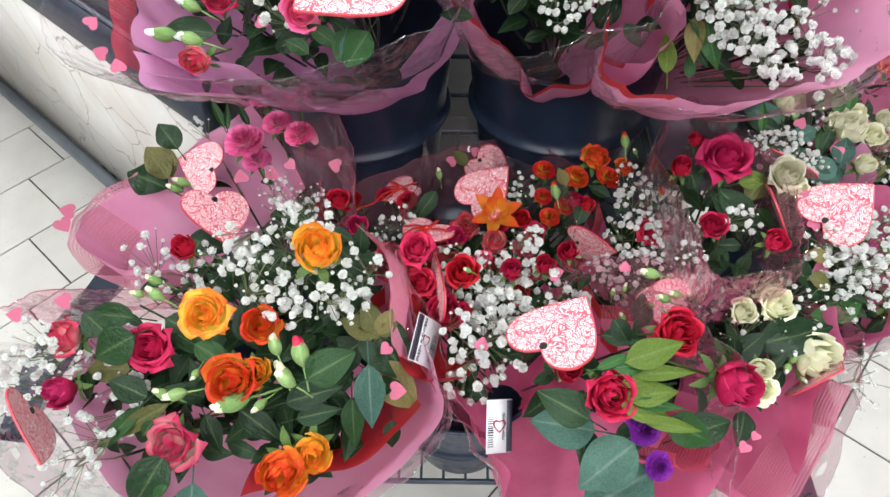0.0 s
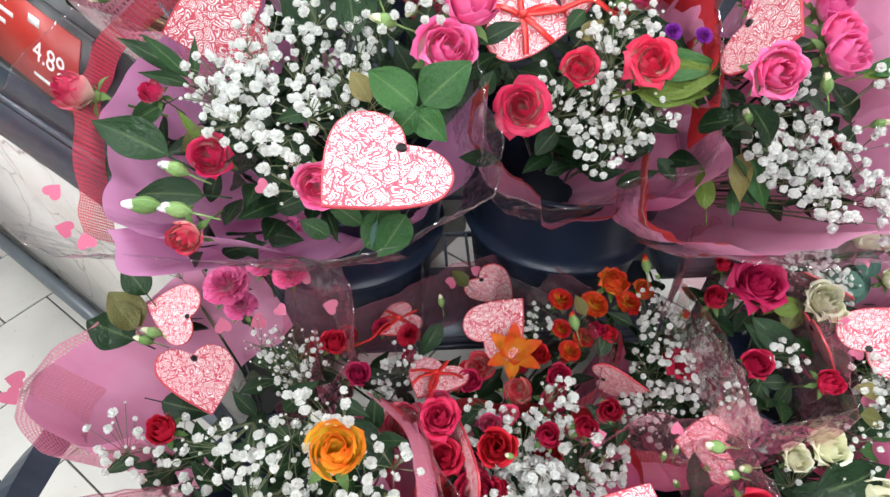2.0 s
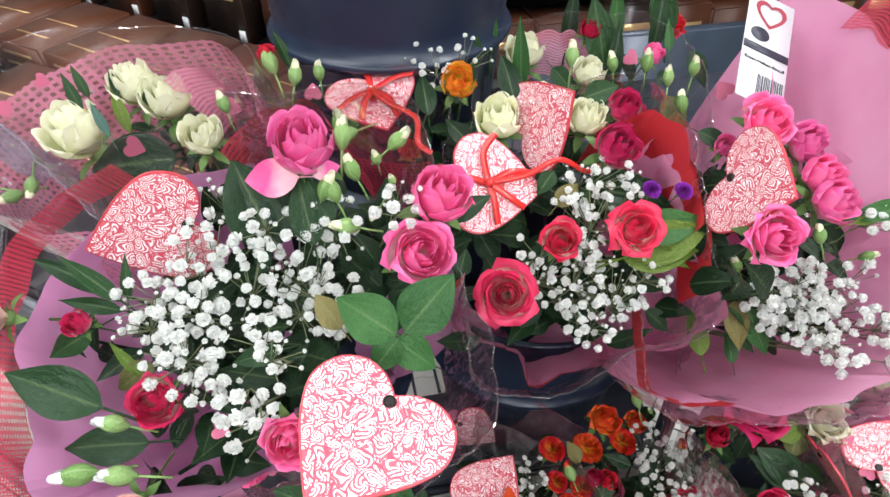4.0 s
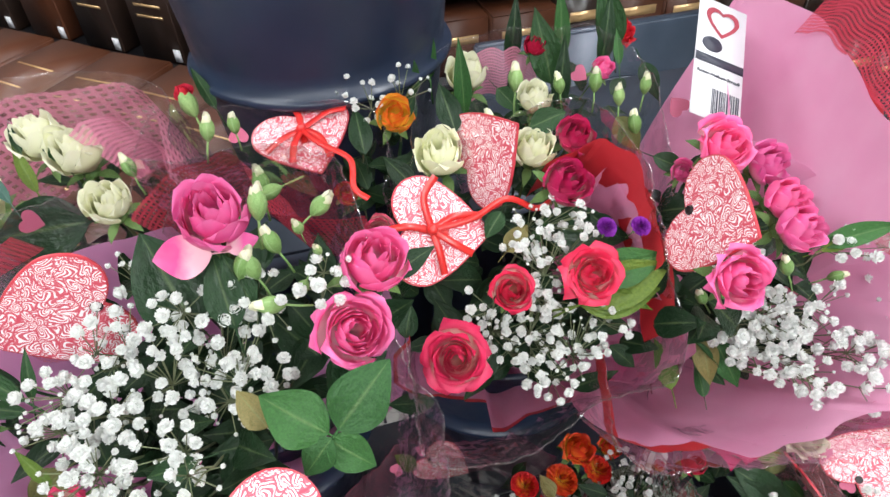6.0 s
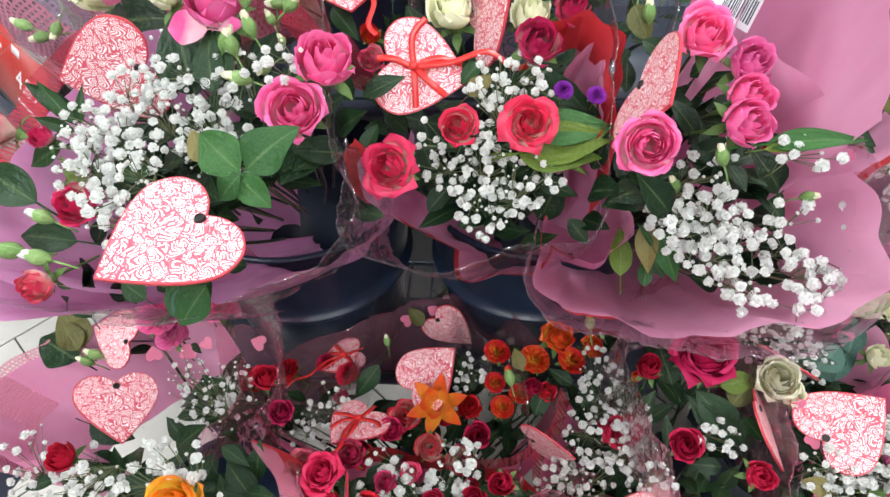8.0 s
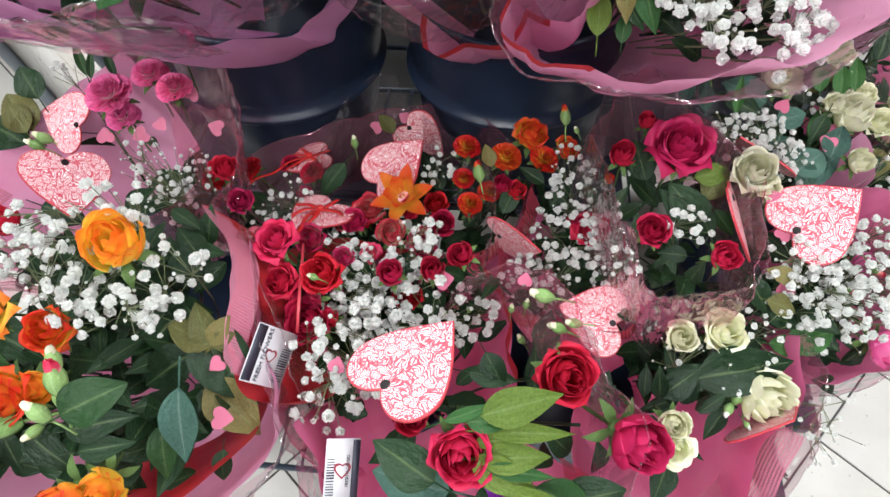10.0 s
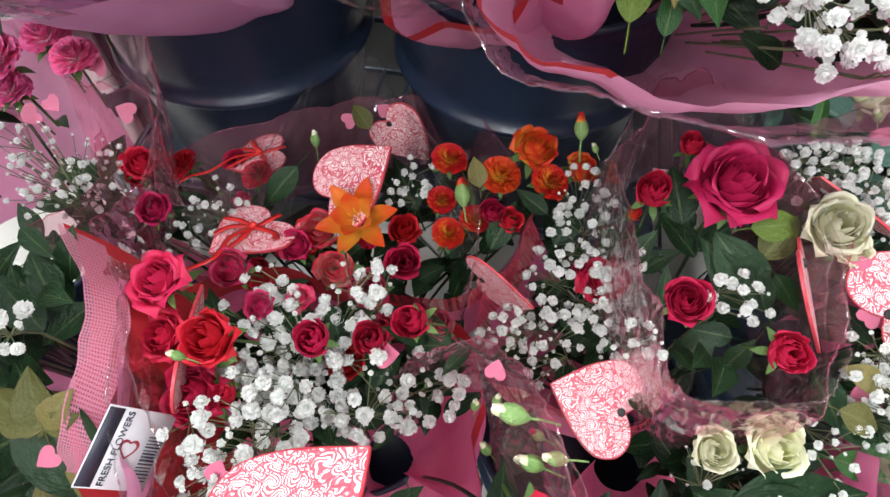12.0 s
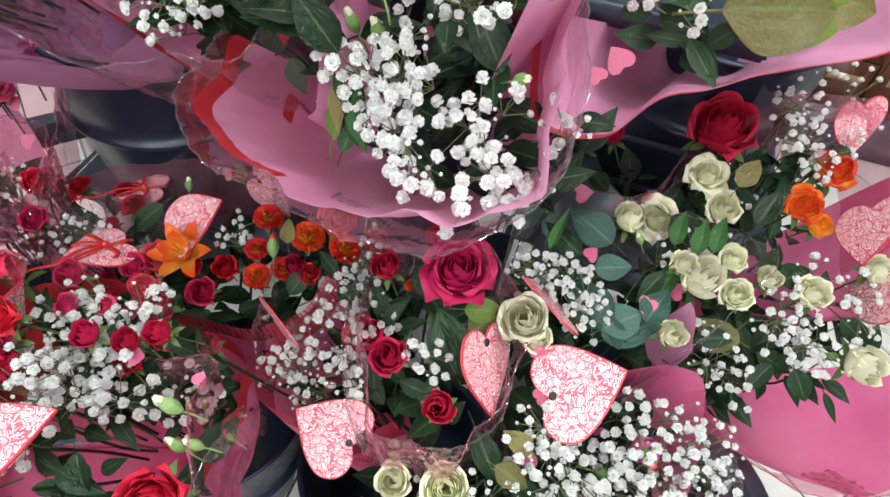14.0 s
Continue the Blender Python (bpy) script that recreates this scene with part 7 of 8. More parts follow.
leaf(lower_red, "oval", "leaf_dark", (0.348, 0.691, 0.871), (0.332, 0.728, 0.899), (-0.21, -0.63, 1.00))
leaf(lower_red, "oval", "leaf_dark", (0.383, 0.594, 0.867), (0.354, 0.595, 0.869), (-0.28, -0.51, 1.06))
leaf(lower_red, "broad", "leaf", (0.414, 0.649, 0.880), (0.438, 0.627, 0.863), (-0.32, -0.57, 1.00))
leaf(lower_red, "broad", "leaf_dark", (0.247, 0.686, 0.821), (0.270, 0.720, 0.847), (-0.05, -0.60, 1.05))
leaf(lower_red, "broad", "leaf_dark", (0.299, 0.678, 0.814), (0.322, 0.712, 0.839), (-0.13, -0.58, 1.06))
leaf(lower_red, "oval", "leaf_yellow", (0.390, 0.674, 0.900), (0.429, 0.682, 0.906), (-0.29, -0.62, 0.98))
leaf(lower_red, "broad", "leaf_dark", (0.331, 0.591, 0.841), (0.317, 0.621, 0.865), (-0.19, -0.49, 1.10))
leaf(lower_red, "broad", "leaf_dark", (0.260, 0.648, 0.778), (0.297, 0.629, 0.763), (-0.07, -0.53, 1.10))
bud(lower_red, (0.215, 0.474, 0.873), (0.210, 0.476, 0.882), "cream")
bud(lower_red, (0.201, 0.496, 0.890), (0.201, 0.498, 0.899), "cream")
bud(lower_red, (0.249, 0.487, 0.882), (0.241, 0.488, 0.889), "magenta")
bud(lower_red, (0.214, 0.500, 0.893), (0.215, 0.503, 0.902), "cream")
gypsophila(lower_red, (((0.264, 0.653, 0.833), 0.040, 60), ((0.247, 0.617, 0.805), 0.035, 46), ((0.300, 0.627, 0.812), 0.032, 40), ((0.266, 0.700, 0.844), 0.033, 34), ((0.301, 0.661, 0.838), 0.024, 22), ((0.217, 0.601, 0.794), 0.027, 26), ((0.379, 0.606, 0.902), 0.021, 18), ((0.257, 0.592, 0.786), 0.027, 24), ((0.309, 0.569, 0.875), 0.019, 14), ((0.263, 0.728, 0.853), 0.025, 20),), 0.0055)
sheet(lower_red, "paper", "pink_film", ((0.276, 0.712, 0.914), (0.302, 0.768, 0.944), (0.344, 0.788, 0.946), (0.382, 0.760, 0.935), (0.441, 0.692, 0.920), (0.449, 0.612, 0.891), (0.434, 0.538, 0.889), (0.376, 0.539, 0.891), (0.340, 0.550, 0.860), (0.313, 0.606, 0.904), (0.299, 0.665, 0.902)), "pink cellophane wrapping", v0=0.6, crease=0.006)
sheet(lower_red, "cellophane", "film", ((0.269, 0.698, 0.928), (0.300, 0.760, 0.950), (0.345, 0.773, 0.959), (0.434, 0.668, 0.939), (0.452, 0.592, 0.888), (0.420, 0.536, 0.900), (0.336, 0.540, 0.878), (0.303, 0.608, 0.931), (0.274, 0.698, 0.929)), "clear cellophane sleeve", v0=0.45)
sheet(lower_red, "inner_paper", "rose_paper", ((0.225, 0.710, 0.825), (0.195, 0.640, 0.790), (0.205, 0.575, 0.775), (0.255, 0.548, 0.772), (0.315, 0.545, 0.795), (0.350, 0.580, 0.815)), "rose wrapping paper", crease=0.005, border="red_net", border_label="red net ribbon", border_at=0.86)
small_heart(lower_red, (0.211, 0.511, 0.927), 0.0128, (0.01, -0.46, 0.89), 3.0)
gap_foliage(lower_red, ((0.372, 0.695, 0.923), (0.309, 0.673, 0.925), (0.340, 0.600, 0.898), (0.400, 0.564, 0.910), (0.339, 0.727, 0.924), (0.290, 0.650, 0.829), (0.275, 0.660, 0.825), (0.152, 0.538, 0.920), (0.264, 0.653, 0.833), (0.247, 0.617, 0.805), (0.300, 0.627, 0.812), (0.266, 0.700, 0.844), (0.301, 0.661, 0.838), (0.217, 0.601, 0.794), (0.379, 0.606, 0.902), (0.257, 0.592, 0.786), (0.309, 0.569, 0.875), (0.263, 0.728, 0.853),), each=4)

lower_cream = Bouquet((0.38, 0.6, 0.5), "cream roses with baby's breath in deep pink paper", "bouquets in the lower buckets")
rose(lower_cream, "cream", (0.465, 0.482, 0.785), 0.0388, (0.2, -0.5, 0.3), shape=0)
rose(lower_cream, "cream", (0.426, 0.534, 0.819), 0.0269, (0, -0.4, 0.5), shape=1)
rose(lower_cream, "cream", (0.379, 0.521, 0.824), 0.0195, (0, -0.4, 0.5), shape=1)
rose(lower_cream, "cream", (0.338, 0.398, 0.897), 0.0178, (0.1, -0.5, 0.4), shape=0)
rose(lower_cream, "cream", (0.341, 0.382, 0.884), 0.0163, (0.1, -0.6, 0.3), shape=2)
leaf(lower_cream, "broad", "leaf_dark", (0.392, 0.485, 0.803), (0.498, 0.509, 0.820), (-0.41, -0.48, 1.03))
leaf(lower_cream, "oval", "leaf_dark", (0.413, 0.485, 0.803), (0.371, 0.490, 0.808), (-0.42, -0.48, 1.02))
leaf(lower_cream, "broad", "leaf_dark", (0.399, 0.490, 0.807), (0.470, 0.497, 0.811), (-0.41, -0.49, 1.02))
leaf(lower_cream, "lance", "leaf_dark", (0.406, 0.480, 0.798), (0.442, 0.464, 0.784), (-0.42, -0.47, 1.02))
leaf(lower_cream, "oval", "leaf_bright", (0.506, 0.544, 0.781), (0.558, 0.562, 0.795), (-0.48, -0.50, 0.97))
leaf(lower_cream, "broad", "leaf_dark", (0.437, 0.474, 0.766), (0.416, 0.446, 0.743), (-0.44, -0.45, 1.03))
leaf(lower_cream, "broad", "leaf_dark", (0.396, 0.502, 0.762), (0.374, 0.530, 0.786), (-0.39, -0.48, 1.03))
bud(lower_cream, (0.432, 0.467, 0.793), (0.425, 0.455, 0.794), "white")
bud(lower_cream, (0.446, 0.454, 0.782), (0.448, 0.446, 0.786), "white")
bud(lower_cream, (0.435, 0.467, 0.793), (0.435, 0.471, 0.807), "white")
heart_tag(lower_cream, Matrix(((0.813, -0.158, -0.561, 0.476), (0.579, 0.332, 0.745, 0.441), (0.068, -0.930, 0.362, 0.824), (0.000, 0.000, 0.000, 1.000))), 0.080, eyelet=False)
gypsophila(lower_cream, (((0.383, 0.508, 0.806), 0.029, 14), ((0.440, 0.503, 0.801), 0.036, 14), ((0.476, 0.531, 0.824), 0.025, 8), ((0.526, 0.466, 0.783), 0.032, 16), ((0.541, 0.445, 0.765), 0.028, 12), ((0.405, 0.503, 0.802), 0.021, 8), ((0.461, 0.542, 0.833), 0.021, 8),), 0.0042)
sheet(lower_cream, "paper", "rose_paper", ((0.280, 0.372, 0.883), (0.294, 0.297, 0.831), (0.405, 0.322, 0.691), (0.451, 0.380, 0.725), (0.477, 0.443, 0.765), (0.504, 0.476, 0.779), (0.508, 0.542, 0.809)), "deep pink wrapping paper", crease=0.003)
sheet(lower_cream, "net_band", "pink_net", ((0.410, 0.315, 0.692), (0.469, 0.383, 0.734), (0.502, 0.447, 0.774)), "pink net ribbon", v0=0.75, v1=1.02)
sheet(lower_cream, "cellophane", "film", ((0.272, 0.354, 0.893), (0.290, 0.275, 0.827), (0.423, 0.295, 0.694), (0.501, 0.397, 0.752), (0.526, 0.482, 0.797), (0.509, 0.548, 0.826)), "clear cellophane sleeve", crease=0.003)
small_heart(lower_cream, (0.309, 0.320, 0.877), 0.0118, (-0.38, -0.37, 0.85), 0.0)
small_heart(lower_cream, (0.320, 0.329, 0.884), 0.0091, (-0.40, -0.38, 0.84), 0.0)
gap_foliage(lower_cream, ((0.459, 0.477, 0.794), (0.422, 0.530, 0.824), (0.377, 0.518, 0.829), (0.336, 0.396, 0.901), (0.339, 0.380, 0.888), (0.383, 0.508, 0.806), (0.440, 0.503, 0.801), (0.476, 0.531, 0.824), (0.526, 0.466, 0.783), (0.541, 0.445, 0.765), (0.405, 0.503, 0.802), (0.461, 0.542, 0.833),))

lower_right = Bouquet((0.48, 0.7, 0.5), "mass of baby's breath with pink rose and card heart", "bouquets in the lower buckets")
heart_tag(lower_right, Matrix(((0.501, -0.752, 0.429, 0.549), (-0.859, -0.370, 0.354, 0.653), (-0.107, -0.546, -0.831, 0.920), (0.000, 0.000, 0.000, 1.000))), 0.088)
rose(lower_right, "hot_pink", (0.596, 0.644, 0.808), 0.0203, (0.3, -0.5, 0.1), shape=0)
rose(lower_right, "hot_pink", (0.610, 0.557, 0.778), 0.0286, (0.2, -0.7, 0), shape=0)
rose(lower_right, "cream", (0.465, 0.669, 0.896), 0.0174, (0, -0.4, 0.4), shape=1)
bud(lower_right, (0.595, 0.635, 0.826), (0.606, 0.621, 0.824), "blush")
bud(lower_right, (0.557, 0.603, 0.809), (0.573, 0.601, 0.815), "blush")
leaf(lower_right, "broad", "leaf_bright", (0.486, 0.545, 0.784), (0.538, 0.542, 0.780), (-0.40, -0.37, 1.09))
leaf(lower_right, "oval", "leaf_olive", (0.492, 0.576, 0.859), (0.462, 0.582, 0.871), (-0.06, -0.41, 1.16))
leaf(lower_right, "broad", "leaf_dark", (0.479, 0.565, 0.809), (0.521, 0.558, 0.802), (-0.40, -0.41, 1.07))
leaf(lower_right, "broad", "leaf_dark", (0.438, 0.574, 0.869), (0.472, 0.544, 0.838), (0.03, -0.41, 1.16))
leaf(lower_right, "oval", "leaf_olive", (0.462, 0.557, 0.851), (0.497, 0.552, 0.840), (-0.01, -0.38, 1.18))
gypsophila(lower_right, (((0.589, 0.628, 0.822), 0.041, 46), ((0.635, 0.630, 0.815), 0.039, 40), ((0.564, 0.601, 0.806), 0.039, 44), ((0.656, 0.651, 0.827), 0.033, 26), ((0.512, 0.583, 0.861), 0.031, 30), ((0.486, 0.591, 0.872), 0.026, 18), ((0.612, 0.658, 0.842), 0.033, 22), ((0.583, 0.657, 0.847), 0.025, 14), ((0.594, 0.594, 0.820), 0.043, 44), ((0.649, 0.624, 0.817), 0.044, 40), ((0.566, 0.566, 0.797), 0.032, 22), ((0.666, 0.580, 0.804), 0.036, 26),), 0.0062)
gypsophila(lower_right, (((0.530, 0.545, 0.875), 0.033, 24), ((0.503, 0.563, 0.847), 0.028, 22),), 0.0062)
sheet(lower_right, "paper", "rose_paper", ((0.503, 0.586, 0.791), (0.540, 0.532, 0.743), (0.593, 0.534, 0.755), (0.638, 0.552, 0.782), (0.642, 0.711, 0.838), (0.569, 0.696, 0.874)), "rose wrapping paper", v0=0.4)
sheet(lower_right, "cellophane", "film", ((0.429, 0.649, 0.933), (0.484, 0.557, 0.793), (0.538, 0.511, 0.751), (0.638, 0.535, 0.768), (0.702, 0.581, 0.804), (0.665, 0.686, 0.827)), "clear cellophane sleeve", v0=0.5)
small_heart(lower_right, (0.485, 0.627, 0.874), 0.0158, (-0.42, -0.52, 0.74), 3.0)
small_heart(lower_right, (0.490, 0.581, 0.838), 0.0181, (-0.43, -0.44, 0.79), 4.0)
small_heart(lower_right, (0.468, 0.657, 0.897), 0.0158, (-0.40, -0.57, 0.71), 0.0)
gap_foliage(lower_right, ((0.593, 0.641, 0.813), (0.606, 0.553, 0.785), (0.465, 0.666, 0.900), (0.589, 0.628, 0.822), (0.635, 0.630, 0.815), (0.564, 0.601, 0.806), (0.656, 0.651, 0.827), (0.512, 0.583, 0.861), (0.486, 0.591, 0.872), (0.612, 0.658, 0.842), (0.583, 0.657, 0.847), (0.594, 0.594, 0.820), (0.649, 0.624, 0.817), (0.566, 0.566, 0.797), (0.666, 0.580, 0.804), (0.530, 0.545, 0.875), (0.503, 0.563, 0.847),))

lower_right_back = Bouquet((0.52, 0.8, 0.5), "cream roses and eucalyptus with baby's breath in cellophane", "bouquets in the lower buckets")
rose(lower_right_back, "cream", (0.529, 0.887, 0.864), 0.0243, (0, -0.4, 0.5), shape=0)
rose(lower_right_back, "cream", (0.622, 0.849, 0.839), 0.0349, (0, -0.4, 0.5), shape=0)
rose(lower_right_back, "cream", (0.450, 0.678, 0.910), 0.0276, (0, -0.4, 0.5), shape=1)
rose(lower_right_back, "cream", (0.599, 0.850, 0.859), 0.0185, (0, -0.4, 0.5), shape=1)
rose(lower_right_back, "cream", (0.620, 0.875, 0.842), 0.0230, (0, -0.4, 0.4), shape=1)
rose(lower_right_back, "cream", (0.594, 0.746, 0.865), 0.0202, (0.1, -0.5, 0.3), shape=0)
leaf(lower_right_back, "wide", "eucalyptus", (0.536, 0.741, 0.854), (0.480, 0.766, 0.875), (-0.43, -0.60, 0.92))
leaf(lower_right_back, "wide", "eucalyptus", (0.534, 0.749, 0.860), (0.549, 0.724, 0.840), (-0.43, -0.62, 0.91))
leaf(lower_right_back, "wide", "eucalyptus", (0.568, 0.753, 0.862), (0.580, 0.786, 0.887), (-0.47, -0.61, 0.89))
leaf(lower_right_back, "wide", "eucalyptus", (0.501, 0.782, 0.887), (0.539, 0.795, 0.896), (-0.39, -0.67, 0.88))
leaf(lower_right_back, "round", "eucalyptus", (0.528, 0.736, 0.852), (0.562, 0.762, 0.866), (-0.10, -0.58, 1.06))
leaf(lower_right_back, "round", "eucalyptus", (0.520, 0.738, 0.856), (0.524, 0.759, 0.871), (-0.09, -0.58, 1.06))
leaf(lower_right_back, "broad", "eucalyptus", (0.532, 0.733, 0.836), (0.593, 0.774, 0.856), (-0.11, -0.57, 1.07))
leaf(lower_right_back, "lance", "leaf_bright", (0.452, 0.780, 0.897), (0.457, 0.820, 0.928), (-0.34, -0.69, 0.89))
leaf(lower_right_back, "broad", "leaf_bright", (0.581, 0.824, 0.820), (0.600, 0.866, 0.852), (-0.44, -0.64, 0.88))
leaf(lower_right_back, "broad", "eucalyptus", (0.392, 0.849, 0.844), (0.392, 0.884, 0.872), (-0.23, -0.72, 0.90))
leaf(lower_right_back, "broad", "eucalyptus", (0.418, 0.847, 0.842), (0.418, 0.882, 0.869), (-0.26, -0.71, 0.90))
leaf(lower_right_back, "broad", "eucalyptus", (0.429, 0.858, 0.850), (0.429, 0.893, 0.878), (-0.27, -0.72, 0.89))
leaf(lower_right_back, "broad", "eucalyptus", (0.444, 0.847, 0.841), (0.443, 0.882, 0.869), (-0.29, -0.71, 0.90))
leaf(lower_right_back, "broad", "leaf_bright", (0.586, 0.875, 0.859), (0.586, 0.910, 0.886), (-0.44, -0.69, 0.83))
leaf(lower_right_back, "broad", "leaf_bright", (0.612, 0.872, 0.857), (0.612, 0.908, 0.884), (-0.46, -0.68, 0.82))
leaf(lower_right_back, "broad", "leaf_bright", (0.630, 0.879, 0.861), (0.630, 0.915, 0.889), (-0.48, -0.68, 0.81))
leaf(lower_right_back, "broad", "leaf_dark", (0.487, 0.798, 0.884), (0.438, 0.816, 0.899), (-0.37, -0.68, 0.88))
leaf(lower_right_back, "broad", "leaf_dark", (0.512, 0.787, 0.875), (0.459, 0.758, 0.854), (-0.40, -0.66, 0.88))
leaf(lower_right_back, "broad", "leaf_dark", (0.636, 0.799, 0.799), (0.685, 0.815, 0.810), (-0.49, -0.59, 0.89))
leaf(lower_right_back, "broad", "leaf_dark", (0.577, 0.821, 0.871), (0.557, 0.788, 0.849), (-0.16, -0.66, 0.99))
gypsophila(lower_right_back, (((0.437, 0.744, 0.907), 0.024, 26), ((0.475, 0.744, 0.906), 0.024, 22), ((0.494, 0.725, 0.891), 0.024, 24), ((0.451, 0.725, 0.892), 0.019, 12), ((0.452, 0.748, 0.908), 0.026, 22), ((0.499, 0.741, 0.893), 0.026, 24), ((0.655, 0.773, 0.798), 0.043, 20), ((0.507, 0.718, 0.883), 0.027, 10), ((0.574, 0.868, 0.854), 0.019, 6), ((0.625, 0.904, 0.857), 0.036, 10),), 0.0050)
sheet(lower_right_back, "cellophane", "film", ((0.410, 0.712, 0.883), (0.423, 0.837, 0.916), (0.601, 0.906, 0.883), (0.699, 0.892, 0.869), (0.611, 0.743, 0.868), (0.577, 0.703, 0.843)), "clear cellophane sleeve", v0=0.55)
sheet(lower_right_back, "paper", "pink_paper", ((0.573, 0.693, 0.822), (0.622, 0.743, 0.852), (0.608, 0.783, 0.874)), "pink paper flap", v0=0.7)
small_heart(lower_right_back, (0.493, 0.769, 0.925), 0.0154, (-0.40, -0.69, 0.61), 3.0)
small_heart(lower_right_back, (0.565, 0.768, 0.871), 0.0191, (-0.15, -0.62, 0.77), 0.0)
small_heart(lower_right_back, (0.602, 0.836, 0.829), 0.0202, (-0.46, -0.64, 0.61), 5.0)
gap_foliage(lower_right_back, ((0.525, 0.882, 0.868), (0.617, 0.842, 0.845), (0.447, 0.673, 0.915), (0.597, 0.846, 0.862), (0.618, 0.870, 0.847), (0.593, 0.742, 0.870), (0.437, 0.744, 0.907), (0.475, 0.744, 0.906), (0.494, 0.725, 0.891), (0.451, 0.725, 0.892), (0.452, 0.748, 0.908), (0.499, 0.741, 0.893), (0.655, 0.773, 0.798), (0.507, 0.718, 0.883), (0.574, 0.868, 0.854), (0.625, 0.904, 0.857),))

far_right_cream = Bouquet((0.72, 0.92, 0.5), "cream roses with baby's breath in wide deep pink paper", "bouquets in the lower buckets")
rose(far_right_cream, "cream", (0.669, 0.858, 0.827), 0.0228, (0, -0.4, 0.4), shape=1)
rose(far_right_cream, "cream", (0.706, 0.896, 0.825), 0.0201, (0, -0.4, 0.4), shape=0)
rose(far_right_cream, "cream", (0.756, 0.893, 0.827), 0.0247, (0, -0.4, 0.4), shape=1)
rose(far_right_cream, "cream", (0.826, 0.847, 0.787), 0.0325, (0.2, -0.5, 0.3), shape=0)
rose(far_right_cream, "cream", (0.827, 0.951, 0.833), 0.0237, (0, -0.4, 0.4), shape=0)
rose(far_right_cream, "cream", (0.601, 0.860, 0.844), 0.0179, (0, -0.4, 0.4), shape=0)
rose(far_right_cream, "cream", (0.662, 0.907, 0.829), 0.0204, (0, -0.4, 0.4), shape=1)
heart_tag(far_right_cream, Matrix(((0.133, 0.314, -0.940, 0.816), (-0.990, -0.004, -0.141, 0.929), (-0.048, 0.949, 0.310, 0.773), (0.000, 0.000, 0.000, 1.000))), 0.085, eyelet=False)
leaf(far_right_cream, "broad", "leaf_olive", (0.685, 0.815, 0.801), (0.635, 0.819, 0.814), (-0.28, -0.59, 1.01))
leaf(far_right_cream, "oval", "leaf_olive", (0.682, 0.825, 0.809), (0.659, 0.795, 0.791), (-0.27, -0.61, 1.00))
leaf(far_right_cream, "broad", "leaf_dark", (0.730, 0.809, 0.788), (0.709, 0.775, 0.765), (-0.32, -0.57, 1.00))
leaf(far_right_cream, "oval", "leaf_dark", (0.756, 0.813, 0.785), (0.780, 0.789, 0.762), (-0.35, -0.57, 1.00))
leaf(far_right_cream, "lance", "leaf_dark", (0.795, 0.805, 0.771), (0.821, 0.782, 0.748), (-0.38, -0.55, 0.99))
leaf(far_right_cream, "wide", "leaf_dark", (0.719, 0.899, 0.822), (0.752, 0.927, 0.837), (-0.30, -0.66, 0.94))
leaf(far_right_cream, "broad", "leaf_dark", (0.714, 0.825, 0.778), (0.766, 0.821, 0.764), (-0.30, -0.58, 1.01))
leaf(far_right_cream, "broad", "leaf_dark", (0.802, 0.894, 0.801), (0.852, 0.878, 0.779), (-0.38, -0.62, 0.93))
gypsophila(far_right_cream, (((0.739, 0.839, 0.809), 0.039, 34), ((0.769, 0.833, 0.799), 0.036, 26), ((0.701, 0.778, 0.769), 0.033, 16), ((0.645, 0.812, 0.807), 0.023, 12), ((0.830, 0.892, 0.820), 0.033, 20), ((0.735, 0.865, 0.830), 0.029, 16), ((0.759, 0.911, 0.849), 0.026, 8), ((0.681, 0.792, 0.784), 0.023, 8), ((0.808, 0.912, 0.840), 0.026, 12),), 0.0062)
sheet(far_right_cream, "paper", "rose_paper", ((0.659, 0.866, 0.706), (0.690, 0.801, 0.687), (0.756, 0.762, 0.669), (0.841, 0.740, 0.674), (0.895, 0.750, 0.683), (0.932, 0.801, 0.716), (0.951, 0.921, 0.729)), "wide deep pink wrapping paper", crease=0.002)
sheet(far_right_cream, "cellophane", "pink_film", ((0.653, 0.858, 0.714), (0.685, 0.783, 0.687), (0.756, 0.747, 0.670), (0.847, 0.728, 0.676), (0.927, 0.757, 0.696)), "pink cellophane", v0=0.55)
gap_foliage(far_right_cream, ((0.668, 0.853, 0.832), (0.704, 0.892, 0.829), (0.754, 0.888, 0.832), (0.822, 0.841, 0.794), (0.824, 0.946, 0.838), (0.600, 0.857, 0.848), (0.661, 0.903, 0.833), (0.739, 0.839, 0.809), (0.769, 0.833, 0.799), (0.701, 0.778, 0.769), (0.645, 0.812, 0.807), (0.830, 0.892, 0.820), (0.735, 0.865, 0.830), (0.759, 0.911, 0.849), (0.681, 0.792, 0.784), (0.808, 0.912, 0.840),))

far_right_back = Bouquet((0.66, 1.06, 0.5), "orange roses, cream roses and hearts under cellophane", "bouquets in the lower buckets")
rose(far_right_back, "cream", (0.563, 0.927, 0.842), 0.0260, (0, -0.4, 0.4), shape=2)
rose(far_right_back, "cream", (0.611, 1.006, 0.862), 0.0250, (0, -0.4, 0.4), shape=2)
rose(far_right_back, "cream", (0.640, 0.977, 0.840), 0.0266, (0, -0.4, 0.4), shape=1)
rose(far_right_back, "red", (0.617, 1.072, 0.882), 0.0510, (0, -0.4, 0.4), shape=1)
rose(far_right_back, "red", (0.487, 1.061, 0.840), 0.0233, (0, -0.4, 0.4), shape=0)
rose(far_right_back, "orange", (0.762, 1.066, 0.871), 0.0306, (0, -0.4, 0.4), shape=1)
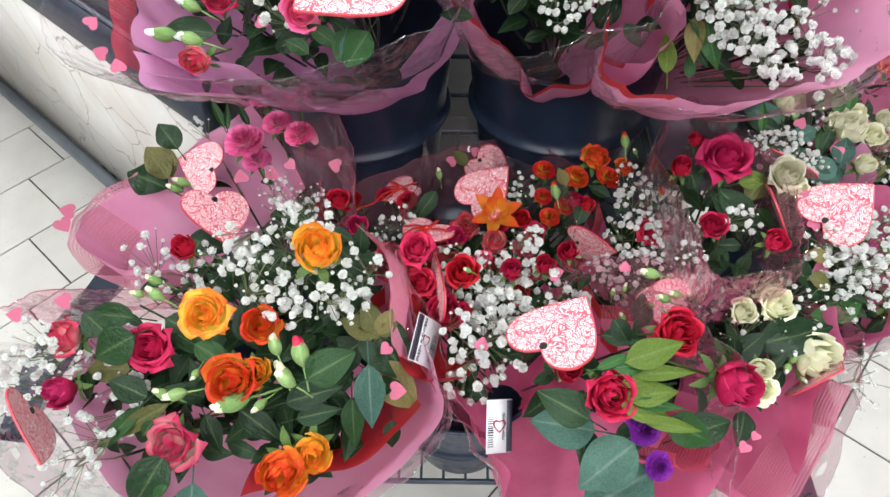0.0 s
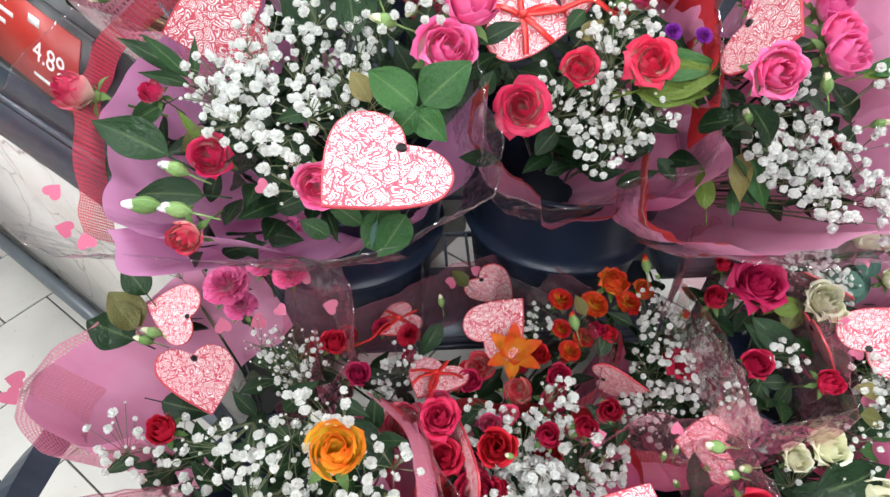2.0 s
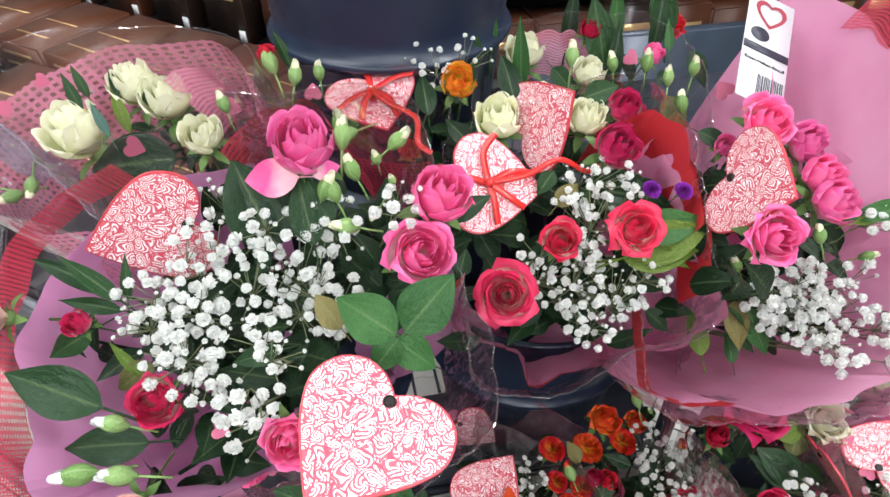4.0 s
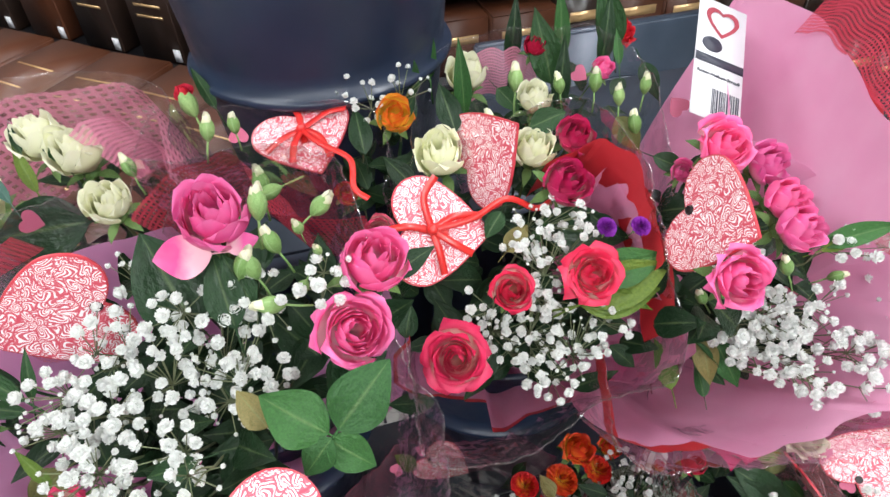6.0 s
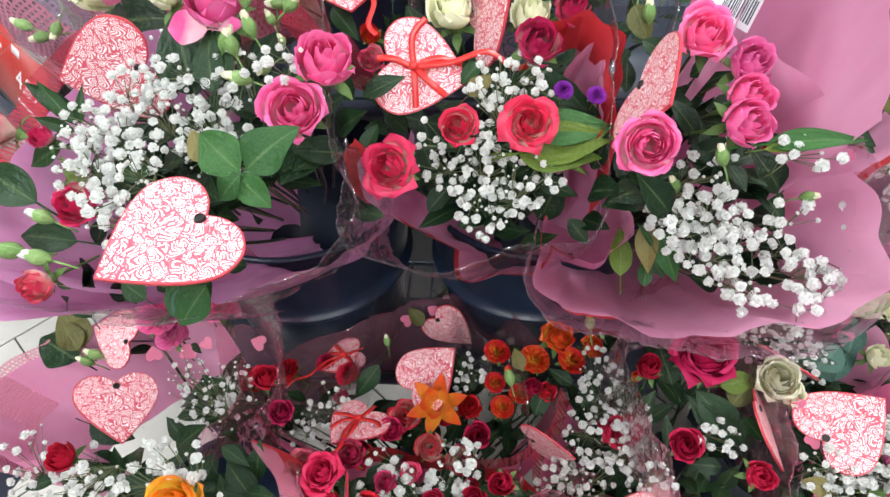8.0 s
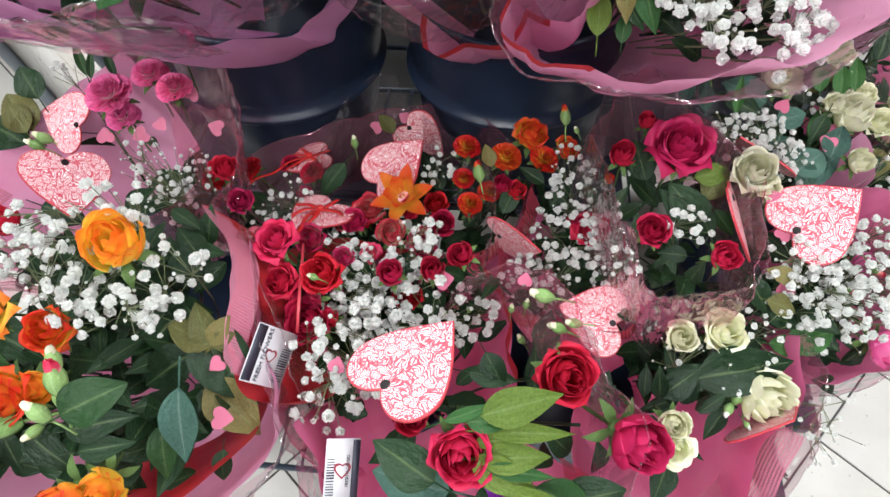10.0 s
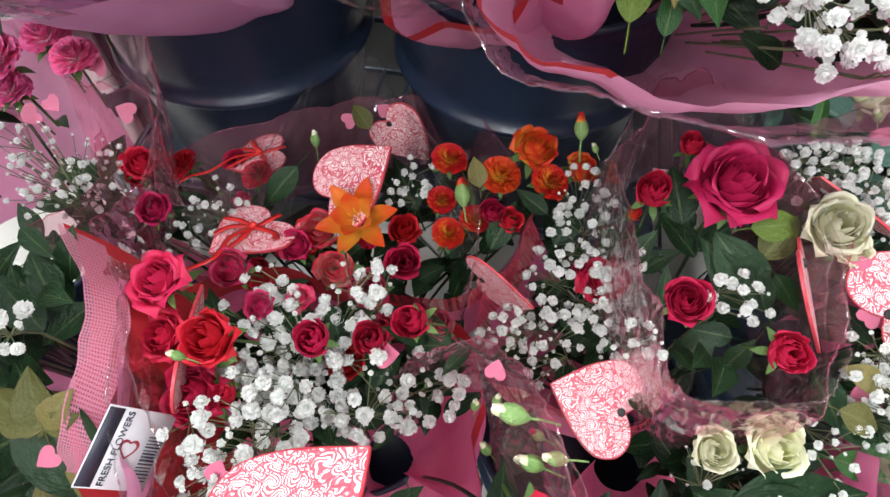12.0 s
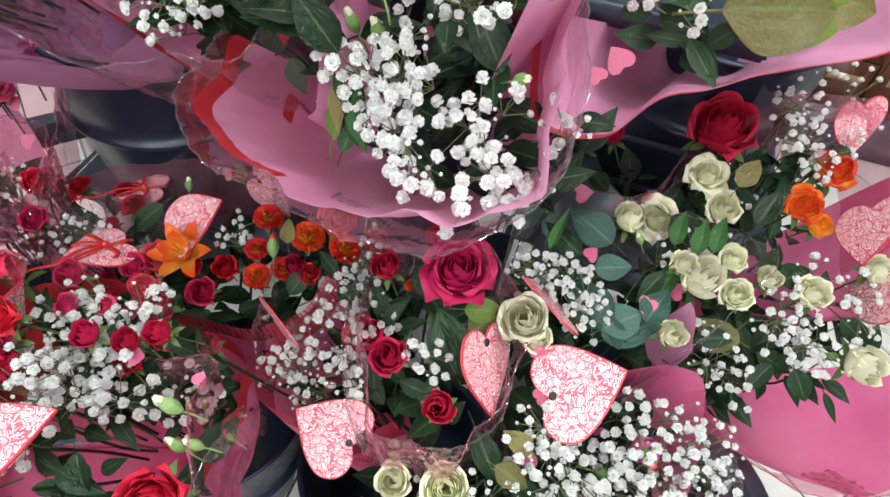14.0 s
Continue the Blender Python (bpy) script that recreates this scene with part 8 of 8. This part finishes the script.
rose(far_right_back, "orange", (0.722, 0.982, 0.874), 0.0272, (0, -0.4, 0.4), shape=1)
rose(far_right_back, "yellow", (0.747, 0.970, 0.861), 0.0204, (0, -0.4, 0.3), shape=0)
heart_tag(far_right_back, Matrix(((0.796, -0.208, 0.569, 0.804), (0.605, 0.294, -0.740, 1.152), (-0.013, 0.933, 0.360, 0.838), (0.000, 0.000, 0.000, 1.000))), 0.085, eyelet=False)
heart_tag(far_right_back, Matrix(((0.415, 0.040, -0.909, 0.786), (-0.307, 0.947, -0.098, 0.908), (0.857, 0.320, 0.405, 0.879), (0.000, 0.000, 0.000, 1.000))), 0.085, eyelet=False)
leaf(far_right_back, "oval", "leaf_olive", (0.622, 0.916, 0.844), (0.608, 0.934, 0.860), (-0.20, -0.70, 0.94))
leaf(far_right_back, "oval", "leaf_olive", (0.643, 0.974, 0.885), (0.659, 1.007, 0.908), (-0.22, -0.75, 0.88))
leaf(far_right_back, "oval", "leaf_olive", (0.599, 0.902, 0.837), (0.578, 0.917, 0.854), (-0.17, -0.69, 0.95))
leaf(far_right_back, "oval", "leaf_dark", (0.576, 0.922, 0.858), (0.631, 0.913, 0.840), (-0.14, -0.72, 0.93))
leaf(far_right_back, "oval", "leaf_dark", (0.472, 0.887, 0.851), (0.510, 0.866, 0.827), (-0.02, -0.70, 0.97))
leaf(far_right_back, "oval", "leaf_dark", (0.545, 0.906, 0.851), (0.518, 0.919, 0.867), (-0.11, -0.71, 0.95))
leaf(far_right_back, "wide", "eucalyptus", (0.519, 0.854, 0.855), (0.464, 0.868, 0.876), (-0.08, -0.68, 0.98))
bud(far_right_back, (0.412, 0.839, 0.903), (0.406, 0.842, 0.916), "cream")
bud(far_right_back, (0.429, 0.848, 0.906), (0.420, 0.857, 0.925), "cream")
bud(far_right_back, (0.529, 0.899, 0.862), (0.522, 0.902, 0.876), "cream")
bud(far_right_back, (0.552, 0.879, 0.842), (0.545, 0.880, 0.854), "cream")
gypsophila(far_right_back, (((0.679, 1.075, 0.950), 0.034, 30), ((0.702, 1.055, 0.930), 0.034, 30), ((0.732, 1.037, 0.909), 0.034, 20), ((0.647, 1.064, 0.844), 0.030, 14), ((0.708, 1.164, 0.950), 0.029, 12), ((0.769, 1.167, 0.940), 0.029, 12), ((0.666, 1.039, 0.821), 0.027, 8), ((0.795, 1.145, 0.890), 0.030, 10),), 0.0055)
leaf(far_right_back, "broad", "leaf_dark", (0.684, 1.095, 0.862), (0.670, 1.047, 0.827), (-0.23, -0.78, 0.83))
leaf(far_right_back, "broad", "leaf_dark", (0.675, 0.942, 0.860), (0.693, 0.987, 0.892), (-0.25, -0.71, 0.90))
leaf(far_right_back, "broad", "leaf_dark", (0.591, 1.017, 0.823), (0.571, 0.966, 0.788), (-0.15, -0.75, 0.90))
sheet(far_right_back, "cellophane", "pink_film", ((0.499, 0.913, 0.866), (0.560, 0.953, 0.872), (0.600, 1.079, 0.866), (0.677, 1.080, 0.955), (0.817, 1.171, 0.906), (0.852, 0.992, 0.864)), "clear cellophane sleeve", v0=0.6)
sheet(far_right_back, "paper", "rose_paper", ((0.880, 1.120, 0.900), (0.890, 1.020, 0.865), (0.860, 0.930, 0.825), (0.780, 0.905, 0.800), (0.690, 0.930, 0.795), (0.620, 0.930, 0.790)), "rose wrapping paper", v0=0.25, crease=0.004)
small_heart(far_right_back, (0.470, 0.887, 0.889), 0.0211, (-0.02, -0.72, 0.69), 2.0)
gap_foliage(far_right_back, ((0.562, 0.922, 0.847), (0.610, 1.001, 0.867), (0.638, 0.971, 0.845), (0.614, 1.059, 0.891), (0.487, 1.056, 0.845), (0.759, 1.059, 0.876), (0.719, 0.977, 0.879), (0.745, 0.966, 0.865), (0.679, 1.075, 0.950), (0.702, 1.055, 0.930), (0.732, 1.037, 0.909), (0.647, 1.064, 0.844), (0.708, 1.164, 0.950), (0.769, 1.167, 0.940), (0.666, 1.039, 0.821), (0.795, 1.145, 0.890),))

# ---- labels on the wrapping ----
def label_card(b, centre, right, up, wide=True, flip=1):
    """A white flower label with a dark band, a heart outline and a barcode; right and up are half its sides."""
    x, y = Vector(right), Vector(up)
    y -= x * (x.dot(y) / x.length_squared)
    w, h = x.length, y.length
    z = x.cross(y).normalized()
    rot = Matrix((x / w, y / h, z)).transposed().to_4x4()
    card = part("label", bevel_box(-w, w, -h, h, -0.0004, 0.0004, 0.0003), b.ob, Matrix.Translation(b.local(centre)) @ rot, "white label with dark band and barcode", M["tag_white"])
    part("dark_band", bevel_box(min(flip * w * 0.55, flip * w * 0.98), max(flip * w * 0.55, flip * w * 0.98), -h * 0.96, h * 0.96, 0.0006, 0.0011, 0.0002) if not wide else bevel_box(-w * 0.98, w * 0.98, -h * 0.12, h * 0.02, 0.0006, 0.0011, 0.0002), card, None, "", M["print_dark"])
    ring, inner = heart_rings()
    bm = bmesh.new()
    vs = [[bm.verts.new((q.x * s, q.y * s - 0.5 * s, 0.0008)) for q in pts] for s, pts in ((h * 0.5, ring), (h * 0.36, ring))]
    for i in range(len(ring)):
        k = (i + 1) % len(ring)
        bm.faces.new((vs[0][i], vs[0][k], vs[1][k], vs[1][i]))
    part("heart_print", bm, card, Matrix.Translation((0, h * (0.62 if wide else 0.0), 0)), "", M["print_red"])
    rnd = random.Random(4)
    px = -w * 0.85 if not wide else -w * 0.2
    for k in range(14):
        bw = rnd.uniform(0.0006, 0.0016)
        if wide:
            part("barcode_bar", bevel_box(px, px + bw, -h * 0.9, -h * 0.5, 0.0006, 0.0009, 0.0001), card, None, "", M["print_dark"])
            px += bw + rnd.uniform(0.0006, 0.0014)
        else:
            yy = -h * 0.75 + k * h * 0.085
            part("barcode_bar", bevel_box(min(-flip * w * 0.9, -flip * w * 0.45), max(-flip * w * 0.9, -flip * w * 0.45), yy, yy + bw, 0.0006, 0.0009, 0.0001), card, None, "", M["print_dark"])
    if wide:
        letters("Rosen-Nelken-Strauß", w * 0.20, M["print_dark"], card, Matrix.Translation((0, -h * 0.28, 0.0008)))
        part("seal", mesh_of("seal", seal_mesh(h * 0.16), M["print_dark"]), card, Matrix.Translation((-w * 0.35, h * 0.22, 0.0006)))
    else:
        letters("FRESH FLOWERS", w * 0.26, M["print_dark"], card, pose(flip * w * 0.32, 0, 0.0008, 0, 0, 90))


def seal_mesh(r):
    bm = bmesh.new()
    rows = [[bm.verts.new((q * math.cos(k * 0.3142), q * 0.8 * math.sin(k * 0.3142), z)) for k in range(20)] for q, z in ((r, 0), (r * 0.97, 0.0005))]
    for k in range(20):
        bm.faces.new((rows[0][k], rows[0][(k + 1) % 20], rows[1][(k + 1) % 20], rows[1][k]))
    bm.faces.new(rows[1])
    return bm


label_card(lower_centre, (0.066, 0.342, 0.872), (0.0135, 0.003, -0.004), (-0.002, 0.021, 0.018), False)
label_card(lower_orange, (-0.013, 0.430, 0.894), (0.0115, 0.0060, -0.0215), (0.003, 0.0225, 0.0140), False, -1)
label_card(upper_right, (0.361, 0.862, 1.290), (0.0225, -0.0080, -0.0098), (0.046, 0.047, 0.022))

# ---- buckets ----
for bx, by in ((-0.27, 0.66), (0.03, 0.65), (0.34, 0.66), (0.66, 0.86)):
    bucket(bx, by, 0.20, 0.10, 0.13, 0.145, 0.17, 0.30)
for bx, by in ((-0.150, 0.968), (0.195, 0.985), (0.60, 1.30)):
    bucket(bx, by, 0.62, 0.125, 0.148, 0.162, 0.190, 0.325)
bucket(0.02, 1.08, 1.085, 0.11, 0.132, 0.147, 0.185, 0.33)

# ---- rack ----
rack = tagged(new("flower_rack"), "stepped dark steel rack holding flower buckets in three rows", "rack")
rack.location = (0.05, 0.9, 0)


def bar(name, pts, r, sides=4):
    bm = bmesh.new()
    tube(bm, [Vector(p) - rack.location for p in pts], r, sides)
    me = mesh_of(name, bm, M["steel"], sides > 6)
    part(name, me, rack)


def deck(name, x0, x1, y0, y1, z):
    part(name, bevel_box(x0 - 0.05, x1 - 0.05, y0 - 0.9, y1 - 0.9, z - 0.03, z, 0.004), rack, None, "", M["steel"])


deck("shelf", 0.50, 0.84, 0.70, 1.02, 0.199)
for x0, x1, y0, y1 in ((-0.41, 0.49, 0.54, 0.80),):
    bar("shelf_rim", ((x0, y0, 0.192), (x1, y0, 0.192), (x1, y1, 0.192), (x0, y1, 0.192), (x0, y0, 0.192)), 0.006, 8)
    for k in range(1, round((x1 - x0) / 0.045)):
        bar("shelf_wire", ((x0 + 0.045 * k, y0, 0.1965), (x0 + 0.045 * k, y1, 0.1965)), 0.0028, 6)
bar("shelf_rim", ((-0.34, 0.85, 0.612), (0.40, 0.85, 0.612), (0.40, 1.12, 0.612), (-0.34, 1.12, 0.612), (-0.34, 0.85, 0.612)), 0.006, 8)
deck("shelf", -0.33, 0.39, 0.862, 1.03, 0.619)
for k in range(17):
    bar("shelf_wire", ((-0.32 + 0.0424 * k, 1.032, 0.6165), (-0.32 + 0.0424 * k, 1.12, 0.6165)), 0.0028, 6)
deck("shelf", 0.423, 0.80, 1.00, 1.46, 0.619)
part("back_panel", bevel_box(0.27, 0.76, 0.565, 0.59, 0.10, 1.05, 0.004), rack, None, "", M["steel"])
deck("shelf", -0.2, 0.6, 0.96, 1.22, 1.084)
for px in (-0.34, 0.66):
    bar("post", ((px, 1.17, 0.0), (px, 1.17, 1.05)), 0.022)
    bar("post", ((px, 0.60, 0.0), (px, 0.60, 0.17)), 0.022)
for px in (-0.42, 0.80):
    bar("base_rail", ((px, 0.5, 0.03), (px, 1.2, 0.03)), 0.022)
for pz in (0.70, 0.79):
    bar("cross_wire", ((-0.33, 1.13, pz), (0.65, 1.13, pz)), 0.005, 8)
bar("side_arm", smooth_line(((-0.33, 1.12, 0.585), (-0.50, 0.93, 0.595), (-0.575, 0.76, 0.60), (-0.61, 0.665, 0.60), (-0.64, 0.55, 0.59), (-0.64, 0.45, 0.58)), 5), 0.03)
bar("side_arm", smooth_line(((0.60, 1.12, 0.585), (0.655, 0.92, 0.59), (0.71, 0.82, 0.59), (0.78, 0.75, 0.585), (0.84, 0.62, 0.58)), 5), 0.03)
bar("arm_stay", ((-0.50, 0.93, 0.58), (-0.42, 0.95, 0.05)), 0.015)
bar("arm_stay", ((0.74, 0.90, 0.58), (0.80, 0.95, 0.05)), 0.015)

# ---- neighbouring promotion display ----
FACE = Matrix((V, U, Vector((0, 0, 1)))).transposed().to_4x4()
display = tagged(new("display_stand"), "grey steel promotion stand with pale stone-look panel on castors", "display stand")
display.matrix_world = FACE @ Matrix.Translation((-1.9, 0.45, 0))
part("panel", bevel_box(-1.2, 0.93, 0.02, 0.05, 0.10, 0.74, 0.004), display, None, "pale panel with crazed stone pattern", M["stone"])
bm = bmesh.new()
tube(bm, ((-1.2, 0, 0.09), (0.93, 0, 0.09)), 0.02, 12)
part("bottom_rail", bm, display, None, "grey round rail", M["rail"])
part("front_panel", bevel_box(-1.2, 0.95, -0.005, 0.03, 0.74, 0.86, 0.004), display, None, "", M["steel"])
part("front_panel", bevel_box(-1.2, 0.95, 0.005, 0.035, 0.866, 0.97, 0.004), display, None, "", M["steel"])
part("price_rail", bevel_box(-1.2, 0.95, -0.012, 0.02, 0.974, 1.005, 0.003), display, None, "", M["rail"])
part("top_shelf", bevel_box(-1.2, 0.95, 0.0, 0.9, 1.005, 1.03, 0.003), display, None, "", M["black"])
part("core", bevel_box(-1.2, 0.93, 0.06, 0.88, 0.12, 1.0, 0.004), display, None, "", M["black"])
for cx in (-0.9, 0.0, 0.35):
    bm = bmesh.new()
    grid_mesh(bm, lambda u, v: (0.018 * math.cos(v * 6.2832) * 0.5 + cx, (0.026 + 0.009 * math.sin(v * 6.2832)) * math.cos(u * 6.2832) + 0.03, (0.026 + 0.009 * math.sin(v * 6.2832)) * math.sin(u * 6.2832) + 0.036), 20, 8, closed=True)
    part("castor", bm, display, None, "small black castor", M["black"])

card = tagged(new("price_card"), "red price card reading 4.89 in a dark holder", "price card")
card.matrix_world = FACE @ Matrix.Translation((-1.03, 0.425, 1.075)) @ pose(0, 0, 0, -22, 10, 0) @ Matrix.Scale(0.78, 4)
part("holder", bevel_box(-0.28, 0.10, 0.002, 0.012, -0.075, 0.085, 0.003), card, None, "dark plastic holder", M["black"])
part("card", bevel_box(-0.27, 0.075, -0.001, 0.001, -0.06, 0.07, 0.0005), card, None, "red card", M["label_red"])
letters("4.89", 0.050, M["print_white"], card, pose(0.0, -0.0016, 0.0, 90, 0, 0))
for k in range(3):
    part("print_bar", bevel_box(-0.24, -0.12 + 0.02 * (k % 2), -0.0018, -0.0012, 0.045 - 0.02 * k, 0.053 - 0.02 * k, 0.0002), card, None, "", M["print_white"])
part("print_bar", bevel_box(-0.035, 0.05, -0.0018, -0.0012, -0.043, -0.037, 0.0002), card, None, "", M["print_white"])
part("print_bar", bevel_box(-0.06, -0.03, -0.0018, -0.0012, 0.04, 0.055, 0.0002), card, None, "", M["print_white"])


def carton(x, y, z, w, d, h, material, rz=0.0, lines=2):
    """A chocolate box with rounded edges, a foil stripe or two and a price sticker."""
    ob = tagged(new("chocolate_box"), "brown chocolate box with gold print" if material == "choc" else "dark chocolate box with gold print", "box", "chocolate boxes")
    ob.matrix_world = FACE @ Matrix.Translation((x, y, z)) @ pose(0, 0, 0, 0, 0, rz)
    part("carton", bevel_box(-w / 2, w / 2, -d / 2, d / 2, 0, h, 0.003), ob, None, "", M[material])
    for k in range(lines):
        part("gold_line", bevel_box(-w * 0.38, w * 0.30, -d * 0.3 + k * d * 0.3, -d * 0.3 + k * d * 0.3 + 0.004, h + 0.0004, h + 0.0012, 0.0002), ob, None, "thin gold lettering line", M["gold"])
        part("gold_line", bevel_box(-w * 0.3, w * 0.3, -d / 2 - 0.0012, -d / 2 - 0.0004, h * 0.35 + 0.02 * k, h * 0.35 + 0.02 * k + 0.005, 0.0002), ob, None, "thin gold lettering line", M["gold"])
    part("sticker", bevel_box(w * 0.30, w * 0.46, -d / 2 - 0.0018, -d / 2 - 0.0004, 0.006, 0.03, 0.0003), ob, None, "white price sticker", M["tag_white"])


for k in range(9):
    if k > 4:
        carton(-2.02 + 0.14 * k, 0.66 + 0.02 * (k % 2), 1.032, 0.128, 0.20, 0.045 + 0.006 * (k % 3), "choc", 4 * (k % 3) - 4)
    else:
        carton(-2.02 + 0.14 * k, 0.68 + 0.03 * (k % 2), 1.032, 0.115, 0.11, 0.15 + 0.01 * (k % 3), "choc_dark", 5 * (k % 3) - 5, 1)
    carton(-2.02 + 0.14 * k, 0.90, 1.032, 0.128, 0.20, 0.065, "choc", 3 - 3 * (k % 3))
for k in range(8):
    carton(-2.0 + 0.15 * k, 1.14, 1.032, 0.10, 0.09, 0.24, "choc_dark" if k % 3 else "choc", 2 * (k % 2))
    carton(-2.1 + 0.15 * k, 1.26, 1.032, 0.12, 0.08, 0.30, "choc_dark", 0, 1)
for k in range(3):
    carton(-1.95 + 0.17 * k, 0.53, 1.032, 0.12, 0.09, 0.16, "choc_dark", -3 + 3 * k, 1)

# ---- dark shelf unit behind the rack ----
gondola = tagged(new("shelf_unit"), "dark shop shelf unit standing behind the flower rack", "shelf unit")
gondola.location = (1.0, 2.55, 0)
part("back", bevel_box(-1.25, 1.6, 0.20, 0.24, 0.0, 1.75, 0.005), gondola, None, "", M["black"])
part("plinth", bevel_box(-1.25, 1.6, -0.22, 0.2, 0.0, 0.14, 0.005), gondola, None, "", M["steel"])
for gz in (0.5, 0.85, 1.2, 1.55):
    part("shelf", bevel_box(-1.25, 1.6, -0.22, 0.2, gz, gz + 0.03, 0.004), gondola, None, "", M["black"])
for side in (-1.27, 1.6):
    part("side_panel", bevel_box(side, side + 0.02, -0.22, 0.24, 0.0, 1.75, 0.004), gondola, None, "", M["steel"])


def parcel(x, z, w, h, material):
    ob = tagged(new("carton"), "dark printed carton standing on the shelf", "box", "cartons on the shelf unit")
    ob.location = (x, 2.45, z)
    part("body", bevel_box(-w / 2, w / 2, -0.08, 0.1, 0, h, 0.004), ob, None, "", M[material])
    part("print_band", bevel_box(-w * 0.35, w * 0.35, -0.0815, -0.0803, h * 0.55, h * 0.7, 0.0003), ob, None, "pale printed band", M["gold"])


rnd = random.Random(9)
for gz in (0.14, 0.53, 0.88, 1.23):
    x = -0.15
    while x < 2.45:
        w = rnd.uniform(0.14, 0.26)
        parcel(x + w / 2, gz + 0.001, w - 0.012, rnd.uniform(0.17, 0.27), rnd.choice(("choc", "choc_dark", "print_red", "choc_dark")))
        x += w

# ---- floor tiles ----
bm = bevel_box(-0.1275, 0.1275, -0.1235, 0.1235, -0.004, 0.0, 0.0012)
TILE = mesh_of("tile", bm, M["tile"], False)
rest_v, rest_f = [], []
origin = U * (0.935 * U.x + 0.76 * U.y) + V * (0.935 * V.x + 0.76 * V.y)
turn = Matrix((V, U, Vector((0, 0, 1)))).transposed().to_4x4()
picked = 0
for i in range(-36, 34):
    for j in range(-38, 34):
        p = origin + V * (0.26 * (i + 0.5)) + U * (0.252 * (j + 0.5 + (0.5 if i % 2 else 0.0)))
        if abs(p.x) > 5.82 or abs(p.y) > 5.82:
            continue
        near = (-1.9 < p.x < -0.4 and 0.2 < p.y < 2.4) or (0.3 < p.x < 1.8 and -0.1 < p.y < 1.6) or (-1.2 < p.x < 1.0 and 0.0 < p.y < 0.7)
        if near and picked < 290:
            picked += 1
            part("tile", TILE, floor, Matrix.Translation(p) @ turn)
        else:
            n0 = len(rest_v)
            for z, s in ((-0.004, 1.0), (0.0, 0.99)):
                rest_v += [p + V * (0.1275 * a * s) + U * (0.1235 * c * s) + Vector((0, 0, z)) for a, c in ((-1, -1), (1, -1), (1, 1), (-1, 1))]
            rest_f += [(n0 + 4, n0 + 5, n0 + 6, n0 + 7)] + [(n0 + k, n0 + (k + 1) % 4, n0 + 4 + (k + 1) % 4, n0 + 4 + k) for k in range(4)]
me = bpy.data.meshes.new("tiles")
me.from_pydata(rest_v, [], rest_f)
me.materials.append(M["tile"])
tagged(part("tiles", me, floor), kind="stuff")
